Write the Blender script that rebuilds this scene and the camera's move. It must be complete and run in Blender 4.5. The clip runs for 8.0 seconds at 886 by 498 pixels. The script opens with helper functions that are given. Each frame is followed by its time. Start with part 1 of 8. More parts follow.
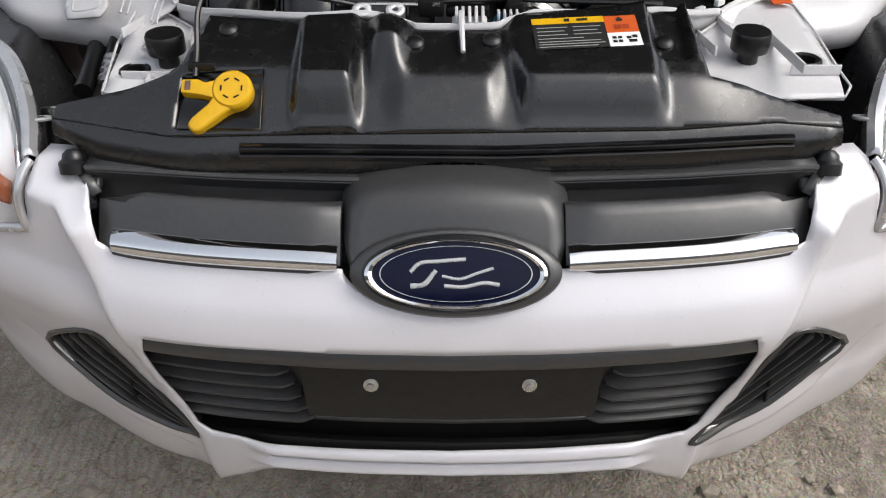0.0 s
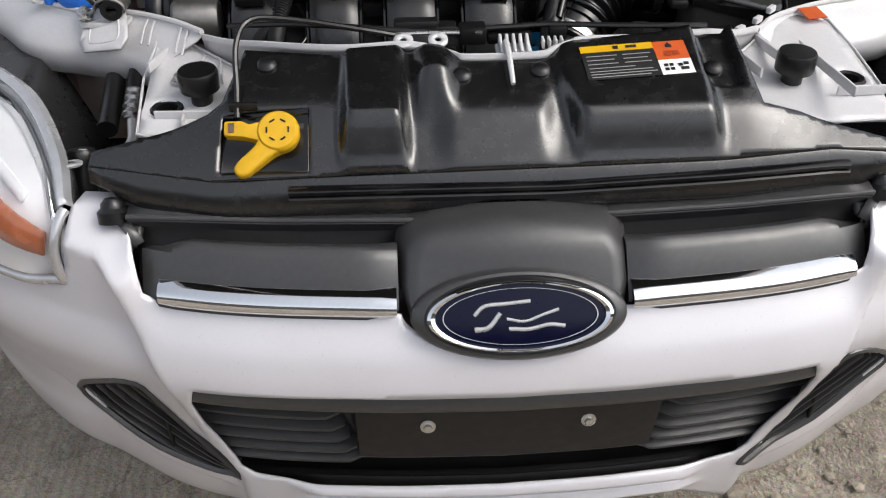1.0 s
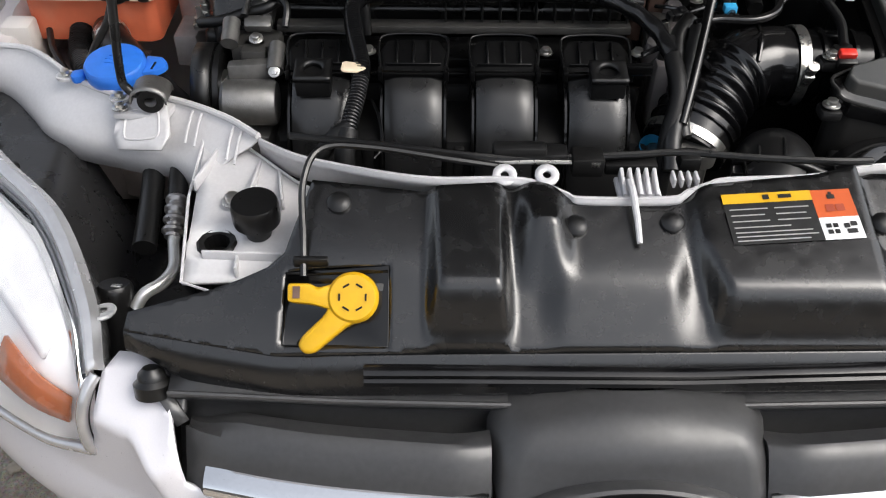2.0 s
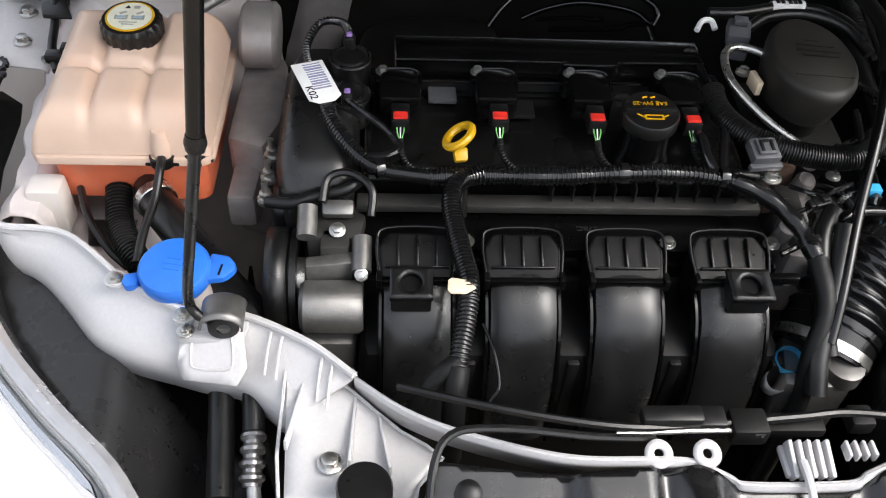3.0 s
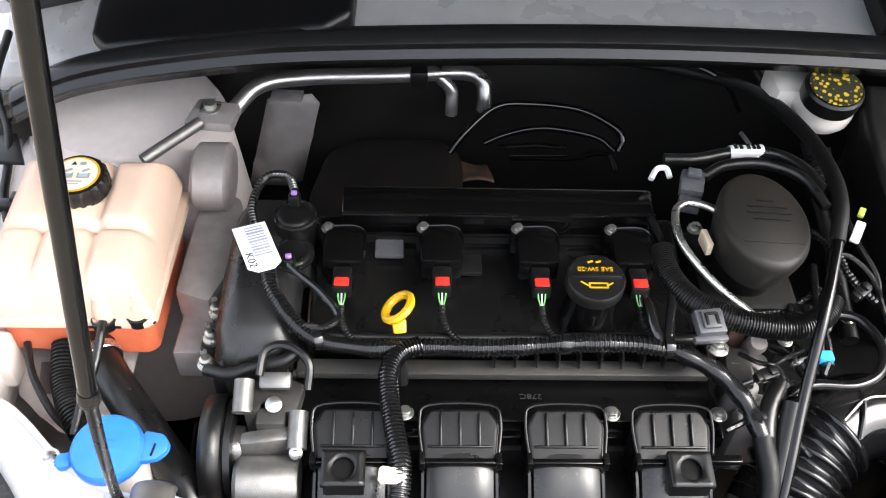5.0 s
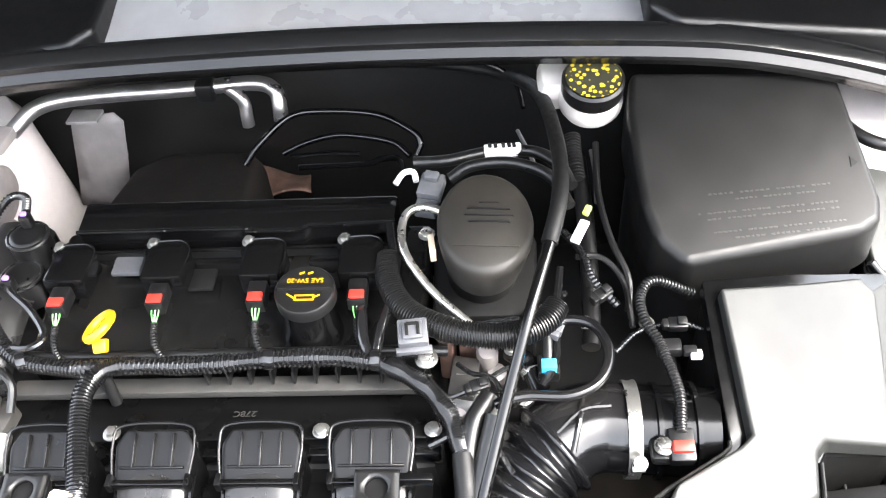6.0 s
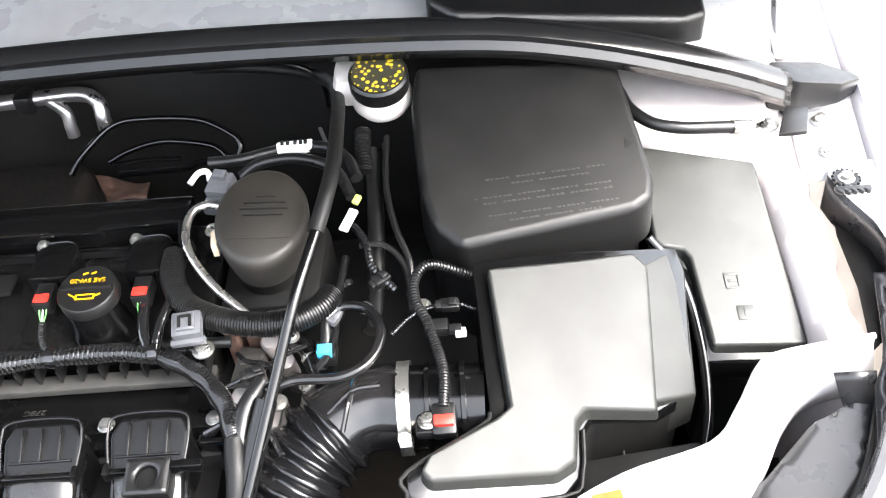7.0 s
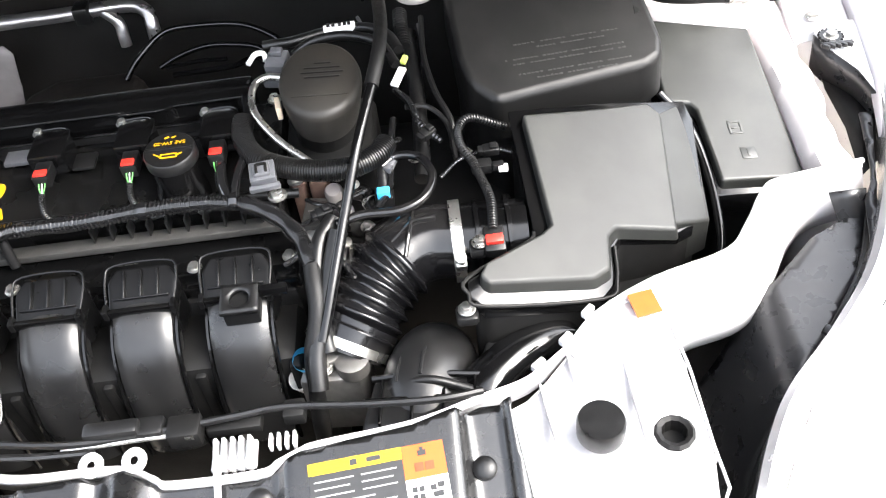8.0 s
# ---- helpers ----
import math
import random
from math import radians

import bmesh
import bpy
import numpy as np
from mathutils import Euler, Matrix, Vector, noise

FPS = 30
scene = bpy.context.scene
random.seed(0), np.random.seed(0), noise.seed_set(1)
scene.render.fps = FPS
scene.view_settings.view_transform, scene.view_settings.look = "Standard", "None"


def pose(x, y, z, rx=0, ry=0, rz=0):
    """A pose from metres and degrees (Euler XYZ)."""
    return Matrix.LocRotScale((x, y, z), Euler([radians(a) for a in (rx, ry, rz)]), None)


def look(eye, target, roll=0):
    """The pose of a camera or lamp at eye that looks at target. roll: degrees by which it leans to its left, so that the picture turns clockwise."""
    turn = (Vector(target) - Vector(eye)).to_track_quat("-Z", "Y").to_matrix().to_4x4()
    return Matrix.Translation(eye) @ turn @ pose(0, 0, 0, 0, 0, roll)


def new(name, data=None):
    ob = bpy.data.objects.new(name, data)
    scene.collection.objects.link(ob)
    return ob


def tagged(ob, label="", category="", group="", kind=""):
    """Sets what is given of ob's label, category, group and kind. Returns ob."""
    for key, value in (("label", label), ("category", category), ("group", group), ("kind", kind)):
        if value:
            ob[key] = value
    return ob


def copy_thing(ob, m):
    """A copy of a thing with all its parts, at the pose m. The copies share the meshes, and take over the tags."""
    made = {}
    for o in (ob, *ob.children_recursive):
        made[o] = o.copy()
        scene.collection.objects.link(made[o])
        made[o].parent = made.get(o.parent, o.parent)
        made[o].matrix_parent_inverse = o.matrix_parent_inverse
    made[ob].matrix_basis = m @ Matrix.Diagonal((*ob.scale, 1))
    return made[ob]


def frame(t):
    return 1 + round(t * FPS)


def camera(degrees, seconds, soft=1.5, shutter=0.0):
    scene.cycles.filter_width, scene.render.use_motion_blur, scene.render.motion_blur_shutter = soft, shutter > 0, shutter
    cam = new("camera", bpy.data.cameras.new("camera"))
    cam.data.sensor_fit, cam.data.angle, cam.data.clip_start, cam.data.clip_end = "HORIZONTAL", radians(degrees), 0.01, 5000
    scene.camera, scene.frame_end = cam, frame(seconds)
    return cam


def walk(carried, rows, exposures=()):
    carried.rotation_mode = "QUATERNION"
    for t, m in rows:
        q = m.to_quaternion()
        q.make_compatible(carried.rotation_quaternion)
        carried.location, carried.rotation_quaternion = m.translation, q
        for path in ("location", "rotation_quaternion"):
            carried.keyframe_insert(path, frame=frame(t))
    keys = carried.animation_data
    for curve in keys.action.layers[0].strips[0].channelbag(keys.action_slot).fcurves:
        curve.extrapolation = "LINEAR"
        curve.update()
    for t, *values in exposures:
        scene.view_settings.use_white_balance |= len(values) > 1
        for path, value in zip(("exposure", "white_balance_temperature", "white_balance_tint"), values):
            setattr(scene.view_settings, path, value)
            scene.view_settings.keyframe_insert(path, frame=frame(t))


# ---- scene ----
cam = camera(52.5, 8.0, 1.1)
PATH = [
    (0, (0.002, -0.709, 1.231), (-0.018, 0.906, 0.052), -0.4),
    (0.5, (-0.01, -0.696, 1.241), (-0.02, 0.913, 0.054), -1.1),
    (1, (-0.103, -0.648, 1.272), (-0.025, 0.932, 0.048), -0.3),
    (1.2, (-0.127, -0.609, 1.282), (-0.027, 0.951, 0.034), -0.1),
    (2.3, (-0.205, -0.273, 1.379), (-0.197, 1.162, -0.015), 1.6),
    (2.5, (-0.242, -0.218, 1.397), (-0.207, 1.202, -0.011), 3.0),
    (2.7, (-0.265, -0.164, 1.415), (-0.21, 1.247, -0.001), 3.5),
    (3, (-0.308, -0.081, 1.453), (-0.188, 1.283, -0.005), 4.2),
    (3.5, (-0.36, 0.0, 1.508), (-0.195, 1.311, 0.006), 6.3),
    (4, (-0.391, 0.037, 1.551), (-0.216, 1.367, 0.067), 6.3),
    (4.2, (-0.391, 0.038, 1.56), (-0.21, 1.398, 0.104), 6.7),
    (5.3, (-0.125, 0.041, 1.549), (-0.133, 1.415, 0.096), 0.1),
    (5.5, (-0.053, 0.048, 1.542), (-0.113, 1.424, 0.092), -1.7),
    (6, (0.122, 0.063, 1.533), (0.006, 1.445, 0.093), -4.9),
    (6.5, (0.236, 0.064, 1.538), (0.155, 1.455, 0.104), -4.8),
    (7, (0.309, 0.025, 1.529), (0.254, 1.425, 0.102), -5.8),
    (7.2, (0.311, 0.01, 1.538), (0.285, 1.368, 0.07), -5.5),
    (7.5, (0.327, -0.049, 1.51), (0.286, 1.312, 0.044), -7.7),
    (8, (0.234, -0.159, 1.513), (0.212, 1.223, 0.068), -7.8),
]
EXPOSURES = [(0.0, 0.74), (1.2, 0.76), (2.3, 1.1), (3.0, 1.42), (3.5, 1.65), (4.2, 2.0), (5.3, 2.75), (6.0, 3.68), (6.5, 3.7), (7.0, 3.5), (7.5, 3.58), (8.0, 3.1)]
walk(cam, [(t, look(eye, target, roll)) for t, eye, target, roll in PATH], EXPOSURES)

# ---- world and sun ----
world = bpy.data.worlds.new("sky")
scene.world = world
world.use_nodes = True
wn = world.node_tree
sky = wn.nodes.new("ShaderNodeTexSky")
sky.sky_type, sky.sun_disc = "NISHITA", False
SUN_EL, SUN_AZ = radians(50), radians(110)          # azimuth from the car's axis towards its left wing
sky.sun_elevation, sky.sun_rotation = SUN_EL, SUN_AZ
sky.air_density, sky.dust_density, sky.ozone_density = 1.0, 4.0, 1.0
desat = wn.nodes.new("ShaderNodeHueSaturation")
desat.inputs["Saturation"].default_value = 0.35
wn.links.new(sky.outputs["Color"], desat.inputs["Color"])
wn.links.new(desat.outputs["Color"], wn.nodes["Background"].inputs["Color"])
wn.nodes["Background"].inputs["Strength"].default_value = 0.15
sun_data = bpy.data.lights.new("sun", "SUN")
sun_data.energy, sun_data.angle, sun_data.color = 0.6, radians(35), (1.0, 0.96, 0.9)
sun = new("sun", sun_data)
sun.matrix_world = look((3 * math.cos(SUN_EL) * math.sin(SUN_AZ), 3 * math.cos(SUN_EL) * math.cos(SUN_AZ), 3 * math.sin(SUN_EL) + 1), (0, 0, 1))


# ---- materials ----
def mat(name, base, rough=0.5, metal=0.0, spec=0.5, vary=0.15, grain=60.0, bump=0.0, bump_scale=400.0, stain=None, stain_amount=0.0, stain_scale=8.0, coat=0.0, coat_rough=0.05, rough_vary=0.08):
    m = bpy.data.materials.new(name)
    m.use_nodes = True
    nt = m.node_tree
    p = nt.nodes["Principled BSDF"]
    co = nt.nodes.new("ShaderNodeTexCoord")
    info = nt.nodes.new("ShaderNodeObjectInfo")

    def noise_tex(scale, detail=4.0):
        n = nt.nodes.new("ShaderNodeTexNoise")
        n.inputs["Scale"].default_value, n.inputs["Detail"].default_value = scale, detail
        nt.links.new(co.outputs["Object"], n.inputs["Vector"])
        return n.outputs["Fac"]

    def remap(sock, lo, hi, a, b):
        r = nt.nodes.new("ShaderNodeMapRange")
        r.inputs["From Min"].default_value, r.inputs["From Max"].default_value = lo, hi
        r.inputs["To Min"].default_value, r.inputs["To Max"].default_value = a, b
        nt.links.new(sock, r.inputs["Value"])
        return r.outputs["Result"]

    def mix(fac, a, b, mode="MIX"):
        x = nt.nodes.new("ShaderNodeMix")
        x.data_type, x.blend_type = "RGBA", mode
        for sock, v in ((x.inputs[0], fac), (x.inputs[6], a), (x.inputs[7], b)):
            if isinstance(v, bpy.types.NodeSocket):
                nt.links.new(v, sock)
            else:
                sock.default_value = v
        return x.outputs[2]

    dark = tuple(c * (1 - vary) for c in base) + (1,)
    light = tuple(min(1, c * (1 + vary)) for c in base) + (1,)
    col = mix(remap(noise_tex(grain), 0.3, 0.7, 0, 1), dark, light)
    col = mix(remap(info.outputs["Random"], 0, 1, 0, 0.25), col, dark)
    if stain:
        col = mix(remap(noise_tex(stain_scale, 7.0), 0.45, 0.72, 0, stain_amount), col, stain + (1,))
    nt.links.new(col, p.inputs["Base Color"])
    nt.links.new(remap(noise_tex(grain * 0.4), 0.25, 0.75, max(0.02, rough - rough_vary), min(1, rough + rough_vary)), p.inputs["Roughness"])
    p.inputs["Metallic"].default_value = metal
    p.inputs["Specular IOR Level"].default_value = spec
    p.inputs["Coat Weight"].default_value, p.inputs["Coat Roughness"].default_value = coat, coat_rough
    if bump:
        b = nt.nodes.new("ShaderNodeBump")
        b.inputs["Strength"].default_value, b.inputs["Distance"].default_value = bump, 0.0006
        nt.links.new(noise_tex(bump_scale, 3.0), b.inputs["Height"])
        nt.links.new(b.outputs["Normal"], p.inputs["Normal"])
    return m


DUST = (0.30, 0.27, 0.23)
M_PAINT = mat("silver_white_paint", (0.62, 0.61, 0.64), 0.34, 0.15, 0.5, 0.03, 900, 0.03, 1500, DUST, 0.12, 5, coat=0.6, coat_rough=0.12)
M_PRIMER = mat("satin_silver_body_steel", (0.57, 0.565, 0.575), 0.42, 0.1, 0.5, 0.04, 300, 0.05, 700, DUST, 0.2, 9)
M_INNER = mat("pale_overspray_steel", (0.66, 0.61, 0.60), 0.5, 0.0, 0.4, 0.05, 60, 0.06, 300, (0.45, 0.40, 0.37), 0.35, 7)
M_PLASTIC = mat("black_grained_plastic", (0.0065, 0.0065, 0.0068), 0.36, 0, 0.45, 0.2, 200, 0.12, 1800, (0.020, 0.019, 0.018), 0.2, 12)
M_COVER = mat("satin_black_moulding", (0.0055, 0.0055, 0.0057), 0.25, 0, 0.85, 0.1, 150, 0.04, 2200, (0.014, 0.0135, 0.013), 0.2, 22)
M_GRILLE = mat("dusty_grille_plastic", (0.034, 0.034, 0.035), 0.36, 0, 0.7, 0.15, 160, 0.15, 1800, (0.052, 0.050, 0.048), 0.3, 14)
M_GLOSSP = mat("glossy_black_moulding", (0.0026, 0.0026, 0.0028), 0.16, 0, 0.5, 0.2, 120, 0.04, 700, (0.010, 0.0095, 0.009), 0.2, 14)
M_RUBBER = mat("black_rubber", (0.0048, 0.0048, 0.005), 0.34, 0, 0.5, 0.25, 300, 0.15, 1200, (0.016, 0.015, 0.014), 0.25, 20)
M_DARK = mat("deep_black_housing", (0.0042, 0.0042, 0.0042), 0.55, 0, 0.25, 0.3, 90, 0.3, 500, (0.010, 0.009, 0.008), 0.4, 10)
M_ALU = mat("cast_aluminium", (0.22, 0.216, 0.21), 0.46, 0.85, 0.5, 0.12, 120, 0.35, 700, (0.25, 0.23, 0.21), 0.3, 20)
M_STEEL = mat("zinc_steel", (0.62, 0.61, 0.58), 0.3, 0.95, 0.5, 0.1, 200, 0.1, 900)
M_CHROME = mat("chrome", (0.86, 0.87, 0.88), 0.07, 1.0, 0.5, 0.02, 200, 0, 1, rough_vary=0.03)
M_YELLOW = mat("yellow_plastic", (0.60, 0.345, 0.006), 0.36, 0, 0.5, 0.06, 90, 0.1, 900)
M_BLUE = mat("blue_plastic", (0.024, 0.17, 0.68), 0.36, 0, 0.5, 0.08, 80, 0.1, 900, (0.12, 0.26, 0.6), 0.15, 25)
M_RED = mat("red_plastic", (0.65, 0.03, 0.02), 0.4, 0, 0.5, 0.1, 200)
M_ORANGE = mat("orange_paper", (0.50, 0.080, 0.010), 0.5, 0, 0.4, 0.06, 100)
M_WHITE = mat("white_paper", (0.78, 0.78, 0.78), 0.45, 0, 0.5, 0.04, 100)
M_LABELDK = mat("black_label_film", (0.025, 0.025, 0.025), 0.22, 0, 0.5, 0.1, 100)
M_GREYCON = mat("grey_connector_plastic", (0.080, 0.082, 0.090), 0.45, 0, 0.5, 0.1, 200)
M_NAVY = mat("navy_enamel", (0.0015, 0.0022, 0.016), 0.2, 0, 0.25, 0.1, 100)
M_AMBER = mat("amber_reflector", (0.55, 0.17, 0.07), 0.25, 0, 0.6, 0.1, 100, coat=0.5)
M_CYAN = mat("light_blue_tape", (0.05, 0.42, 0.75), 0.4, 0, 0.5, 0.1, 100)
M_GREEN = mat("green_wire", (0.15, 0.5, 0.12), 0.5, 0, 0.5, 0.1, 100)
M_TANK = mat("aged_milky_plastic", (0.64, 0.475, 0.375), 0.36, 0, 0.5, 0.06, 25, 0.08, 500, (0.60, 0.375, 0.265), 0.45, 9)
M_COOLANT = mat("coolant_stained_plastic", (0.72, 0.17, 0.08), 0.4, 0, 0.5, 0.12, 25, 0.08, 500, (0.75, 0.40, 0.25), 0.4, 14)
M_RUST = mat("bare_rusty_shield", (0.16, 0.098, 0.076), 0.6, 0.4, 0.4, 0.3, 60, 0.4, 300, (0.08, 0.05, 0.04), 0.6, 25)
M_COWL = mat("grey_cowl_plastic", (0.30, 0.30, 0.31), 0.3, 0, 0.5, 0.06, 40, 0.1, 900, DUST, 0.3, 6)
M_FOIL = mat("dusty_grey_shield", (0.2, 0.19, 0.19), 0.55, 0.2, 0.4, 0.15, 40, 0.4, 200)
M_WOOD = mat("pale_tape_tag", (0.75, 0.62, 0.45), 0.6, 0, 0.4, 0.1, 80)
M_PURPLE = mat("violet_plastic", (0.30, 0.18, 0.50), 0.4, 0, 0.5, 0.1, 80)
M_RUNNER = mat("satin_runner_plastic", (0.010, 0.010, 0.0104), 0.3, 0, 0.6, 0.12, 90, 0.12, 900, (0.05, 0.049, 0.047), 0.25, 14)
M_INKGREY = mat("grey_print", (0.30, 0.30, 0.29), 0.4)
M_VALVE = mat("oiled_black_cover", (0.0055, 0.0054, 0.0053), 0.26, 0, 0.55, 0.3, 40, 0.15, 500, (0.014, 0.013, 0.012), 0.35, 10)
M_GLOSSR = mat("glossy_black_rubber", (0.0045, 0.0045, 0.005), 0.13, 0, 0.55, 0.2, 90, 0.05, 400, (0.06, 0.055, 0.05), 0.15, 20)


def clear_lens(name):
    m = bpy.data.materials.new(name)
    m.use_nodes = True
    nt = m.node_tree
    p = nt.nodes["Principled BSDF"]
    p.inputs["Base Color"].default_value, p.inputs["Roughness"].default_value = (0.96, 0.97, 0.98, 1), 0.06
    tr = nt.nodes.new("ShaderNodeBsdfTransparent")
    fr = nt.nodes.new("ShaderNodeFresnel")
    fr.inputs["IOR"].default_value = 1.5
    mx = nt.nodes.new("ShaderNodeMixShader")
    gl = nt.nodes.new("ShaderNodeBsdfGlossy")
    gl.inputs["Roughness"].default_value = 0.05
    nt.links.new(fr.outputs[0], mx.inputs[0])
    nt.links.new(tr.outputs[0], mx.inputs[1])
    nt.links.new(gl.outputs[0], mx.inputs[2])
    nt.links.new(mx.outputs[0], nt.nodes["Material Output"].inputs["Surface"])
    return m


M_LENS = clear_lens("clear_lens")


def ground_material():
    """Worn concrete: brushed swirls, cracks, packed dirt."""
    m = bpy.data.materials.new("worn_concrete_and_dirt")
    m.use_nodes = True
    nt = m.node_tree
    p = nt.nodes["Principled BSDF"]
    co = nt.nodes.new("ShaderNodeTexCoord").outputs["Object"]

    def node(kind, vec=None, **vals):
        n = nt.nodes.new(kind)
        nt.links.new(vec or co, n.inputs["Vector"])
        for k, v in vals.items():
            n.inputs[k].default_value = v
        return n

    def ramp(sock, stops):
        r = nt.nodes.new("ShaderNodeValToRGB")
        r.color_ramp.elements[0].position, r.color_ramp.elements[0].color = stops[0]
        r.color_ramp.elements[1].position, r.color_ramp.elements[1].color = stops[-1]
        for pos, col in stops[1:-1]:
            r.color_ramp.elements.new(pos).color = col
        nt.links.new(sock, r.inputs["Fac"])
        return r.outputs["Color"]

    def mix(fac, x, y, mode):
        n = nt.nodes.new("ShaderNodeMix")
        n.data_type, n.blend_type = "RGBA", mode
        for sock, v in ((n.inputs[0], fac), (n.inputs[6], x), (n.inputs[7], y)):
            if isinstance(v, bpy.types.NodeSocket):
                nt.links.new(v, sock)
            else:
                sock.default_value = v
        return n.outputs[2]

    patches = node("ShaderNodeTexNoise", Scale=2.1, Detail=7.0, Roughness=0.6)
    dirt = node("ShaderNodeTexNoise", Scale=22.0, Detail=10.0, Roughness=0.72)
    fine = node("ShaderNodeTexNoise", Scale=150.0, Detail=6.0)
    swirl = node("ShaderNodeTexNoise", Scale=2.2, Detail=2.0, Distortion=0.6)
    # brushed grooves that curve over the slab
    lines = node("ShaderNodeTexWave", mix(0.30, co, swirl.outputs["Color"], "ADD"), Scale=17.0, Distortion=7.0, Detail=5.0)
    lines.inputs["Detail Scale"].default_value, lines.inputs["Detail Roughness"].default_value = 1.2, 0.7
    cracks = node("ShaderNodeTexVoronoi", mix(0.10, co, dirt.outputs["Color"], "ADD"), Scale=8.5)
    cracks.feature = "DISTANCE_TO_EDGE"
    slab = ramp(dirt.outputs["Fac"], [(0.3, (0.27, 0.232, 0.185, 1)), (0.7, (0.42, 0.372, 0.305, 1))])
    slab = mix(0.32, slab, ramp(lines.outputs["Fac"], [(0.15, (0.34, 0.33, 0.31, 1)), (0.6, (0.60, 0.60, 0.60, 1))]), "OVERLAY")
    slab = mix(0.6, slab, ramp(cracks.outputs["Distance"], [(0.0, (0.30, 0.27, 0.24, 1)), (0.035, (1, 1, 1, 1))]), "MULTIPLY")
    loose = ramp(dirt.outputs["Fac"], [(0.35, (0.17, 0.143, 0.114, 1)), (0.55, (0.28, 0.242, 0.195, 1)), (0.72, (0.43, 0.38, 0.315, 1))])
    bare = ramp(patches.outputs["Fac"], [(0.47, (0, 0, 0, 1)), (0.54, (1, 1, 1, 1))])
    base = mix(bare, loose, slab, "MIX")
    base = mix(0.45, base, fine.outputs["Color"], "OVERLAY")
    dry = nt.nodes.new("ShaderNodeHueSaturation")
    dry.inputs["Saturation"].default_value = 1.0
    nt.links.new(base, dry.inputs["Color"])
    nt.links.new(dry.outputs["Color"], p.inputs["Base Color"])
    p.inputs["Roughness"].default_value = 0.92
    add = nt.nodes.new("ShaderNodeMath")
    nt.links.new(dirt.outputs["Fac"], add.inputs[0])
    nt.links.new(fine.outputs["Fac"], add.inputs[1])
    bp = nt.nodes.new("ShaderNodeBump")
    bp.inputs["Strength"].default_value, bp.inputs["Distance"].default_value = 0.9, 0.012
    groove = nt.nodes.new("ShaderNodeMath")
    groove.operation = "MULTIPLY_ADD"
    nt.links.new(lines.outputs["Fac"], groove.inputs[0])
    groove.inputs[1].default_value = 0.10
    nt.links.new(add.outputs[0], groove.inputs[2])
    nt.links.new(groove.outputs[0], bp.inputs["Height"])
    nt.links.new(bp.outputs["Normal"], p.inputs["Normal"])
    return m


M_GROUND = ground_material()

# ---- mesh helpers ----
from mathutils.geometry import delaunay_2d_cdt


def lin(x, xs, ys):
    """Straight-line interpolation."""
    return float(np.interp(x, xs, ys))


def smooth(x, xs, ys):
    """Interpolation with eased steps between the stations."""
    if x <= xs[0]:
        return ys[0]
    for i in range(len(xs) - 1):
        if x <= xs[i + 1]:
            h = xs[i + 1] - xs[i]
            t = (x - xs[i]) / h
            d = [(ys[j + 1] - ys[j]) / (xs[j + 1] - xs[j]) for j in range(len(xs) - 1)]
            m0 = d[i] if i == 0 else (d[i - 1] + d[i]) / 2
            m1 = d[i] if i == len(d) - 1 else (d[i] + d[i + 1]) / 2
            return (2 * t ** 3 - 3 * t ** 2 + 1) * ys[i] + (t ** 3 - 2 * t ** 2 + t) * h * m0 + (3 * t ** 2 - 2 * t ** 3) * ys[i + 1] + (t ** 3 - t ** 2) * h * m1
    return ys[-1]


def ramp01(x, a, b):
    """0 before a, 1 after b, eased between."""
    t = min(1, max(0, (x - a) / (b - a)))
    return t * t * (3 - 2 * t)


def inside(poly, x, y):
    hit = False
    for (x0, y0), (x1, y1) in zip(poly, poly[1:] + poly[:1]):
        if (y0 > y) != (y1 > y) and x < (x1 - x0) * (y - y0) / (y1 - y0) + x0:
            hit = not hit
    return hit


def curve(points, n=8, closed=False):
    """A Catmull-Rom line through the points, n steps to a span."""
    pts = [Vector(p) for p in points]
    out = []
    count = len(pts) if closed else len(pts) - 1
    for i in range(count):
        if closed:
            a, b, c, d = (pts[(i + k) % len(pts)] for k in (-1, 0, 1, 2))
        else:
            b, c = pts[i], pts[i + 1]
            a = pts[i - 1] if i else b * 2 - c
            d = pts[i + 2] if i + 2 < len(pts) else c * 2 - b
        for k in range(n):
            t = k / n
            out.append(0.5 * ((2 * b) + (c - a) * t + (2 * a - 5 * b + 4 * c - d) * t * t + (3 * b - a - 3 * c + d) * t ** 3))
    if not closed:
        out.append(pts[-1])
    return out


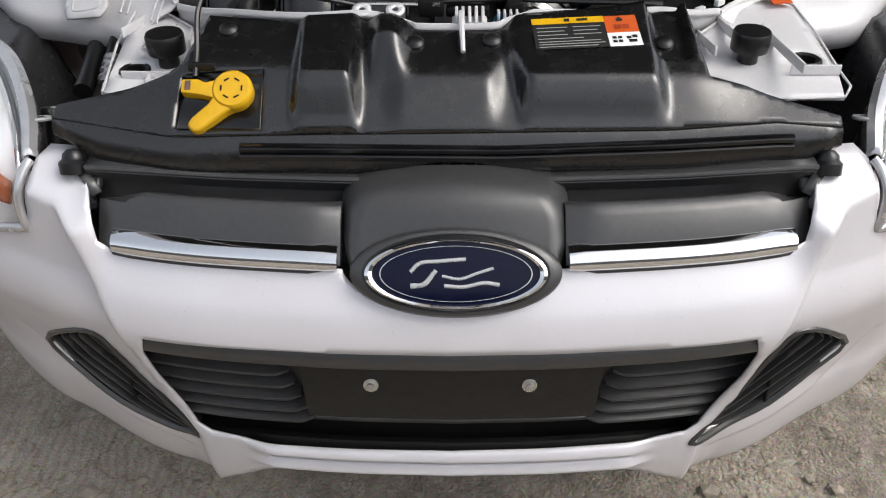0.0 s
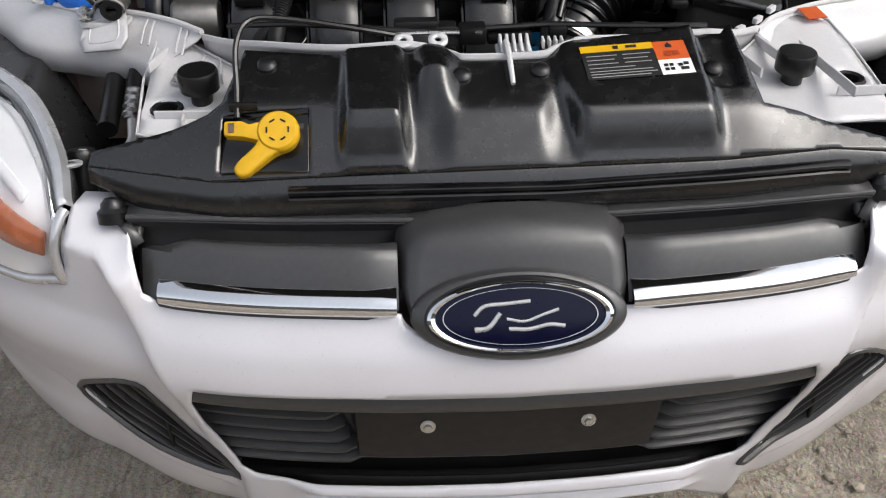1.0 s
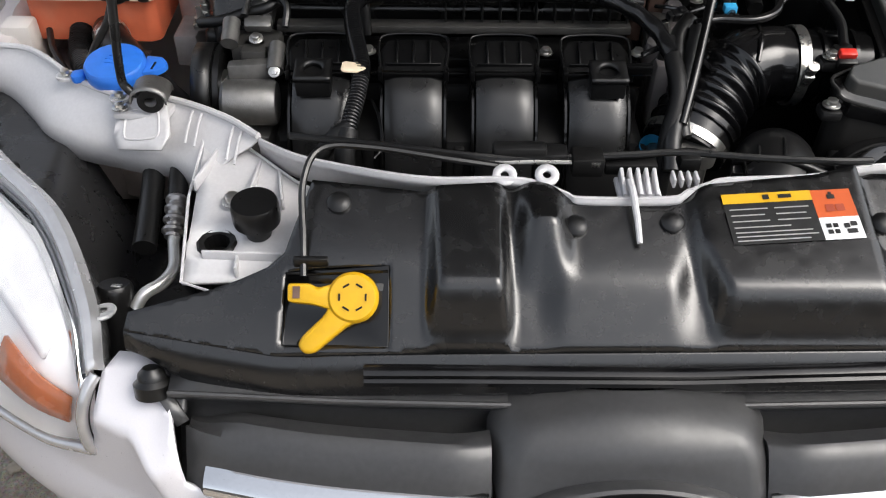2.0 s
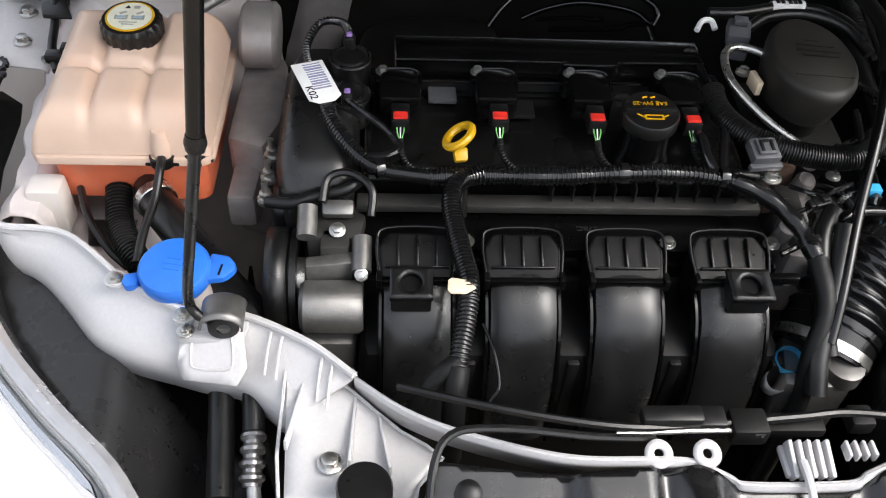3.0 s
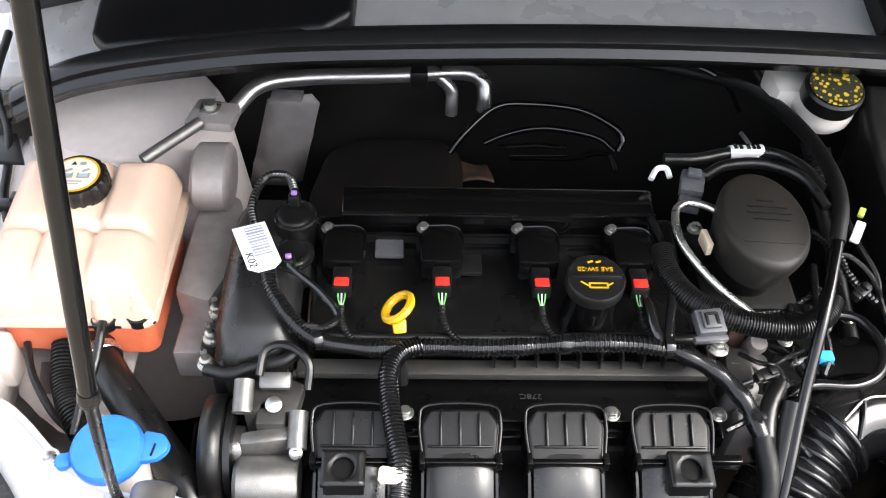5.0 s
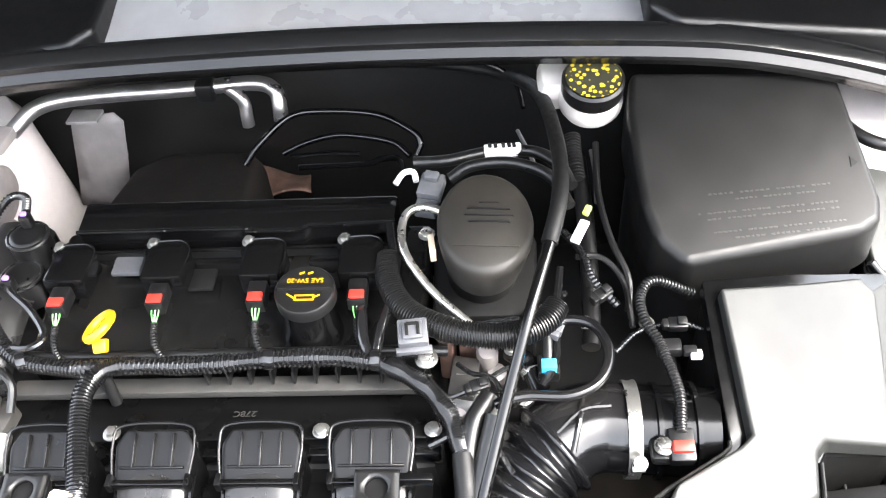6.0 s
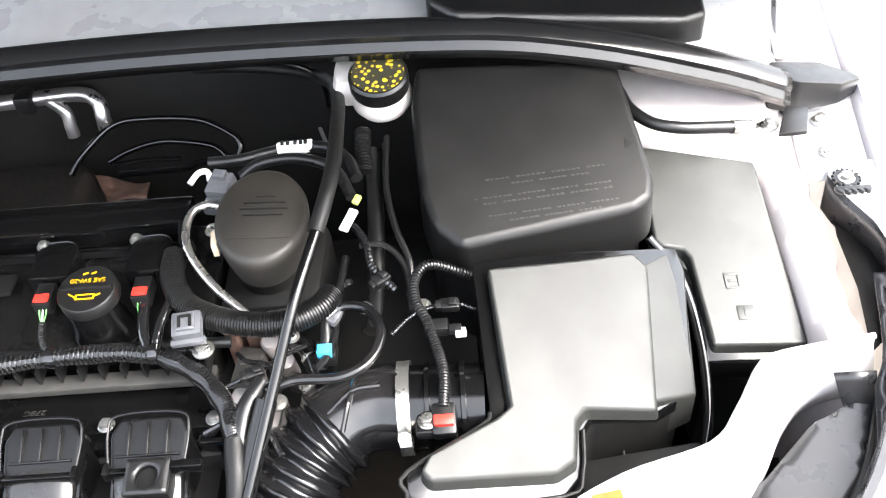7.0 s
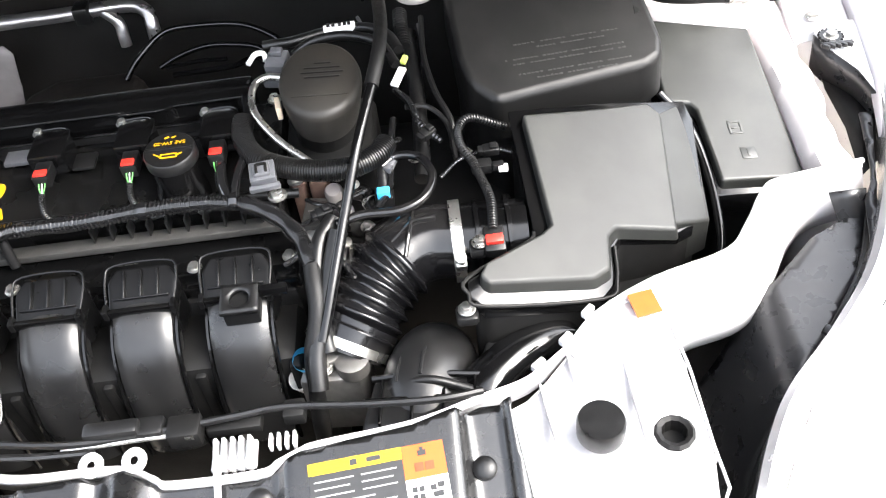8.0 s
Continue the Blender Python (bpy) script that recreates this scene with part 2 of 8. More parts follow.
def tube(points, r, sides=10, n=8, rings=None, closed=False, cap=True):
    """A round bar along the points. r: a radius, or a function of 0..1 along it. rings: (number, depth) of corrugation."""
    line = curve(points, n, closed)
    if rings:
        total = sum((b - a).length for a, b in zip(line, line[1:]))
        want = max(12, int(rings[0] * 4))
        acc, res, k = [0.0], [], 0
        for a, b in zip(line, line[1:]):
            acc.append(acc[-1] + (b - a).length)
        for i in range(want + 1):
            s = total * i / want
            while k < len(line) - 2 and acc[k + 1] < s:
                k += 1
            res.append(line[k].lerp(line[k + 1], min(1, (s - acc[k]) / max(1e-9, acc[k + 1] - acc[k]))))
        line = res
    bm = bmesh.new()
    loops = []
    up = Vector((0, 0, 1))
    m = len(line)
    for i, p in enumerate(line):
        a = line[i - 1] if i or closed else p
        b = line[(i + 1) % m] if i < m - 1 or closed else p
        d = (b - a).normalized()
        if i == 0:
            up = Vector((0, 0, 1)) if abs(d.z) < 0.9 else Vector((0, 1, 0))
        side = d.cross(up).normalized()
        up = side.cross(d).normalized()
        t = i / (m - 1)
        rad = r(t) if callable(r) else r
        if rings:
            rad += rings[1] * (1 if i % 4 in (1, 2) else -1) * 0.5
        loops.append([bm.verts.new(p + (side * math.cos(2 * math.pi * k / sides) + up * math.sin(2 * math.pi * k / sides)) * rad) for k in range(sides)])
    pairs = list(zip(loops, loops[1:])) + ([(loops[-1], loops[0])] if closed else [])
    for l0, l1 in pairs:
        for k in range(sides):
            bm.faces.new((l0[k], l0[(k + 1) % sides], l1[(k + 1) % sides], l1[k]))
    if cap and not closed:
        bm.faces.new(loops[0][::-1])
        bm.faces.new(loops[-1])
    return bm


def rbox(sx, sy, sz, r=0.003, m=None, seg=2, taper=1.0):
    """A box with rounded edges, centred on the origin before m. taper: the top's size over the bottom's."""
    bm = bmesh.new()
    bmesh.ops.create_cube(bm, size=1.0)
    for v in bm.verts:
        k = taper if v.co.z > 0 else 1.0
        v.co = Vector((v.co.x * sx * k, v.co.y * sy * k, v.co.z * sz))
    if r:
        bmesh.ops.bevel(bm, geom=list(bm.edges), offset=min(r, min(sx, sy, sz) * 0.45), segments=seg, profile=0.5, affect="EDGES")
    if m is not None:
        bm.transform(m)
    return bm


def prism(outline, bottom, top, r=0.004, seg=2, inset=0.0, m=None):
    """A block with that plan outline. bottom, top: heights, or functions of x and y. inset: how far the top draws in."""
    bm = bmesh.new()
    n = len(outline)
    cx, cy = sum(p[0] for p in outline) / n, sum(p[1] for p in outline) / n
    zb = bottom if callable(bottom) else (lambda x, y: bottom)
    zt = top if callable(top) else (lambda x, y: top)
    lo = [bm.verts.new((x, y, zb(x, y))) for x, y in outline]
    hi = []
    for x, y in outline:
        d = Vector((x - cx, y - cy))
        k = max(0, 1 - inset / max(1e-6, d.length))
        x1, y1 = cx + d.x * k, cy + d.y * k
        hi.append(bm.verts.new((x1, y1, zt(x1, y1))))
    bm.faces.new(lo[::-1])
    bm.faces.new(hi)
    for i in range(n):
        bm.faces.new((lo[i], lo[(i + 1) % n], hi[(i + 1) % n], hi[i]))
    bmesh.ops.recalc_face_normals(bm, faces=bm.faces)
    if r:
        bmesh.ops.bevel(bm, geom=[e for e in bm.edges if not (e.verts[0] in lo and e.verts[1] in lo)], offset=r, segments=seg, profile=0.5, affect="EDGES", clamp_overlap=True)
    if m is not None:
        bm.transform(m)
    return bm


def lathe(profile, sides=24, m=None, squash=1.0):
    """A turned body about z: pairs of radius and height."""
    bm = bmesh.new()
    loops = []
    for r, z in profile:
        if r < 1e-6:
            loops.append([bm.verts.new((0, 0, z))])
        else:
            loops.append([bm.verts.new((r * math.cos(2 * math.pi * k / sides), r * squash * math.sin(2 * math.pi * k / sides), z)) for k in range(sides)])
    for a, b in zip(loops, loops[1:]):
        for k in range(sides):
            q = [a[k % len(a)], a[(k + 1) % len(a)], b[(k + 1) % len(b)], b[k % len(b)]]
            q = list(dict.fromkeys(q))
            if len(q) > 2:
                bm.faces.new(q)
    bmesh.ops.recalc_face_normals(bm, faces=bm.faces)
    if m is not None:
        bm.transform(m)
    return bm


def loft(sections, closed=False, cap=False):
    """A skin through rows of points of equal number."""
    bm = bmesh.new()
    rows = [[bm.verts.new(p) for p in s] for s in sections]
    for a, b in zip(rows, rows[1:]):
        for k in range(len(a) if closed else len(a) - 1):
            bm.faces.new((a[k], a[(k + 1) % len(a)], b[(k + 1) % len(a)], b[k]))
    if cap:
        bm.faces.new(rows[0][::-1])
        bm.faces.new(rows[-1])
    bmesh.ops.recalc_face_normals(bm, faces=bm.faces)
    return bm


def sheet(outline, holes, step, place):
    """A skin over a flat outline with openings, cut on a grid of that step and carried into space by place(u, v)."""
    def dense(poly):
        out = []
        for a, b in zip(poly, poly[1:] + poly[:1]):
            d = math.dist(a, b)
            k = max(1, int(d / step))
            out += [(a[0] + (b[0] - a[0]) * i / k, a[1] + (b[1] - a[1]) * i / k) for i in range(k)]
        return out

    loops = [dense(list(p)) for p in [outline, *holes]]
    pts, edges = [], []
    for lp in loops:
        s = len(pts)
        pts += lp
        edges += [(s + i, s + (i + 1) % len(lp)) for i in range(len(lp))]
    us, vs = [p[0] for p in outline], [p[1] for p in outline]
    border = [np.array(lp) for lp in loops]
    u = min(us) + step
    while u < max(us):
        v = min(vs) + step
        while v < max(vs):
            if inside(loops[0], u, v) and not any(inside(h, u, v) for h in loops[1:]):
                if min(np.min(np.hypot(b[:, 0] - u, b[:, 1] - v)) for b in border) > step * 0.66:
                    pts.append((u, v))
            v += step
        u += step
    verts, _, faces, *_ = delaunay_2d_cdt([Vector(p) for p in pts], edges, [], 0, 1e-6)
    bm = bmesh.new()
    made = [bm.verts.new(place(p.x, p.y)) for p in verts]
    for f in faces:
        cu, cv = sum(verts[i].x for i in f) / 3, sum(verts[i].y for i in f) / 3
        if inside(loops[0], cu, cv) and not any(inside(h, cu, cv) for h in loops[1:]):
            bm.faces.new([made[i] for i in f])
    loose = [v for v in bm.verts if not v.link_faces]
    bmesh.ops.delete(bm, geom=loose, context="VERTS")
    return bm


def merge(*parts):
    """One bmesh of several."""
    out = bmesh.new()
    for b in parts:
        me = bpy.data.meshes.new("tmp")
        b.to_mesh(me)
        b.free()
        out.from_mesh(me)
        bpy.data.meshes.remove(me)
    return out


def thing(name, label, category, base=(0, 0, 0), group="", kind=""):
    ob = new(name)
    ob.location = base
    ob.empty_display_size = 0.05
    return tagged(ob, label, category, group, kind)


def part(name, bm, material, parent=None, label="", thick=0.0, sharp=38):
    """Links a bmesh, which it uses up, as one mesh object under parent. Points are in the world's metres."""
    me = bpy.data.meshes.new(name)
    bm.to_mesh(me)
    bm.free()
    me.materials.append(material)
    me.polygons.foreach_set("use_smooth", [True] * len(me.polygons))
    me.set_sharp_from_angle(angle=radians(sharp))
    ob = new(name, me)
    if parent is not None:
        ob.parent = parent
        if parent.type == "EMPTY":
            ob.matrix_parent_inverse = Matrix.Translation(-parent.location)
    if thick:
        s = ob.modifiers.new("thickness", "SOLIDIFY")
        s.thickness, s.offset = thick, -1
    return tagged(ob, label)


def flat_faces(ob):
    """Keeps broad faces flat beside their rounded edges."""
    m = ob.modifiers.new("flat_faces", "WEIGHTED_NORMAL")
    m.keep_sharp = True
    return ob


def lone(name, bm, material, label, category, thick=0.0, group="", kind="", sharp=38):
    return tagged(part(name, bm, material, None, "", thick, sharp), label, category, group, kind)


def at(x, y, z, rx=0, ry=0, rz=0):
    return pose(x, y, z, rx, ry, rz)


def bolt(parent, x, y, z, r=0.006, material=None, tilt=0, name="bolt"):
    """A flanged hex bolt head."""
    hexa = [(r * math.cos(k * math.pi / 3), r * math.sin(k * math.pi / 3)) for k in range(6)]
    bm = merge(lathe([(0, 0), (r * 1.5, 0), (r * 1.5, r * 0.25), (r * 1.2, r * 0.4), (0, r * 0.4)], 14), prism(hexa, r * 0.3, r * 1.2, r * 0.12))
    bm.transform(at(x, y, z, tilt))
    return part(name, bm, material or M_STEEL, parent)


# ---- ground ----
def build_ground():
    bm = bmesh.new()
    xs = [-400, -60, -12, -4] + [-2.4 + 0.06 * i for i in range(81)] + [4, 12, 60, 400]
    ys = [-400, -60, -12, -4] + [-1.8 + 0.06 * i for i in range(81)] + [5, 12, 60, 400]
    rows = []
    for y in ys:
        row = []
        for x in xs:
            fade = 1 if abs(x) < 2.3 and -1.7 < y < 2.9 else 0
            h = noise.fractal(Vector((x * 2.0, y * 2.0, 0)), 1.0, 2.0, 5) * 0.012 * fade
            row.append(bm.verts.new((x, y, h)))
        rows.append(row)
    for a, b in zip(rows, rows[1:]):
        for k in range(len(a) - 1):
            bm.faces.new((a[k], a[k + 1], b[k + 1], b[k]))
    lone("ground", bm, M_GROUND, "worn pale brown concrete with packed dirt", "ground", kind="structure")


build_ground()


def build_stones():
    """Loose pebbles and crumbs of concrete on the yard."""
    rng = random.Random(5)
    bm = bmesh.new()
    for k in range(420):
        s = rng.choice((-1, 1))
        x, y = s * rng.uniform(0.35, 1.25), rng.uniform(-0.1, 1.0)
        r = 0.004 + 0.014 * rng.random() ** 4
        ring = bmesh.ops.create_icosphere(bm, subdivisions=1, radius=r)["verts"]
        for v in ring:
            n = 1 + 0.35 * noise.noise(v.co * (0.9 / r) + Vector((k, 0, 0)))
            v.co = Vector((v.co.x * n * 1.2 + x, v.co.y * n + y, v.co.z * n * 0.6 + r * 0.3))
    lone("pebbles", bm, M_STONE, "loose grey-brown pebbles on the concrete", "pebbles", kind="stuff", sharp=20)


M_STONE = mat("grey_brown_stone", (0.27, 0.235, 0.19), 0.9, 0, 0.3, 0.3, 40, 0.5, 300)
build_stones()


def build_unseen_walls():
    """Plain walls added out of view behind and beside the viewer, dimming the horizon."""
    w = thing("yard_wall", "plain added wall far off, out of view, dimming the horizon", "wall", (0, -10, 0), kind="structure")
    part("wall_south", rbox(26, 0.2, 3.2, 0.01, at(0, -10.0, 1.6)), M_WALL, w)
    part("wall_east", rbox(0.2, 24, 2.2, 0.01, at(13.1, 2.1, 1.1)), M_WALL, w)
    part("wall_west", rbox(0.2, 24, 2.2, 0.01, at(-13.1, 2.1, 1.1)), M_WALL, w)


M_WALL = mat("unseen_wall_grey", (0.20, 0.19, 0.18), 0.85, 0, 0.3, 0.15, 4, 0.4, 60, (0.12, 0.11, 0.10), 0.6, 1.5)
build_unseen_walls()

# ---- front bumper ----
PLAN_X, PLAN_Y = [0, 0.15, 0.33, 0.47, 0.6, 0.75, 0.85, 0.91], [0, 0.006, 0.03, 0.078, 0.178, 0.365, 0.56, 0.78]
PROF_Z = [0.0, 0.20, 0.24, 0.28, 0.33, 0.38, 0.42, 0.48, 0.54, 0.58, 0.62, 0.66, 0.70, 0.75, 0.80]
PROF_Y = [0.14, 0.10, 0.075, 0.055, 0.040, 0.032, 0.03, 0.015, -0.005, -0.015, -0.005, 0.02, 0.045, 0.075, 0.10]


def skin_y(x, z):
    """How far back the bumper's skin lies."""
    y = smooth(abs(x), PLAN_X, PLAN_Y) + smooth(z, PROF_Z, PROF_Y)
    crease = lin(z, [0.38, 0.45, 0.56, 0.64, 0.71], [0.312, 0.342, 0.355, 0.386, 0.410])
    y += 0.021 * ramp01(abs(x), crease - 0.003, crease + 0.016) * ramp01(0.66 - abs(x), 0, 0.2)
    # the corner tucks in a little at its lower edge
    y += lin(z, [0.25, 0.40], [0.02, 0]) * ramp01(abs(x), 0.37, 0.56)
    # the corners stand upright and end in a flat ear that leans back
    ear = ramp01(abs(x), 0.350, 0.405) * ramp01(-abs(x), -0.56, -0.47)
    y -= ear * lin(z, [0.63, 0.70, 0.75], [0, 0.036, 0.066])
    flat = 0.117 + (z - 0.727) / 0.55
    y += ear * 0.004 * math.log(1 + math.exp(min(40, (flat - y) / 0.004)))
    # styling line that follows the vent's lower edge
    under = lin(abs(x), [0.33, 0.36, 0.42, 0.47, 0.51, 0.53], [0.328, 0.338, 0.364, 0.398, 0.450, 0.49])
    y += 0.007 * ramp01(under - z, 0, 0.010) * ramp01(abs(x), 0.325, 0.36) * ramp01(-abs(x), -0.56, -0.50)
    # two rounded lips under the opening
    mid = ramp01(-abs(x), -0.262, -0.215)
    y -= mid * 0.012 * (math.exp(-((z - 0.376) / 0.011) ** 2) + math.exp(-((z - 0.347) / 0.008) ** 2))
    return y


def skin(x, z, off=0.0):
    return Vector((x, skin_y(x, z) + off, z))


def both(half):
    """A left-hand list of points, then its mirror image."""
    return half + [(-x, z) for x, z in half[::-1]]


LOWER_OPENING = [(-0.334, 0.581), (-0.16, 0.5845), (0, 0.585), (0.16, 0.585), (0.331, 0.582), (0.340, 0.550), (0.335, 0.500), (0.304, 0.408), (0.290, 0.396), (0.245, 0.390), (-0.249, 0.387), (-0.296, 0.394), (-0.312, 0.406), (-0.337, 0.500), (-0.341, 0.550)]
VENT_L = [(-0.505, 0.478), (-0.449, 0.533), (-0.409, 0.547), (-0.395, 0.513), (-0.371, 0.440), (-0.322, 0.366), (-0.334, 0.358), (-0.365, 0.364), (-0.424, 0.389), (-0.476, 0.425)]
VENT_R = [(0.487, 0.483), (0.428, 0.545), (0.391, 0.556), (0.376, 0.515), (0.346, 0.445), (0.302, 0.380), (0.312, 0.371), (0.355, 0.372), (0.405, 0.397), (0.452, 0.440)]


def build_bumper():
    b = thing("front_bumper", "silver-white painted plastic front bumper of a hatchback", "bumper", (0, 0.1, 0.2))
    top = [(-0.905, 0.70), (-0.75, 0.685), (-0.62, 0.664), (-0.54, 0.657), (-0.482, 0.660), (-0.464, 0.675), (-0.456, 0.712), (-0.451, 0.737), (-0.438, 0.746), (-0.411, 0.745), (-0.394, 0.737), (-0.385, 0.719), (-0.378, 0.702), (-0.374, 0.678), (-0.362, 0.669), (-0.25, 0.668), (-0.140, 0.668)] + [(0.112 * math.cos(a), 0.669 + 0.034 * math.sin(a)) for a in np.linspace(math.pi + 0.05, 1.5 * math.pi - 0.05, 14)]
    low = [(0.905, 0.31), (0.65, 0.300), (0.55, 0.300), (0.47, 0.286), (0.42, 0.266), (0.374, 0.252), (0.345, 0.251), (0.318, 0.260), (0.290, 0.286), (0.265, 0.304), (0.238, 0.322), (0.205, 0.331), (0.12, 0.335)]
    outline = both(top) + low + [(0.0, 0.336)] + [(-x, z) for x, z in low[::-1]]
    slot = [(-0.224, 0.3595), (0.224, 0.3595), (0.230, 0.3615), (0.224, 0.3635), (0, 0.3635), (-0.224, 0.3635), (-0.230, 0.3615)]
    part("fascia", sheet(outline, [LOWER_OPENING, VENT_L, VENT_R, slot], 0.0058, lambda u, v: skin(u, v)), M_PAINT, b, thick=0.0035, sharp=60)
    rows = [[(x, smooth(abs(x), PLAN_X, PLAN_Y) + 0.05, z) for z in (0.38, 0.34)] for x in np.linspace(-0.25, 0.25, 15)]
    part("slot_backing", loft(rows), M_DARK, b, "dark backing of the lip slot", 0.002)
    # corner stops on their black pads
    for x, y, z in ((-0.404, 0.120, 0.736), (0.402, 0.120, 0.734)):
        part("rubber_stop", lathe([(0.015, -0.008), (0.016, 0.004), (0.012, 0.008), (0.0115, 0.013), (0.007, 0.018), (0, 0.019)], 22, at(x, y, z, -25)), M_RUBBER, b)
        part("stop_pad", rbox(0.044, 0.036, 0.010, 0.004, at(x * 0.985, y + 0.002, z - 0.012, 30, 0, 0), 3), M_GRILLE, b, "black plastic pad")
    return b


BUMPER = build_bumper()


def build_upper_grille():
    g = thing("upper_grille", "black plastic upper grille with chrome bars across the nose", "grille", (0, 0.1, 0.66))
    # dark channel behind
    rows, lip = [], []
    for i in range(29):
        x = -0.388 + 0.776 * i / 28
        zr = lin(abs(x), [0, 0.07, 0.24, 0.388], [0.722, 0.724, 0.730, 0.741])
        rows.append([(x, 0.132, zr + 0.016), (x, 0.126, zr + 0.003), (x, 0.111, zr + 0.001), (x, 0.108, zr - 0.004), (x, 0.118, zr - 0.02), (x, 0.115, 0.685), (x, 0.08 + 0.03 * abs(x), 0.655), (x, 0.055 + 0.06 * abs(x), 0.63)])
        lip.append((x, 0.109, zr))
    part("channel", loft(rows), M_GRILLE, g, thick=0.003)
    part("ledge", tube(lip, 0.0028, 8, 2), M_GRILLE, g)
    for s in (-1, 1):
        rows, chrome = [], []
        for i in range(17):
            t = i / 16
            x = s * (0.117 + 0.262 * t) + 0.003
            y = smooth(abs(x), PLAN_X, PLAN_Y)
            zt = 0.722 - 0.003 * t
            if t > 0.80:
                zt -= 0.016 * ramp01(t, 0.80, 1.0)
            row = [(0.085, zt - 0.012), (0.066, zt - 0.001), (0.060, zt - 0.002), (0.052, 0.712), (0.037, 0.6905), (0.034, 0.684), (0.021, 0.668), (0.020, 0.663), (0.026, 0.657), (0.07, 0.656)]
            # both ends are rounded over
            sh = (0.80, 0.93)[i] if i < 2 else (0.98, 0.88)[i - 15] if i > 14 else 1.0
            rows.append([(x, y + v + 0.045 * (1 - sh), 0.69 + (z - 0.69) * sh) for v, z in row])
            xc = s * (0.119 + 0.242 * t) + 0.003
            yc = smooth(abs(xc), PLAN_X, PLAN_Y)
            e = 0.0015 if i in (0, 16) else 0
            chrome.append([(xc, yc + 0.042, 0.6890 - e), (xc, yc + 0.0270, 0.6880 - e), (xc, yc + 0.0215, 0.6858 - e), (xc, yc + 0.0180, 0.6818), (xc, yc + 0.0160, 0.6770), (xc, yc + 0.0155, 0.6725 + e), (xc, yc + 0.0175, 0.6690 + e), (xc, yc + 0.03, 0.6675 + e)])
        part("grille_bar", loft(rows, cap=True), M_GRILLE, g)
        part("chrome_strip", loft(chrome, cap=True), M_CHROME, g, "polished chrome strip", sharp=40)
        part("end_strut", loft([[(s * x, y, z), (s * x + s * 0.010, y - 0.004, z - 0.004), (s * x + s * 0.012, y + 0.004, z - 0.014)] for x, y, z in ((0.398, 0.124, 0.740), (0.390, 0.116, 0.736), (0.380, 0.106, 0.728), (0.372, 0.098, 0.718))]), M_GRILLE, g, "black strut down to the bar", 0.003)
    # badge housing: a flat-topped dome whose lower edge follows the oval
    rows = []
    for k in range(15):
        t = k / 14
        w = lin(t, [0, 0.10, 0.22, 0.40, 0.70, 1], [0.066, 0.074, 0.106, 0.121, 0.123, 0.115])
        z = lin(t, [0, 0.10, 0.25, 1], [0.742, 0.741, 0.728, 0.634])
        y = lin(t, [0, 0.10, 0.25, 0.5, 1], [0.112, 0.082, 0.060, 0.041, 0.004])
        row = []
        for i in range(29):
            a = -1 + 2 * i / 28
            edge = ramp01(abs(a), 0.90, 1.0)
            row.append((0.005 + a * w, y + 0.012 * a * a + 0.050 * edge, z - 0.008 * a * a * (1 - t) ** 2 + 0.030 * t * t * abs(a) ** 2.6))
        rows.append(row)
    rows.append([(p[0], p[1] + 0.03, p[2] - 0.004) for p in rows[-1]])
    part("badge_housing", loft(rows), M_GRILLE, g, "black domed badge housing", sharp=50)
    badge = at(0.006, 0.014, 0.6725, 58, 0, 0)
    part("badge_bezel", lathe([(0.107, -0.034), (0.1095, -0.012), (0.1085, -0.003), (0.103, 0.002), (0.096, 0.0035), (0.091, 0.001)], 64, badge, 0.425), M_GRILLE, g, "black rim round the badge")
    part("badge_ring", lathe([(0.090, 0.0), (0.094, 0.004), (0.0925, 0.008), (0.089, 0.0095), (0.085, 0.008), (0.0835, 0.004)], 64, badge, 0.385), M_CHROME, g, "chrome oval ring")
    part("badge_plate", lathe([(0.0, 0.0075), (0.05, 0.007), (0.0842, 0.0048), (0.0845, 0.0)], 64, badge, 0.385), M_NAVY, g, "dark blue enamel oval")
    line = lathe([(0.0775, 0.0062), (0.0775, 0.0068), (0.0763, 0.0068), (0.0763, 0.0062)], 64, badge, 0.368)
    part("badge_line", line, M_STEEL, g, "thin silver oval line")
    # silver strokes standing for the emblem's script, drawn as plain shapes
    for pts, r in (([(-0.046, 0.002, 0), (-0.036, 0.011, 0), (-0.016, 0.013, 0), (0.010, 0.015, 0)], 0.0024),
                   ([(-0.046, -0.012, 0), (-0.032, -0.010, 0), (-0.020, 0.004, 0)], 0.0028),
                   ([(-0.014, -0.002, 0), (0.004, -0.005, 0), (0.022, 0.001, 0), (0.038, 0.006, 0)], 0.0020),
                   ([(-0.012, -0.012, 0), (0.008, -0.013, 0), (0.028, -0.009, 0), (0.044, -0.011, 0)], 0.0024)):
        bm = tube(pts, r, 8, 6)
        for v in bm.verts:
            v.co.z = 0.0068 + v.co.z * 0.5
        bm.transform(badge)
        part("badge_stroke", bm, M_STEEL, g, "plain silver stroke")
    return g


build_upper_grille()


M_PLATE = mat("matt_black_plate_mount", (0.011, 0.0105, 0.010), 0.55, 0, 0.35, 0.15, 160, 0.15, 1800)


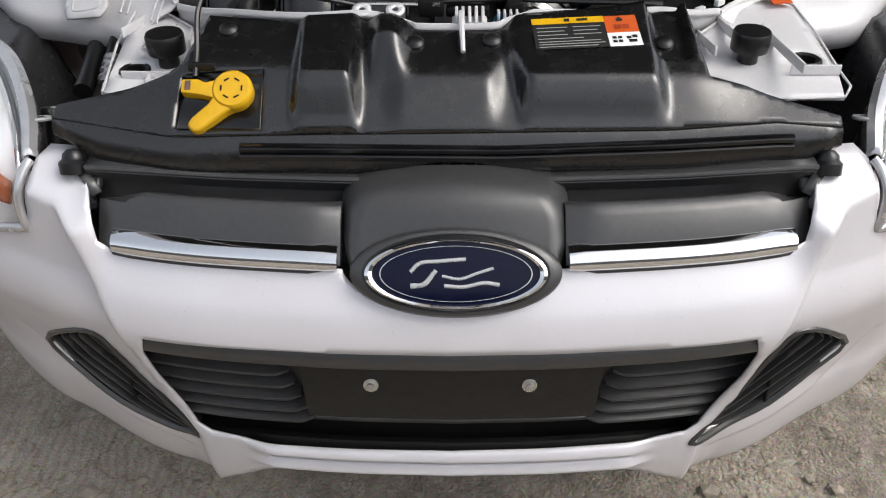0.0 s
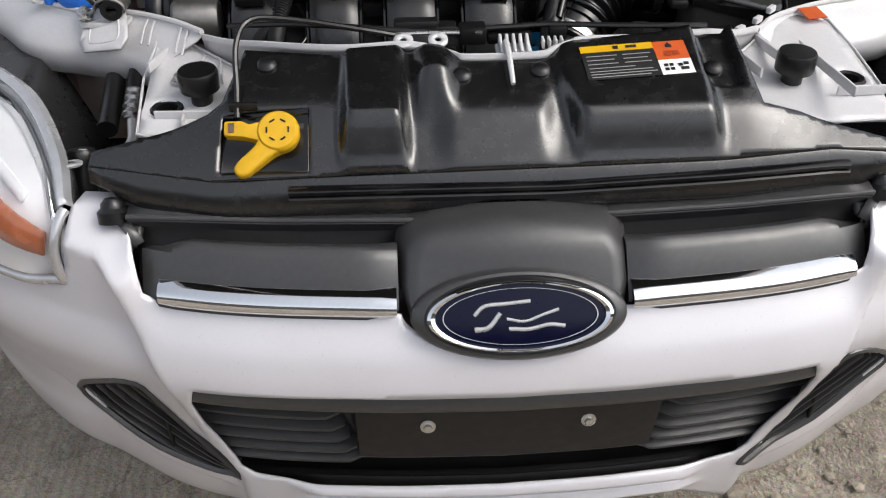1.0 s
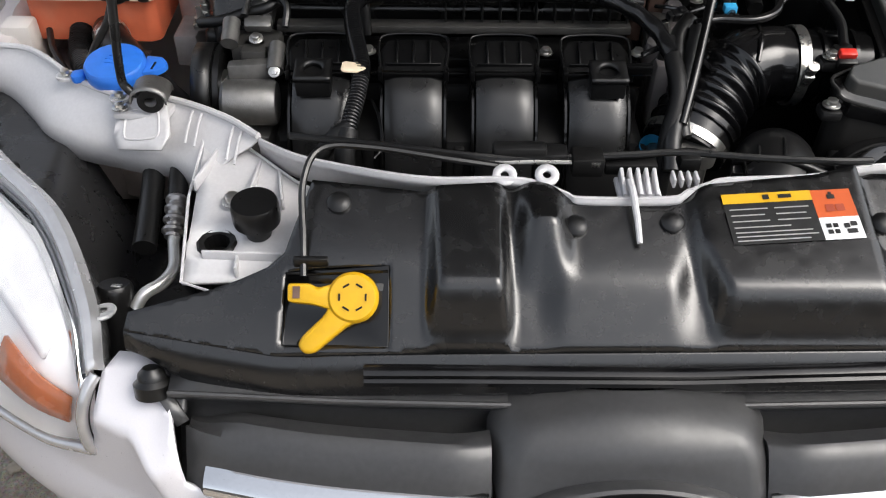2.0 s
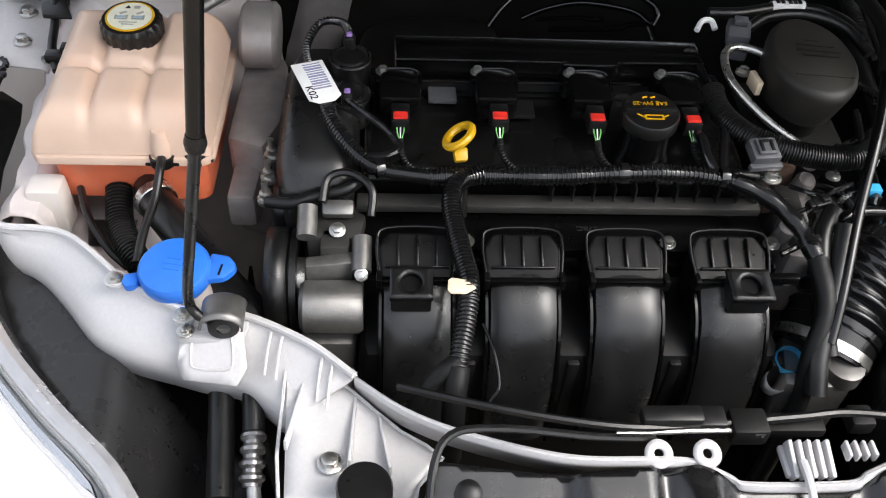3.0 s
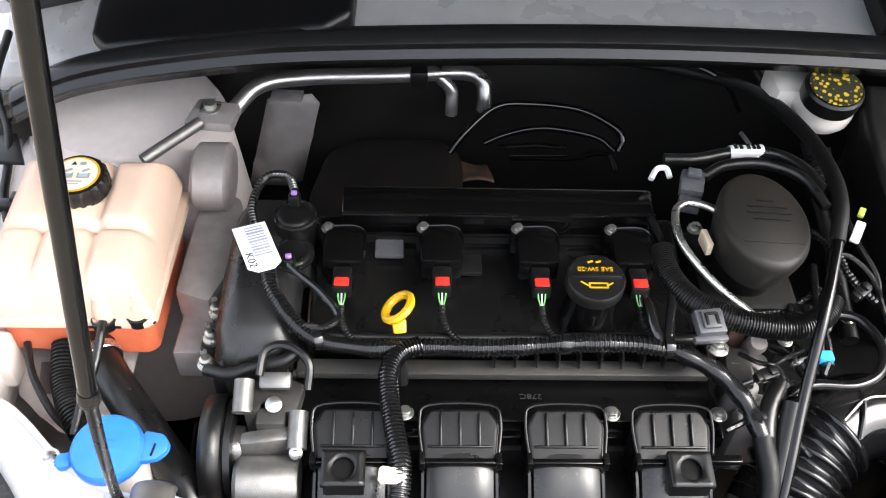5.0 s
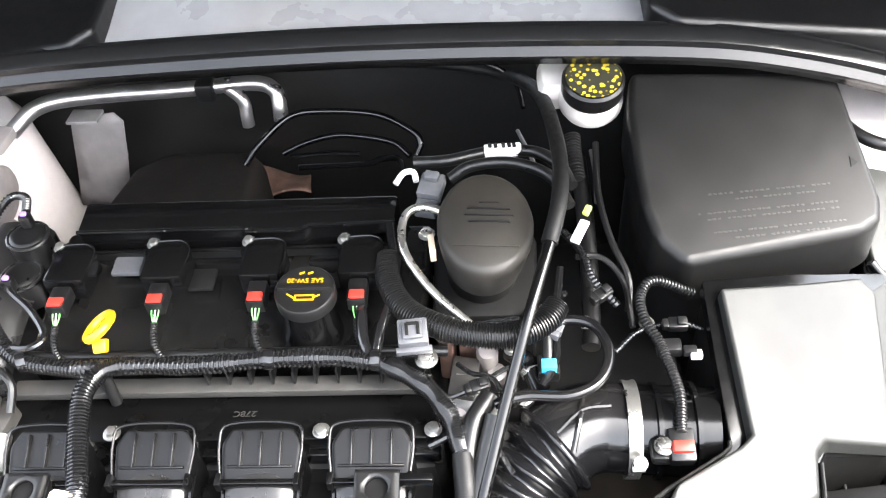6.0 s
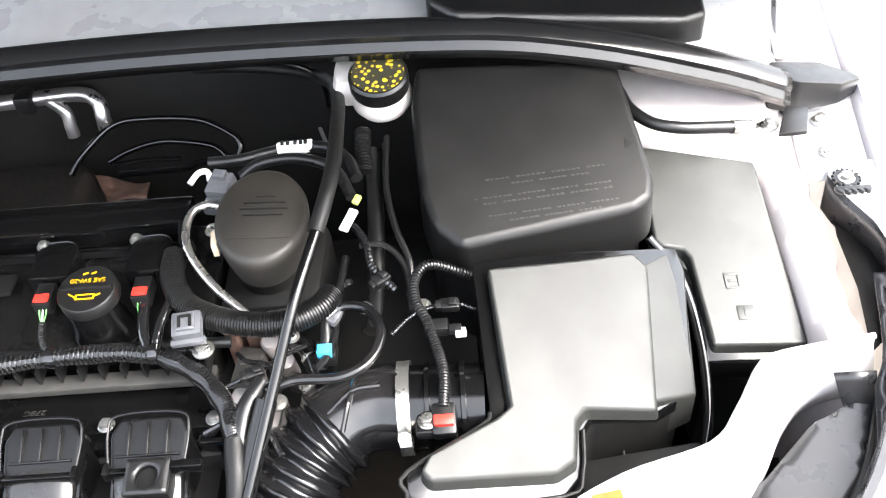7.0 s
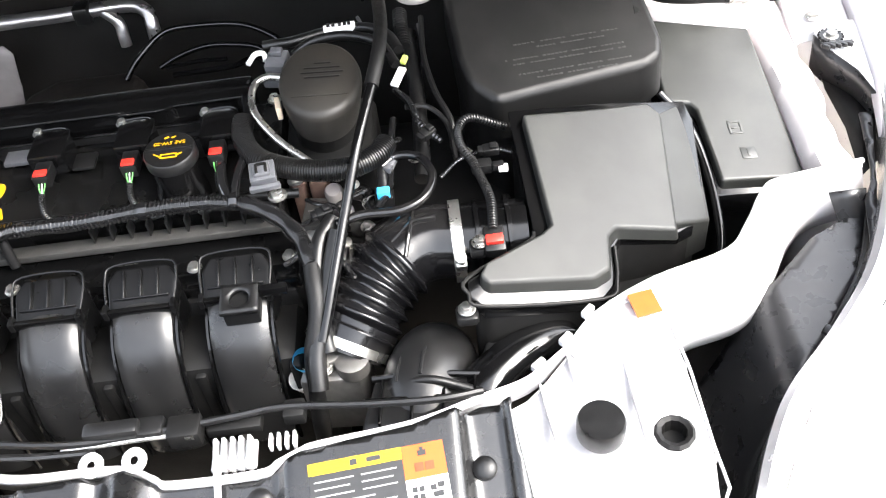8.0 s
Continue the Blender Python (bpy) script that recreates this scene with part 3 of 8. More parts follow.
def build_lower_grille():
    g = thing("lower_grille", "black plastic lower grille with an empty plate mount", "grille", (0, 0.1, 0.42))
    rows = []
    for i in range(29):
        x = -0.375 + 0.75 * i / 28
        y = smooth(abs(x), PLAN_X, PLAN_Y)
        rows.append([(x, y + 0.060, 0.62), (x, y + 0.075, 0.50), (x, y + 0.085, 0.42), (x, y + 0.085, 0.375), (x, y + 0.082, 0.352), (x, y + 0.064, 0.345)])
    part("backing", loft(rows), M_DARK, g, thick=0.003)
    # rounded upper rail
    rows = []
    for i in range(29):
        x = -0.343 + 0.684 * i / 28
        y = smooth(abs(x), PLAN_X, PLAN_Y)
        rows.append([(x, y + 0.05, 0.592), (x, y + 0.006, 0.588), (x, y - 0.007, 0.581), (x, y - 0.012, 0.570), (x, y - 0.010, 0.559), (x, y - 0.001, 0.550), (x, y + 0.05, 0.547)])
    part("upper_rail", loft(rows, cap=True), M_GRILLE, g)
    # plate mount
    pts = []
    for i in range(15):
        x = -0.166 + 0.334 * i / 14
        y = smooth(abs(x), PLAN_X, PLAN_Y)
        pts.append([(x, y + 0.03, 0.566), (x, y + 0.001, 0.563), (x, y + 0.003, 0.545), (x, y + 0.016, 0.470), (x, y + 0.020, 0.452), (x, y + 0.045, 0.447)])
    part("plate_mount", loft(pts, cap=True), M_PLATE, g, "flat black number plate mount")
    for x in (-0.088, 0.088):
        hexa = [(0.0052 * math.cos(k * math.pi / 3), 0.0052 * math.sin(k * math.pi / 3)) for k in range(6)]
        bm = merge(lathe([(0, 0), (0.0085, 0), (0.0085, 0.0015), (0.006, 0.0025), (0, 0.0025)], 16), prism(hexa, 0.002, 0.0065, 0.0008))
        bm.transform(at(x, 0.0075, 0.521, 80))
        part("plate_screw", bm, M_STEEL, g, "zinc plated screw")
    # slats either side of the mount
    for sd in (-1, 1):
        rows = []
        for i in range(9):
            x = sd * (0.160 + 0.212 * i / 8)
            y = smooth(abs(x), PLAN_X, PLAN_Y)
            rows.append([(x, y + 0.034, 0.575), (x, y + 0.045, 0.50), (x, y + 0.062, 0.435), (x, y + 0.075, 0.40)])
        part("side_panel", loft(rows), M_PLASTIC, g, thick=0.002)
        for z, inner in ((0.531, 0.192), (0.508, 0.187), (0.485, 0.182), (0.462, 0.177), (0.440, 0.171), (0.419, 0.166)):
            outer = lin(z, [0.40, 0.50, 0.555], [0.328, 0.362, 0.368])
            rows = []
            for i in range(13):
                x = sd * (inner + (outer - inner) * i / 12)
                e = 0.010 * ramp01(-i, -1.2, 0.2)
                y = smooth(abs(x), PLAN_X, PLAN_Y) + lin(z, [0.40, 0.575], [0.056, 0.030]) - 0.016 + e
                rows.append([(x, y + 0.024, z + 0.014), (x, y + 0.004, z + 0.004), (x, y + 0.0008, z + 0.0022), (x, y, z), (x, y + 0.0012, z - 0.0022), (x, y + 0.006, z - 0.004), (x, y + 0.026, z - 0.006)])
            part("slat", loft(rows, cap=True), M_GRILLE, g)
    # lower channel
    rows = []
    for i in range(25):
        x = -0.325 + 0.65 * i / 24
        y = smooth(abs(x), PLAN_X, PLAN_Y)
        rows.append([(x, y + 0.075, 0.424), (x, y + 0.055, 0.422), (x, y + 0.050, 0.417), (x, y + 0.052, 0.411), (x, y + 0.070, 0.408)])
    part("lower_rail", loft(rows, cap=True), M_GRILLE, g)


build_lower_grille()


def build_vent(poly, s):
    v = thing("bumper_vent", "black slatted corner vent in the silver bumper", "vent", (s * 0.39, 0.1, 0.39), "corner vents of the bumper")
    part("backing", sheet(poly, [], 0.02, lambda x, z: skin(x, z, 0.030)), M_DARK, v, thick=0.003)
    low = curve([(x, z, 0) for x, z in (poly[0], poly[9], poly[8], poly[7], poly[6])], 6)
    inn = curve([(x, z, 0) for x, z in (poly[2], poly[3], poly[4], poly[5])], 8)
    for k in range(5):
        t = (k + 0.5) / 5.2
        rows = []
        for i in range(25):
            u = i / 24
            p = low[i].lerp(inn[i], t)
            q = low[i].lerp(inn[i], min(1, t + 0.04))
            o = low[i].lerp(inn[i], t - 0.028)
            y = skin_y(p.x, p.y)
            rows.append([(q.x, y + 0.024, q.y), (q.x, y + 0.009, q.y), (p.x, y + 0.002, p.y), (p.x, y + 0.0018, p.y - 0.0022), (o.x, y + 0.008, o.y), (o.x, y + 0.024, o.y)])
        part("slat", loft(rows, cap=True), M_GRILLE, v)
    rim = [skin(x, z, 0.0012) for x, z in poly]
    part("rim", tube([p[:] for p in rim], 0.0046, 6, 3, closed=True), M_GRILLE, v)


build_vent(VENT_L, -1)
build_vent(VENT_R, 1)


# ---- radiator cover ----
LIP_X, LIP_Y = [-0.424, -0.295, -0.15, 0, 0.23, 0.346, 0.414], [0.142, 0.127, 0.129, 0.130, 0.132, 0.138, 0.134]


def cover_z(x, y):
    """Height of the cover: a gently sloping rear deck that breaks into a steep front face."""
    brk = 0.173
    brk += (0.185 - brk) * (1 - ramp01(x, -0.170, -0.158))
    # the face reaches further back either side of the latch well
    brk += 0.037 * ramp01(abs(x + 0.006), 0.044, 0.070) * ramp01(-x, -0.082, -0.070) * ramp01(x, -0.107, -0.095)
    yf = lin(x, LIP_X, LIP_Y)
    zf = 0.641 + yf
    deck = 0.813 + 0.36 * (y - 0.172)
    face = zf + (0.813 + 0.36 * (brk - 0.172) - zf) * (y - yf) / (brk - yf)
    k = 420.0
    z = -math.log(math.exp(-k * (deck - 0.8)) + math.exp(-k * (face - 0.8))) / k + 0.8
    # the outer wings slope gently back from the lip
    m = ramp01(abs(x), 0.255, 0.36)
    z += (zf + 0.55 * (y - yf) - z) * m
    # tongue beside the latch well
    w = ramp01(-abs(x + 0.068), -0.030, -0.006)
    z += w * max(0, min(0.641 + y, 0.852) - deck) * ramp01(y, 0.168, 0.178)
    # box-shaped nose and rounded barrel standing out of the face
    top = 0.829 + 0.24 * (y - 0.157)
    front = 0.772 + 2.7 * (y - 0.133)
    q = -math.log(math.exp(-300 * (top - 0.8)) + math.exp(-300 * (front - 0.8))) / 300 + 0.8
    z += max(0, q - z) * ramp01(x, -0.172, -0.157) * ramp01(-x, 0.094, 0.109)
    top = 0.828 + 0.28 * (y - 0.172)
    front = 0.777 + 2.8 * (y - 0.1365)
    q = -math.log(math.exp(-150 * (top - 0.8)) + math.exp(-150 * (front - 0.8))) / 150 + 0.8
    xl = lin(y, [0.15, 0.20], [0.072, 0.058])
    z += max(0, q - z) * ramp01(x, xl, xl + 0.016) * ramp01(-x, -0.234, -0.214)
    # recess round the outer push pin
    z -= 0.011 * ramp01(x, 0.220, 0.226) * ramp01(-x, -0.264, -0.258) * ramp01(y, 0.200, 0.206)
    return z


TRAY = [(-0.290, 0.184), (-0.201, 0.187), (-0.201, 0.133), (-0.292, 0.134)]


def build_cover():
    c = thing("radiator_cover", "black moulded plastic cover over the radiator", "engine cover", (0, 0.15, 0.78))
    outline = [(-0.422, 0.156)] + list(zip(LIP_X, LIP_Y)) + [(0.414, 0.146), (0.317, 0.174), (0.278, 0.178), (0.266, 0.285), (0.240, 0.285), (0.180, 0.268), (0.082, 0.257), (0.045, 0.242), (-0.032, 0.243), (-0.070, 0.259), (-0.101, 0.257), (-0.156, 0.253), (-0.272, 0.266), (-0.292, 0.20), (-0.306, 0.19)]
    part("shield", sheet(outline, [TRAY], 0.0042, lambda x, y: Vector((x, y, cover_z(x, y)))), M_COVER, c, thick=0.003, sharp=85)
    # lever tray
    lo = [(x * 0.985 - 0.0035, 0.004 + y * 0.975) for x, y in TRAY]
    rows = [[(x, y, cover_z(x, y)) for x, y in TRAY + TRAY[:1]], [(x, y, 0.672 + 0.735 * y) for x, y in lo + lo[:1]]]
    bm = loft(rows)
    bm.faces.new([v for v in bm.verts][5:9])
    part("lever_tray", bm, M_GLOSSP, c, thick=0.002)
    # upright front apron with its two sealing strips
    rows = []
    for k in range(49):
        x = -0.424 + 0.838 * k / 48
        y0 = lin(x, LIP_X, LIP_Y)
        z0 = cover_z(x, y0)
        # the apron rises towards its ends
        f = 1 - 0.55 * ramp01(abs(x), 0.365, 0.424)
        rows.append([(x, y0 + 0.0012, z0 - 0.0005), (x, y0 - 0.0015, z0 - 0.002), (x, y0 - 0.008 * f, z0 - 0.014 * f), (x, y0 - 0.015 * f, z0 - 0.034 * f), (x, y0 - 0.014 * f, z0 - 0.038 * f), (x, y0 + 0.01, z0 - 0.07 * f)])
    part("apron", loft(rows), M_COVER, c, thick=0.002, sharp=50)
    rows = []
    for x in np.linspace(-0.222, 0.362, 40):
        y0, z0 = lin(x, LIP_X, LIP_Y) - 0.010, lin(x, [-0.222, 0.056, 0.362], [0.756, 0.752, 0.762])
        rows.append([(x, y0 + 0.008, z0 + 0.006), (x, y0 - 0.001, z0 + 0.0075), (x, y0 - 0.006, z0 + 0.005), (x, y0 - 0.0055, z0 + 0.001), (x, y0 - 0.003, z0 - 0.0005), (x, y0 - 0.0075, z0 - 0.003), (x, y0 - 0.0075, z0 - 0.008), (x, y0 + 0.003, z0 - 0.010)])
    part("seal_strip", loft(rows, cap=True), M_GLOSSR, c, "black rubber sealing strip")
    # push pins
    for x, y in ((-0.247, 0.243), (-0.039, 0.222), (0.046, 0.226), (0.238, 0.235)):
        part("push_pin", lathe([(0.0105, 0), (0.0105, 0.003), (0.008, 0.0055), (0.004, 0.0065), (0, 0.0068)], 20, at(x, y, cover_z(x, y), 20)), M_PLASTIC, c)
    return c


build_cover()


M_DEEPORANGE = mat("deep_orange_print", (0.30, 0.035, 0.006), 0.5)


def build_label():
    """Warning label lying on the cover: yellow head, black text field, orange and white panels."""
    l = thing("warning_label", "black and yellow warning label with orange panel", "label", (0.15, 0.21, 0.85))
    o, ux = Vector((0.089, 0.244, 0.0)), Vector((0.997, 0.07, 0))
    uy = Vector((0.07, -0.997, 0))

    def quad(u0, u1, v0, v1, lift):
        def place(u, v):
            p = o + ux * u + uy * v
            return Vector((p.x, p.y, cover_z(p.x, p.y) + lift))
        return sheet([(u0, v0), (u1, v0), (u1, v1), (u0, v1)], [], 0.006, place)

    part("text_field", quad(0.0, 0.080, 0.0, 0.050, 0.0012), M_LABELDK, l, "black label field")
    part("yellow_band", quad(0.0, 0.080, 0.0, 0.010, 0.0018), M_YELLOW, l, "yellow heading band")
    part("orange_panel", quad(0.0802, 0.116, 0.0, 0.028, 0.0012), M_ORANGE, l, "orange panel")
    part("white_panel", quad(0.0802, 0.116, 0.028, 0.050, 0.0012), M_WHITE, l, "white panel")
    for k, (v, w) in enumerate(((0.016, 0.034), (0.022, 0.030), (0.028, 0.033), (0.034, 0.050), (0.039, 0.068), (0.043, 0.072), (0.047, 0.064))):
        part("text_bar", quad(0.004, 0.004 + w, v - 0.0006, v + 0.0006, 0.0018), M_INKGREY, l)
        if k < 3:
            part("text_bar", quad(0.044, 0.044 + w * 0.9, v - 0.0006, v + 0.0006, 0.0018), M_INKGREY, l)
    part("triangle_mark", quad(0.036, 0.042, 0.0025, 0.0075, 0.0024), M_LABELDK, l)
    part("text_bar", quad(0.050, 0.062, 0.003, 0.007, 0.0024), M_LABELDK, l)
    part("triangle_mark", quad(0.0935, 0.1005, 0.0055, 0.010, 0.0018), M_LABELDK, l)
    part("triangle_mark", quad(0.0955, 0.0985, 0.003, 0.0055, 0.0018), M_LABELDK, l)
    for u in (0.0895, 0.0985):
        part("book_mark", quad(u, u + 0.0075, 0.0155, 0.0225, 0.0018), M_DEEPORANGE, l)
    for u, v in ((0.0845, 0.0345), (0.0905, 0.0345), (0.0845, 0.0405), (0.0905, 0.0405)):
        part("fan_mark", quad(u, u + 0.0045, v, v + 0.0042, 0.0018), M_LABELDK, l)
    for u, v, w in ((0.100, 0.035, 0.005), (0.106, 0.0335, 0.006), (0.1015, 0.0405, 0.009)):
        part("spray_mark", quad(u, u + w, v, v + 0.0045, 0.0018), M_LABELDK, l)


build_label()


def build_lever():
    """Yellow bonnet release lever lying in its tray."""
    l = thing("release_lever", "bright yellow plastic bonnet release lever", "lever", (-0.231, 0.159, 0.79))
    z = 0.806
    tilt = at(-0.231, 0.159, z, 41)
    part("hub", lathe([(0.021, -0.012), (0.022, 0.0), (0.021, 0.004), (0.019, 0.006), (0, 0.0062)], 28, tilt), M_YELLOW, l)
    for k in range(6):
        a = k * math.pi / 3
        part("hub_slot", rbox(0.006, 0.0016, 0.001, 0, tilt @ at(0.011 * math.cos(a), 0.011 * math.sin(a), 0.0064, 0, 0, math.degrees(a) + 90)), M_DARK, l)
    part("arm", prism([(-0.055, -0.004), (-0.055, 0.012), (-0.036, 0.012), (-0.03, 0.008), (0, 0.016), (0.0, -0.012), (-0.02, -0.010), (-0.034, -0.006)], -0.010, 0.004, 0.003, m=tilt), M_YELLOW, l)
    part("finger", prism([(-0.018, -0.003), (0.008, -0.018), (-0.006, -0.025), (-0.032, -0.047), (-0.041, -0.047), (-0.046, -0.039), (-0.041, -0.031), (-0.024, -0.015)], -0.011, 0.004, 0.004, 3, m=tilt), M_YELLOW, l)
    part("cable_eye", rbox(0.006, 0.010, 0.001, 0, tilt @ at(-0.047, 0.004, 0.0045)), M_RUST, l, "rusty cable end")
    part("base_plate", prism([(-0.052, -0.05), (0.022, -0.05), (0.027, -0.045), (0.027, 0.015), (-0.052, 0.015)], -0.020, -0.013, 0.003, m=tilt), M_PLASTIC, l)
    part("guide", rbox(0.03, 0.006, 0.010, 0.002, at(-0.268, 0.188, 0.820)), M_PLASTIC, l)
    pts = [(-0.274, 0.178, 0.812), (-0.275, 0.205, 0.832), (-0.276, 0.240, 0.865), (-0.262, 0.268, 0.880), (-0.22, 0.276, 0.876), (-0.15, 0.277, 0.863), (-0.10, 0.283, 0.850)]
    part("cable", tube(pts, 0.0032, 8, 6), M_RUBBER, l, "black cable sheath")


build_lever()


# ---- front support panel ----
REAR = [(-0.715, 0.541), (-0.691, 0.538), (-0.670, 0.527), (-0.640, 0.525), (-0.614, 0.519), (-0.588, 0.500), (-0.55, 0.464), (-0.515, 0.440), (-0.478, 0.424), (-0.435, 0.421), (-0.376, 0.391), (-0.336, 0.357), (-0.297, 0.322), (-0.255, 0.296), (-0.20, 0.276), (-0.156, 0.266), (-0.101, 0.263)]
REAR_R = [(0.10, 0.262), (0.18, 0.275), (0.240, 0.295), (0.288, 0.318), (0.331, 0.358), (0.368, 0.397), (0.434, 0.432), (0.515, 0.457), (0.548, 0.492), (0.580, 0.538), (0.605, 0.552), (0.70, 0.566)]
FRONT = [(-0.714, 0.534), (-0.692, 0.530), (-0.674, 0.518), (-0.655, 0.508), (-0.636, 0.494), (-0.608, 0.464), (-0.577, 0.428), (-0.540, 0.407), (-0.50, 0.394), (-0.465, 0.383), (-0.434, 0.375), (-0.39, 0.336)]


def arm(rear, front, zr, zf):
    n = 40
    a, b = curve([(x, y, 0) for x, y in rear], 8), curve([(x, y, 0) for x, y in front], 8)

    def pick(line, t):
        k = t * (len(line) - 1)
        i = min(int(k), len(line) - 2)
        return line[i].lerp(line[i + 1], k - i)

    rows = []
    for i in range(n + 1):
        p, q = pick(a, i / n), pick(b, i / n)
        d = (p - q).normalized()
        row = [(p.x + d.x * 0.003, p.y + d.y * 0.003, zr + 0.006), (p.x, p.y, zr + 0.007), (p.x - d.x * 0.003, p.y - d.y * 0.003, zr + 0.001)]
        for k in (0.15, 0.4, 0.7, 0.92):
            r = p.lerp(q, k)
            row.append((r.x, r.y, zr + (zf - zr) * k + 0.004 * math.sin(math.pi * k)))
        row += [(q.x, q.y, zf - 0.004), (q.x, q.y, zf - 0.03)]
        rows.append(row)
    return loft(rows)


def build_support():
    s = thing("front_support", "silver painted sheet metal front support panel", "car body", (0, 0.3, 0.7))
    part("side_arm", arm(REAR[:12], FRONT, 0.822, 0.790), M_PRIMER, s, thick=0.0025)
    part("side_arm", arm(REAR_R[4:], [(0.38, 0.335), (0.42, 0.365), (0.46, 0.385), (0.52, 0.402), (0.564, 0.443), (0.600, 0.497), (0.636, 0.530), (0.70, 0.545)], 0.806, 0.778), M_PRIMER, s, thick=0.0025)
    part("rolled_edge", tube([(x, y, 0.829) for x, y in REAR[:12]], 0.0034, 8, 5), M_PRIMER, s)
    part("rolled_edge", tube([(x, y, 0.813) for x, y in REAR_R[4:]], 0.0034, 8, 5), M_PRIMER, s)
    for x, y in ((-0.553, 0.459), (-0.486, 0.418)):
        part("edge_ear", lathe([(0.0, 0.0), (0.010, 0.0), (0.010, 0.003), (0, 0.003)], 18, at(x, y, 0.830)), M_PRIMER, s)
        bolt(s, x, y, 0.833, 0.005)
    # plate folded over the left arm below the stay, with a pressed border, and pressed rib pairs
    def on_arm(x, y):
        return Vector((x, y, lin(y - 0.55 * (-0.46 - x), [0.350, 0.415], [0.791, 0.829])))

    plate = [(-0.488, 0.418), (-0.436, 0.414), (-0.428, 0.372), (-0.436, 0.360), (-0.484, 0.372), (-0.490, 0.384)]
    part("stay_plate", sheet(plate, [], 0.008, lambda x, y: on_arm(x, y) + Vector((0, 0, 0.0045))), M_PRIMER, s, "folded plate below the stay", 0.003)
    ring = [(-0.474, 0.406), (-0.448, 0.404), (-0.443, 0.398), (-0.440, 0.378), (-0.446, 0.373), (-0.472, 0.378), (-0.478, 0.384), (-0.478, 0.400)]
    part("pressed_border", tube([on_arm(x, y) + Vector((0, 0, 0.005)) for x, y in ring], 0.0012, 6, 4, closed=True), M_PRIMER, s)
    for x in (-0.412, -0.402, -0.366, -0.357):
        y = lin(x, [-0.435, -0.376, -0.336], [0.421, 0.391, 0.357])
        part("pressed_rib", tube([(x + 0.002, y - 0.004, 0.825), (x, y - 0.018, 0.820), (x - 0.002, y - 0.038, 0.809)], 0.0014, 6, 3), M_PRIMER, s)
    for x, y, a in ((0.357, 0.392, 45), (0.330, 0.362, 42), (0.300, 0.336, 38), (0.247, 0.305, 20)):
        part("edge_clip", rbox(0.015, 0.007, 0.008, 0.0015, at(x, y, 0.824, 0, 0, a)), M_PRIMER, s, "small bent clip")
    # towers
    left = [(-0.396, 0.400), (-0.386, 0.196), (-0.302, 0.200), (-0.283, 0.272), (-0.262, 0.296), (-0.297, 0.320), (-0.336, 0.355), (-0.374, 0.388)]
    right = [(0.235, 0.292), (0.262, 0.270), (0.28, 0.20), (0.318, 0.192), (0.434, 0.190), (0.444, 0.25), (0.436, 0.395), (0.40, 0.411), (0.366, 0.393), (0.329, 0.354), (0.286, 0.314)]
    hole_l = [(-0.362 + 0.017 * math.cos(a), 0.243 + 0.014 * math.sin(a)) for a in np.linspace(0, 2 * math.pi, 13)[:-1]]
    hole_r = [(0.413 + 0.017 * math.cos(a), 0.268 + 0.014 * math.sin(a)) for a in np.linspace(0, 2 * math.pi, 13)[:-1]]
    part("tower", sheet(left, [hole_l], 0.012, lambda x, y: Vector((x, y, 0.786 + 0.12 * (y - 0.2)))), M_PRIMER, s, thick=0.004)
    part("tower", sheet(right, [hole_r], 0.012, lambda x, y: Vector((x, y, 0.782 + 0.12 * (y - 0.2)))), M_PRIMER, s, thick=0.004)
    for poly, zf in ((left, 0.787), (right, 0.783)):
        pts = [(x, y, zf + 0.12 * (y - 0.2)) for x, y in poly]
        part("flange", tube(pts, 0.0016, 6, 2, closed=True), M_PRIMER, s)
    # raised ribs
    for a, b in (((-0.376, 0.385), (-0.39, 0.30)), ((-0.335, 0.352), (-0.338, 0.285)), ((-0.315, 0.335), (-0.305, 0.28)), ((-0.372, 0.225), (-0.30, 0.222)), ((-0.340, 0.222), (-0.338, 0.202)), ((0.33, 0.37), (0.335, 0.29)), ((0.385, 0.41), (0.382, 0.19)), ((0.30, 0.33), (0.305, 0.26)), ((0.385, 0.235), (0.442, 0.235))):
        mid = ((a[0] + b[0]) / 2, (a[1] + b[1]) / 2)
        ang = math.degrees(math.atan2(b[1] - a[1], b[0] - a[0]))
        part("rib", rbox(math.dist(a, b), 0.003, 0.012, 0.001, at(mid[0], mid[1], 0.789 + 0.12 * (mid[1] - 0.2), 0, -7 if abs(ang) > 45 else 0, ang)), M_PRIMER, s)
    # flange along the back of the radiator cover
    mid = [(-0.101, 0.263), (-0.07, 0.263), (-0.045, 0.252), (-0.03, 0.246), (0.045, 0.246), (0.062, 0.252), (0.082, 0.259), (0.10, 0.262)]
    top = REAR[11:] + mid[1:-1] + REAR_R[:5]
    zs = [lin(x, [-0.34, -0.25, -0.1, -0.04, 0.04, 0.1, 0.25, 0.34], [0.824, 0.842, 0.852, 0.843, 0.843, 0.853, 0.842, 0.814]) for x, _ in top]
    rows = []
    for p, z in zip(curve([(x, y, z) for (x, y), z in zip(top, zs)], 5), range(999)):
        rows.append([(p.x, p.y - 0.0035, p.z - 0.006), (p.x, p.y - 0.003, p.z - 0.002), (p.x, p.y - 0.0015, p.z + 0.0015), (p.x, p.y + 0.0005, p.z + 0.0015), (p.x, p.y + 0.0015, p.z - 0.001), (p.x, p.y + 0.0025, p.z + 0.001), (p.x, p.y + 0.0045, p.z - 0.002), (p.x, p.y + 0.005, p.z - 0.03)])
    part("top_flange", loft(rows), M_PRIMER, s, "bright pressed steel flange", 0.0015)
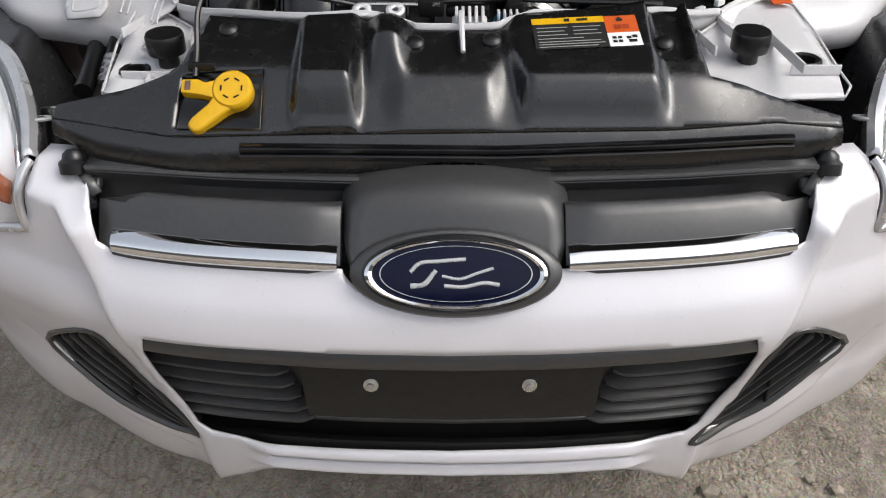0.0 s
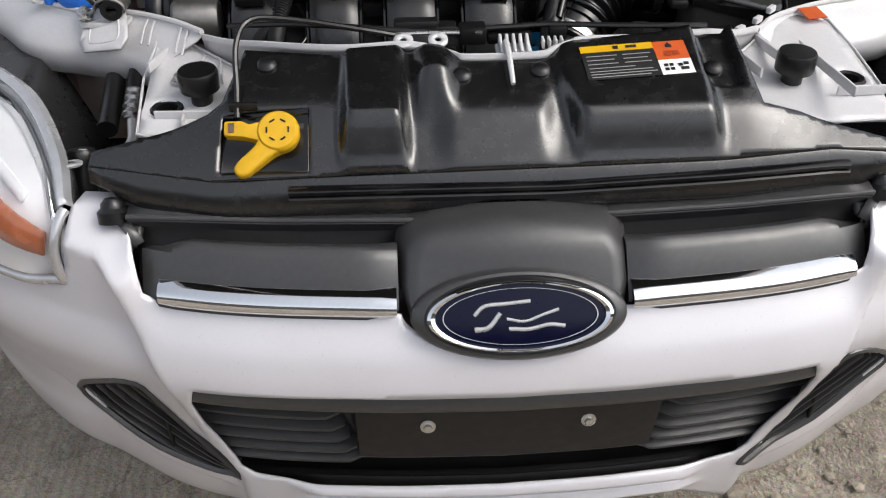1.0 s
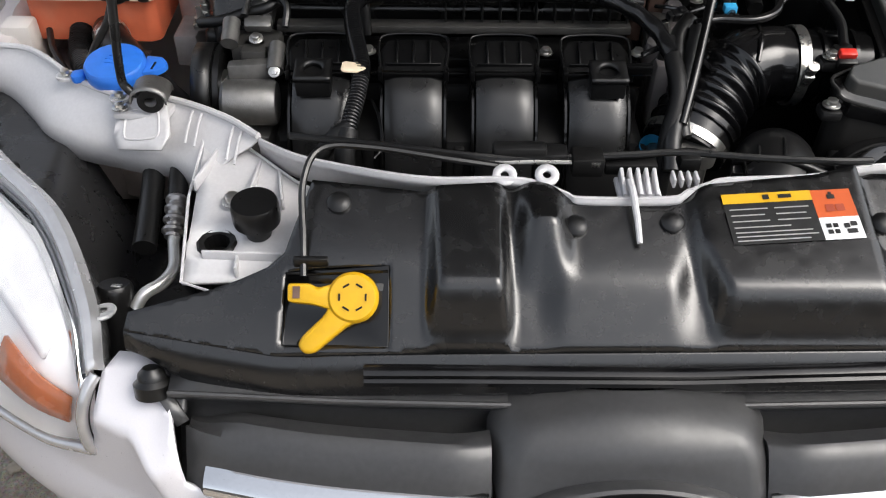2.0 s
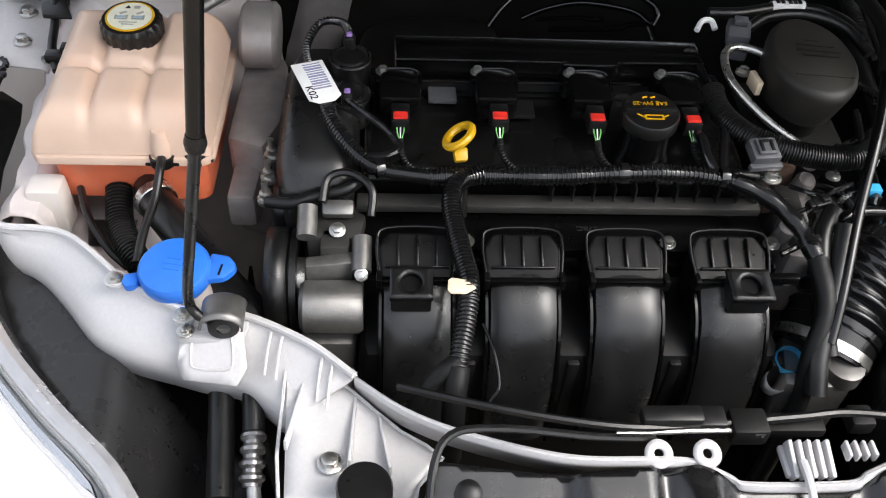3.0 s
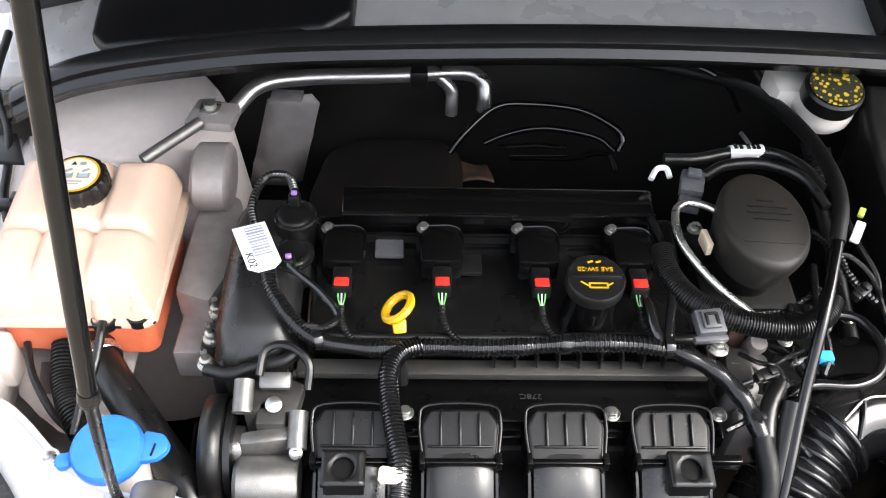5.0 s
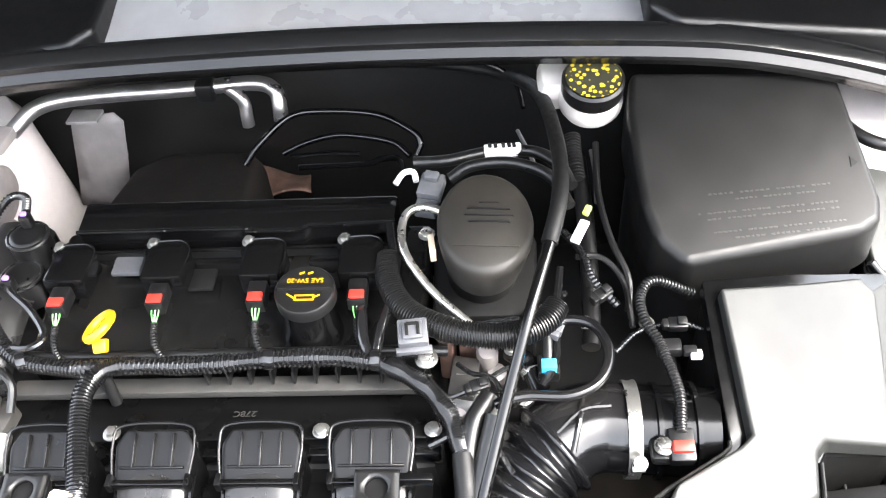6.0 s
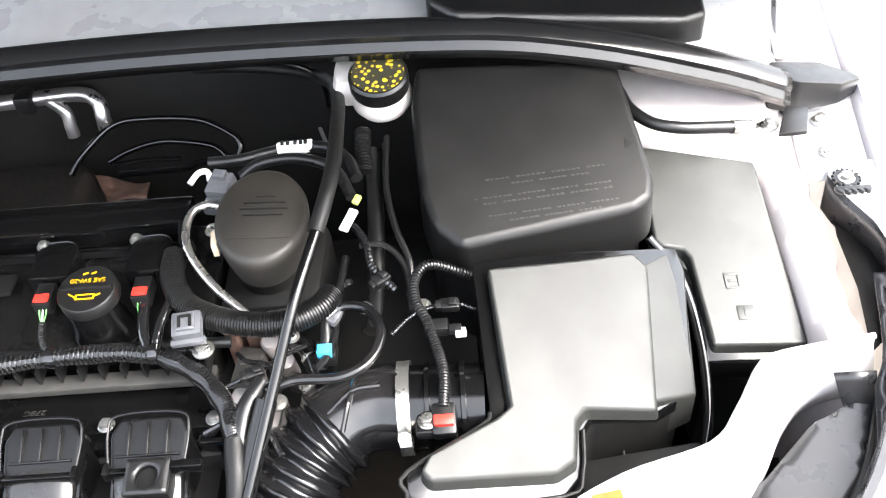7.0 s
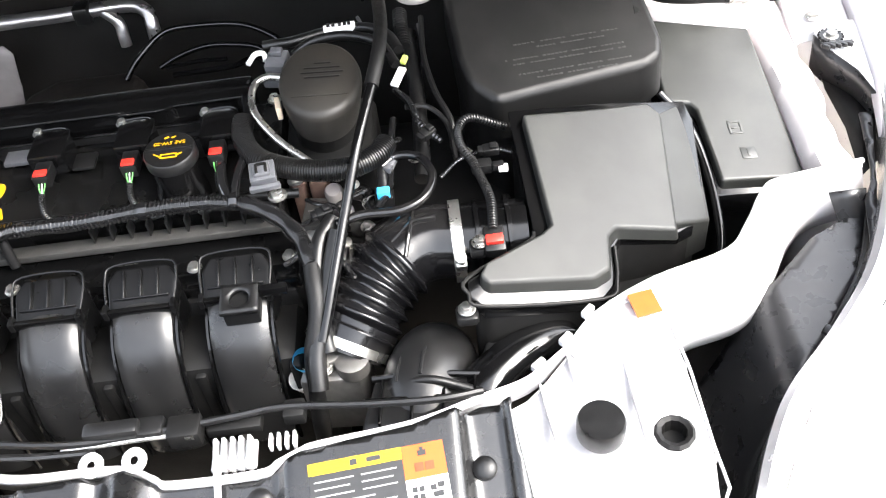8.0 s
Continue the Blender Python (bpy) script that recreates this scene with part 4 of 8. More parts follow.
    # drilled ears
    for x in (-0.100, -0.062):
        ear = [(0.011 * math.cos(a), 0.011 * math.sin(a)) for a in np.linspace(0, 2 * math.pi, 17)[:-1]]
        hole = [(0.004 * math.cos(a), 0.004 * math.sin(a)) for a in np.linspace(0, 2 * math.pi, 11)[:-1]]
        part("drilled_ear", sheet(ear, [hole], 0.006, lambda u, v: Vector((x + u, 0.268 + v, 0.853 + 0.3 * v))), M_PRIMER, s, thick=0.003)
    # finned latch bracket with its hook
    for k in range(5):
        part("latch_fin", rbox(0.0035, 0.030, 0.012, 0.001, at(0.007 + 0.0075 * k, 0.268, 0.842, 15)), M_PRIMER, s)
    part("latch_plate", rbox(0.040, 0.028, 0.006, 0.002, at(0.022, 0.270, 0.836)), M_PRIMER, s)
    for k in range(4):
        part("latch_fin", rbox(0.003, 0.014, 0.010, 0.001, at(0.055 + 0.007 * k, 0.276, 0.842)), M_PRIMER, s)
    part("latch_hook", tube([(0.012, 0.262, 0.850), (0.012, 0.245, 0.850), (0.013, 0.222, 0.842), (0.014, 0.202, 0.830)], lambda t: 0.0038 - 0.0012 * t, 8, 5), M_PRIMER, s, "slim silver hook")
    # bushings and nuts
    for x, y in ((-0.362, 0.243), (0.413, 0.268)):
        part("clip_nut", lathe([(0.019, -0.006), (0.019, 0.003), (0.0165, 0.005), (0.012, 0.003), (0.011, -0.012), (0, -0.012)], 12, at(x, y, 0.788)), M_DARK, s, "black plastic clip nut", sharp=10)
    bolt(s, -0.354, 0.291, 0.800, 0.007)
    # orange sticker on the right arm
    part("sticker", rbox(0.026, 0.028, 0.001, 0, at(0.416, 0.402, 0.8135, 6, 0, 10)), M_ORANGE, s, "small orange paper sticker")
    return s


build_support()


def build_bump_stop(x, y, z):
    t = thing("bonnet_stop", "black rubber bonnet stop standing on the steel support", "rubber stop", (x, y, z), "bonnet stops")
    part("cap", lathe([(0.0215, 0.0), (0.022, 0.004), (0.022, 0.019), (0.0205, 0.0225), (0, 0.023)], 28, at(x, y, z + 0.012)), M_RUBBER, t)
    part("stem", lathe([(0.012, -0.02), (0.012, 0.013), (0.015, 0.013)], 18, at(x, y, z)), M_RUBBER, t)


build_bump_stop(-0.325, 0.255, 0.796)
build_bump_stop(0.345, 0.268, 0.792)


# ---- headlights ----
def build_headlight(s):
    h = thing("headlight", "clear swept-back headlight with amber reflector and chrome inside", "headlight", (s * 0.6, 0.3, 0.68), "headlights")
    inner = [(-0.459, 0.132, 0.738), (-0.473, 0.187, 0.771), (-0.525, 0.280, 0.792), (-0.598, 0.351, 0.803), (-0.665, 0.430, 0.815), (-0.735, 0.57, 0.83), (-0.775, 0.70, 0.84)]
    outer = [(-0.470, 0.104, 0.668), (-0.53, 0.130, 0.656), (-0.62, 0.19, 0.66), (-0.71, 0.28, 0.682), (-0.78, 0.39, 0.71), (-0.825, 0.53, 0.76), (-0.835, 0.68, 0.815)]
    a, b = curve([(-s * x, y, z) for x, y, z in inner], 6), curve([(-s * x, y, z) for x, y, z in outer], 6)

    def skin_rows(sink):
        rows = []
        for i, (p, q) in enumerate(zip(a, b)):
            row = []
            for k in range(13):
                t = k / 12
                r = p.lerp(q, t)
                bulge = (0.012 + 0.023 * ramp01(i, 0, 7)) * math.sin(math.pi * t) ** 0.8
                n = Vector((s * 0.55, -0.6, 0.6)).normalized()
                row.append(r + n * (bulge - sink * math.sin(math.pi * min(1, max(0, t))) ** 0.5))
            rows.append(row)
        return rows

    part("lens", loft(skin_rows(0.0)), M_LENS, h, "clear plastic lens", sharp=80).visible_shadow = False
    part("reflector", loft(skin_rows(0.016)), M_HEADIN, h, "bright silvered reflector", sharp=80)
    rows = skin_rows(0.012)
    part("amber_marker", loft([r[6:10] for r in skin_rows(0.006)[2:10]]), M_AMBER, h, "amber side reflector", 0.004)
    part("light_bar", loft([r[4:6] for r in rows[6:34]]), M_HEADIN, h, "silvered trim fin", 0.004)
    part("lamp_bowl", lathe([(0.03, 0.0), (0.045, 0.02), (0.05, 0.04), (0.053, 0.041)], 28, look(rows[20][6], rows[20][6] + Vector((s * 0.3, -0.8, 0.3)))), M_CHROME, h, "chrome lamp bowl")
    # moulded rim along the inner edge, and a chrome bezel inside the lens all round
    edge, bezel = [], []
    for p, q in zip(a, b):
        d = (q - p).normalized()
        edge.append([p + Vector((-s * 0.012, 0.004, -0.03)), p + Vector((-s * 0.010, 0.004, 0.000)), p + Vector((-s * 0.004, 0, 0.006)), p + d * 0.004 + Vector((0, 0, 0.009)), p + d * 0.009 + Vector((s * 0.001, -0.002, 0.011))])
        n = Vector((s * 0.55, -0.6, 0.6)).normalized()
        bezel.append([p + d * 0.009 + n * 0.003, p + d * 0.014 + n * 0.009, p + d * 0.022 + n * 0.010, p + d * 0.027 + n * 0.005])
    part("rim", loft(edge), M_HEADRIM, h, "grey moulded rim", 0.002)
    part("bezel", loft(bezel), M_CHROME, h, "chrome bezel inside the lens", 0.002)
    tip = skin_rows(0.0)[0] + list(b[1:14])
    part("lower_rim", tube([v + Vector((-s * 0.003, 0, -0.001)) for v in tip], 0.006, 10, 2), M_HEADRIM, h, "grey moulded rim")
    p = a[5]
    part("mounting_ear", lathe([(0.0035, 0), (0.010, 0), (0.011, 0.002), (0.010, 0.004), (0.0035, 0.004)], 20, at(p.x - s * 0.010, p.y + 0.010, p.z - 0.010, -20), 1.5), M_GREYEAR, h, "translucent mounting ear")


M_HEADIN = mat("silvered_reflector", (0.95, 0.95, 0.96), 0.4, 0.0, 0.5, 0.04, 40)
M_HEADRIM = mat("grey_headlight_rim", (0.56, 0.56, 0.57), 0.22, 0.7, 0.5, 0.08, 60)
M_GREYEAR = mat("milky_ear", (0.36, 0.37, 0.38), 0.3, 0, 0.5, 0.05, 60)
build_headlight(-1)
build_headlight(1)


# ---- wings, cowl, bonnet, bay ----
EDGE_Y = [0.44, 0.57, 0.70, 0.80, 0.96, 1.12, 1.6]
EDGE_X = [0.69, 0.735, 0.768, 0.780, 0.795, 0.803, 0.82]
EDGE_Z = [0.815, 0.830, 0.845, 0.860, 0.885, 0.915, 0.99]


def build_wing(s):
    w = thing("front_wing", "silver-white painted front wing panel", "car wing", (s * 0.85, 0.9, 0.4), "front wings")
    rows = []
    for i in range(24):
        y = 0.60 + 1.8 * i / 23
        x, z = smooth(min(y, 1.6), EDGE_Y, EDGE_X), smooth(min(y, 1.6), EDGE_Y, EDGE_Z)
        arch = 0.40 if 0.75 < y < 1.5 else 0.25
        bulge = min(1, (y - 0.45) / 0.5)
        rows.append([(s * (x - 0.012), y, z - 0.02), (s * (x - 0.006), y, z - 0.001), (s * x, y, z), (s * (x + 0.03), y, z - 0.010), (s * (x + 0.035 + 0.045 * bulge), y, z - 0.06), (s * (x + 0.04 + 0.065 * bulge), y, z - 0.18), (s * (x + 0.04 + 0.07 * bulge), y, arch + 0.15), (s * (x + 0.03 + 0.065 * bulge), y, arch)])
    part("panel", loft(rows), M_PAINT, w, thick=0.002)
    # inner ledge with bolts
    rows = []
    for i in range(20):
        y = 0.775 + 0.685 * i / 19
        x, z = smooth(y, EDGE_Y, EDGE_X), smooth(y, EDGE_Y, EDGE_Z)
        rows.append([(s * (x - 0.012), y, z - 0.018), (s * (x - 0.03), y, z - 0.022), (s * (x - 0.075), y, z - 0.026), (s * (x - 0.082), y, z - 0.03), (s * (x - 0.085), y, z - 0.10)])
    part("inner_ledge", loft(rows), M_PRIMER, w, thick=0.002)
    for y in (0.812, 0.86, 1.0):
        bolt(w, s * (smooth(y, EDGE_Y, EDGE_X) - 0.052), y, smooth(y, EDGE_Y, EDGE_Z) - 0.022, 0.007)
    # black guard plate with a toothed retainer, and a dark sheet for the gap beside it
    def ledge(x, y):
        return Vector((x, y, smooth(y, EDGE_Y, EDGE_Z) - 0.011))

    if s < 0:
        plate = [(0.735, 0.762), (0.745, 0.776), (0.757, 0.776), (0.766, 0.766), (0.775, 0.765), (0.772, 0.70), (0.752, 0.63), (0.737, 0.612), (0.733, 0.738)]
        part("guard_plate", sheet([(s * x, y) for x, y in plate], [], 0.012, ledge), M_GUARD, w, "black plastic guard plate", 0.003)
    else:
        plate = [(0.714, 0.768), (0.722, 0.786), (0.776, 0.786), (0.775, 0.70), (0.760, 0.64), (0.754, 0.64), (0.744, 0.70), (0.722, 0.742)]
        part("guard_plate", sheet(plate, [], 0.010, ledge), M_PRIMER, w, "pale painted guard plate", 0.003)
        side = curve([(0.714, 0.768, 0), (0.722, 0.742, 0), (0.744, 0.70, 0), (0.754, 0.64, 0)], 6)
        part("guard_side", loft([[ledge(p.x, p.y), ledge(p.x, p.y) + Vector((0.002, 0, -0.02)), ledge(p.x, p.y) + Vector((0.004, 0, -0.05))] for p in side]), M_GUARD, w, "dark side of the guard", 0.002)
    # shade in the open gap is put in as a near-black sheet
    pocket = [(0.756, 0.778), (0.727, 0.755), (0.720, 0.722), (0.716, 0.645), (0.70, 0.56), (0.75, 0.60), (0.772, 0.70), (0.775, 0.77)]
    part("pocket", sheet([(s * x, y) for x, y in pocket], [], 0.02, lambda x, y: Vector((x, y, 0.795))), M_DARK, w, "near-black sheet for the shaded gap beside the guard", 0.002)
    zr = 0.846
    rx = 0.745 if s < 0 else 0.731
    teeth = [rbox(0.0042, 0.008, 0.005, 0.001, at(s * (rx - 0.014 + 0.0072 * k), 0.737, zr, 0, 0, 45)) for k in range(5)]
    ring = lathe([(0.0095, 0), (0.0135, 0), (0.0135, 0.004), (0.0095, 0.004)], 20, at(s * rx, 0.760, zr - 0.004))
    knobs = [rbox(0.003, 0.003, 0.005, 0.0005, at(s * rx + 0.0142 * math.cos(a), 0.760 + 0.0142 * math.sin(a), zr - 0.002, 0, 0, math.degrees(a))) for a in np.linspace(0, 5.9, 16)]
    part("retainer", merge(ring, *teeth, *knobs, rbox(0.040, 0.007, 0.006, 0.002, at(s * (rx + 0.001), 0.742, zr - 0.001))), M_PLASTIC, w, "toothed black plastic retainer")
    bolt(w, s * rx, 0.760, zr - 0.003, 0.007)


M_GUARD = mat("dusty_black_guard", (0.020, 0.020, 0.021), 0.3, 0, 0.55, 0.12, 120, 0.12, 900, (0.032, 0.031, 0.030), 0.2, 40)
build_wing(-1)
build_wing(1)


def build_arch_liner(s):
    """Black splash guard between the headlight and the bay."""
    pts = [(-0.455, 0.19), (-0.515, 0.285), (-0.59, 0.36), (-0.655, 0.44), (-0.70, 0.53), (-0.62, 0.49), (-0.565, 0.44), (-0.515, 0.415), (-0.445, 0.385), (-0.415, 0.30), (-0.42, 0.20)]

    def place(x, y):
        lean = ramp01(0.56 - abs(x), 0, 0.09)
        return Vector((x, y, 0.770 + 0.06 * (y - 0.35) - 0.13 * lean))

    g = thing("splash_guard", "black plastic splash guard behind the headlight", "splash guard", (s * 0.5, 0.3, 0.65), "splash guards")
    part("panel", sheet([(s * -x, y) for x, y in pts], [], 0.009, place), M_GUARD, g, thick=0.003)
    edge = [place(s * -x, y) + Vector((0, 0, 0.004)) for x, y in pts[:5]]
    part("edge", tube([p[:] for p in edge], 0.004, 8, 5), M_PLASTIC, g)
    strip = [(0.744, 0.648), (0.729, 0.648), (0.708, 0.561), (0.700, 0.54), (0.684, 0.515), (0.666, 0.455), (0.629, 0.404), (0.652, 0.404), (0.681, 0.472), (0.709, 0.548)]
    part("side_strip", sheet([(s * x, y) for x, y in strip], [], 0.012, lambda x, y: Vector((x, y, 0.800 + 0.06 * (y - 0.45)))), M_GUARD, g, thick=0.003)
    fin = [Vector((s * 0.690, 0.530, 0.806)), Vector((s * 0.651, 0.534, 0.802)), Vector((s * 0.666, 0.502, 0.758)), Vector((s * 0.690, 0.500, 0.762))]
    part("fin", loft([[fin[0].lerp(fin[3], k / 6), fin[1].lerp(fin[2], k / 6)] for k in range(7)]), M_GUARD, g, "upright black fin", 0.003)
    part("clip", merge(rbox(0.022, 0.012, 0.006, 0.002, at(s * 0.592, 0.355, 0.789, 0, 0, s * -45)), rbox(0.006, 0.012, 0.009, 0.001, at(s * 0.592, 0.355, 0.791, 0, 0, s * -45))), M_PLASTIC, g)
    part("bucket_wall", sheet([(0.10, 0.40), (0.55, 0.40), (0.55, 0.75), (0.10, 0.66)], [], 0.05, lambda y, z: Vector((s * (0.40 + 0.05 * ramp01(y, 0.3, 0.45)), y, z))), M_DARK, g, thick=0.003)
    front = [(s * x, skin_y(x, 0.55) + 0.014) for x in (0.40, 0.48, 0.56, 0.63, 0.69)]
    part("bucket_floor", prism(front + [(s * 0.69, 0.59), (s * 0.40, 0.59)], 0.546, 0.554, 0), M_DARK, g)


build_arch_liner(-1)
build_arch_liner(1)


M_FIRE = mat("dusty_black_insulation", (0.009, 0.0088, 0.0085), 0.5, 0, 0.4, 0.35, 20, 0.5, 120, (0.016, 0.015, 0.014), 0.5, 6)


def build_bay():
    b = thing("engine_bay", "dark sheet metal engine bay walls and floor", "car body", (0, 0.6, 0.3), kind="structure")
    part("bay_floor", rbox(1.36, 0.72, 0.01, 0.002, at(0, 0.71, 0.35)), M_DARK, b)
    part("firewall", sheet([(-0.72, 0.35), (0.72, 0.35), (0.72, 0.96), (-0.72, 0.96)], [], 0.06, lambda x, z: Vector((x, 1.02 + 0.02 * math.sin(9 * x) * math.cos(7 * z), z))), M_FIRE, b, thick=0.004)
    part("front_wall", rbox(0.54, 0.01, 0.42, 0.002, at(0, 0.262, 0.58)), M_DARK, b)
    for s in (-1, 1):
        part("side_wall", sheet([(0.42, 0.35), (1.03, 0.35), (1.03, 0.83), (0.56, 0.79), (0.42, 0.74)], [], 0.05, lambda y, z: Vector((s * (0.665 + 0.02 * ramp01(z, 0.5, 0.8)), y, z))), M_INNER, b, thick=0.003)
        # suspension tower
        rows = []
        for k in range(7):
            r = lin(k, [0, 1, 4, 5, 6], [0.17, 0.155, 0.125, 0.11, 0.03])
            z = lin(k, [0, 1, 4, 5, 6], [0.40, 0.66, 0.845, 0.868, 0.872])
            rows.append([(s * (0.595 - 0.02 * k / 6) + r * math.cos(a) * 0.95, 0.925 + r * math.sin(a) * 0.9, z) for a in np.linspace(0, 2 * math.pi, 33)[:-1]])
        part("suspension_tower", loft(rows, closed=True, cap=True), M_INNER, b, "pale painted suspension tower")
        # rail beside the tower
        rows = []
        for y in np.linspace(0.56, 1.0, 56):
            z = 0.806 + 0.08 * (y - 0.55)
            w = 0.694 + 0.055 * (min(y, 0.85) - 0.6) + 0.003 * math.sin(47 * y) + 0.002 * math.sin(121 * y + 1)
            dent = 0.0025 * math.sin(38 * y + 2) + 0.0015 * math.sin(93 * y)
            rows.append([(s * (0.640 + 0.012 * math.sin(y * 12)), y, 0.74), (s * 0.650, y, z - 0.014), (s * 0.658, y, z - 0.001), (s * 0.668, y, z + 0.004 + dent), (s * (w - 0.014), y, z + 0.003 - dent), (s * (w - 0.003), y, z - 0.002), (s * w, y, z - 0.010), (s * (w + 0.001), y, z - 0.045)])
        part("side_rail", loft(rows), M_INNER, b, "crumpled pale rail", 0.002)
    hole = [(-0.645, 0.645), (-0.590, 0.645), (-0.588, 0.602), (-0.636, 0.602)]
    part("inner_ledge", sheet([(-0.69, 0.70), (-0.54, 0.70), (-0.54, 0.545), (-0.60, 0.555), (-0.655, 0.60)], [hole], 0.012, lambda x, y: Vector((x, y, 0.722 - 0.012 * math.exp(-((y - 0.58) / 0.008) ** 2)))), M_INNER, b, "pale painted ledge with a square hole", 0.003)
    return b


build_bay()


def build_cowl():
    c = thing("windscreen_cowl", "grey plastic windscreen cowl with black covers", "cowl", (0, 1.0, 0.95))
    pts = [(-0.69, 0.865, 0.910), (-0.60, 0.865, 0.955), (-0.45, 0.858, 0.990), (-0.30, 0.852, 1.008), (0, 0.850, 1.018), (0.30, 0.852, 1.008), (0.45, 0.858, 0.981), (0.60, 0.865, 0.931), (0.69, 0.868, 0.893)]
    line = curve(pts, 8)
    prof = [(-0.012, -0.020), (-0.016, -0.008), (-0.010, 0.000), (-0.012, 0.008), (-0.004, 0.016), (0.006, 0.016), (0.010, 0.010), (0.016, 0.013), (0.024, 0.006), (0.024, -0.012)]
    part("rubber_seal", loft([[(p.x, p.y + u, p.z + v) for u, v in prof] for p in line]), M_SEAL, c, "ribbed black rubber bonnet seal", 0.002, sharp=50)
    part("seal_flange", loft([[(p.x, p.y - 0.010, p.z - 0.018), (p.x, p.y - 0.002, p.z - 0.024), (p.x, p.y + 0.10, p.z - 0.028), (p.x, p.y + 0.17, p.z - 0.04)] for p in line[8:-8]]), M_DARK, c, thick=0.002)
    # grey panel sweeping up to the glass
    rows = []
    for p in line:
        rise = 0.10 - 0.10 * min(1, abs(p.x) / 0.75) ** 2
        rows.append([(p.x, p.y + 0.018, p.z - 0.006), (p.x, p.y + 0.06, p.z + 0.002), (p.x * 1.02, p.y + 0.13, p.z + 0.02), (p.x * 1.05, p.y + 0.21, p.z + 0.05 + 0.02 * rise), (p.x * 1.06, p.y + 0.24, p.z + 0.058 + 0.02 * rise)])
    part("panel", loft(rows), M_COWL, c, thick=0.003)
    rows = [[(p.x * 1.06, p.y + 0.235, p.z + 0.06), (p.x * 1.06, p.y + 0.26, p.z + 0.068), (p.x * 1.05, p.y + 0.60, p.z + 0.32), (p.x * 0.98, p.y + 0.85, p.z + 0.5)] for p in line]
    part("windscreen", loft(rows), M_GLASS, c, "dark windscreen glass", 0.005)
    for x0, x1, y0 in ((-0.60, -0.297, 0.885), (0.284, 0.600, 0.875)):
        drop = 0.055 if x0 > 0 else -0.055

        def top(x, y):
            return lin(abs(x), [0.28, 0.60], [1.038, 0.962]) + 0.15 * (y - 0.88)

        ol = [(x0, y0 + 0.004), (x0 + 0.03, y0 - 0.014 if x0 > 0 else y0 - 0.002), (x1 - 0.03, y0 + (0.028 if x0 > 0 else -0.012)), (x1, y0 + (0.045 if x0 > 0 else 0.0)), (x1 + 0.005, y0 + 0.15), (x0 - 0.005, y0 + 0.15)]
        if x0 < 0:
            ol = [(x0, 0.925), (x0 + 0.02, 0.898), (x1 - 0.03, 0.862), (x1, 0.878), (x1 + 0.005, 1.03), (x0 - 0.005, 1.03)]
        flat_faces(part("cowl_cover", prism(ol, lambda x, y: top(x, y) - 0.05, top, 0.008, 3), M_PLASTIC, c, "black plastic cover"))
    # end caps and hinge plates
    for s in (-1, 1):
        part("end_cap", prism([(s * x, y) for x, y in ((0.672, 0.872), (0.70, 0.860), (0.755, 0.872), (0.785, 0.892), (0.786, 0.90), (0.74, 0.915), (0.675, 0.905))], 0.862, lambda x, y: 0.906 - 0.3 * max(0, abs(x) - 0.70), 0.006), M_PLASTIC, c, "black plastic end cap")
        part("flap", prism([(s * x, y) for x, y in ((0.704, 0.836), (0.680, 0.842), (0.658, 0.792), (0.690, 0.793))], 0.884, 0.889, 0.002), M_PLASTIC, c, "black plastic flap")
        part("hinge", prism([(s * x, y) for x, y in ((0.69, 0.93), (0.745, 0.92), (0.78, 1.20), (0.71, 1.20))], 0.89, 0.905, 0.004), M_PRIMER, c, "painted steel hinge")
        part("hinge_link", rbox(0.02, 0.22, 0.012, 0.003, at(s * 0.735, 1.06, 0.93, 14, 0, s * -14)), M_PRIMER, c)


M_SEAL = mat("dusty_rubber_seal", (0.010, 0.010, 0.0104), 0.2, 0, 0.45, 0.08, 90, 0.1, 900, (0.03, 0.029, 0.027), 0.1, 4)
M_GLASS = mat("dark_windscreen", (0.01, 0.012, 0.013), 0.08, 0, 0.5, 0.1, 20, rough_vary=0.03)
build_cowl()


def build_bonnet():
    """The raised bonnet overhead: it shades the bay."""
    rows = []
    ang = radians(47)
    for i in range(13):
        u = i / 12
        row = []
        for k in range(15):
            a = -1 + 2 * k / 14
            w = 0.74 - 0.10 * u ** 2
            d = 1.02 * u - 0.05 * abs(a) ** 2 * u
            h = 0.05 * (1 - a * a)
            y = 0.96 - d * math.cos(ang) - h * math.sin(ang) * 0.3 + 0.06
            z = 0.93 + 0.07 * (1 - abs(a) ** 2) + d * math.sin(ang) + h * 0.5
            row.append((a * w, y, z))
        rows.append(row)
    b = thing("bonnet", "raised silver-white bonnet held up by its stay", "bonnet", (0, 0.96, 0.95))
    part("skin", loft(rows), M_PAINT, b, thick=-0.004)
    inner = [[(p[0] * 0.93, p[1] + 0.004, p[2] - 0.022) for p in r] for r in rows[1:-1]]
    part("inner_frame", loft(inner), M_DARK, b, thick=0.002)


build_bonnet()


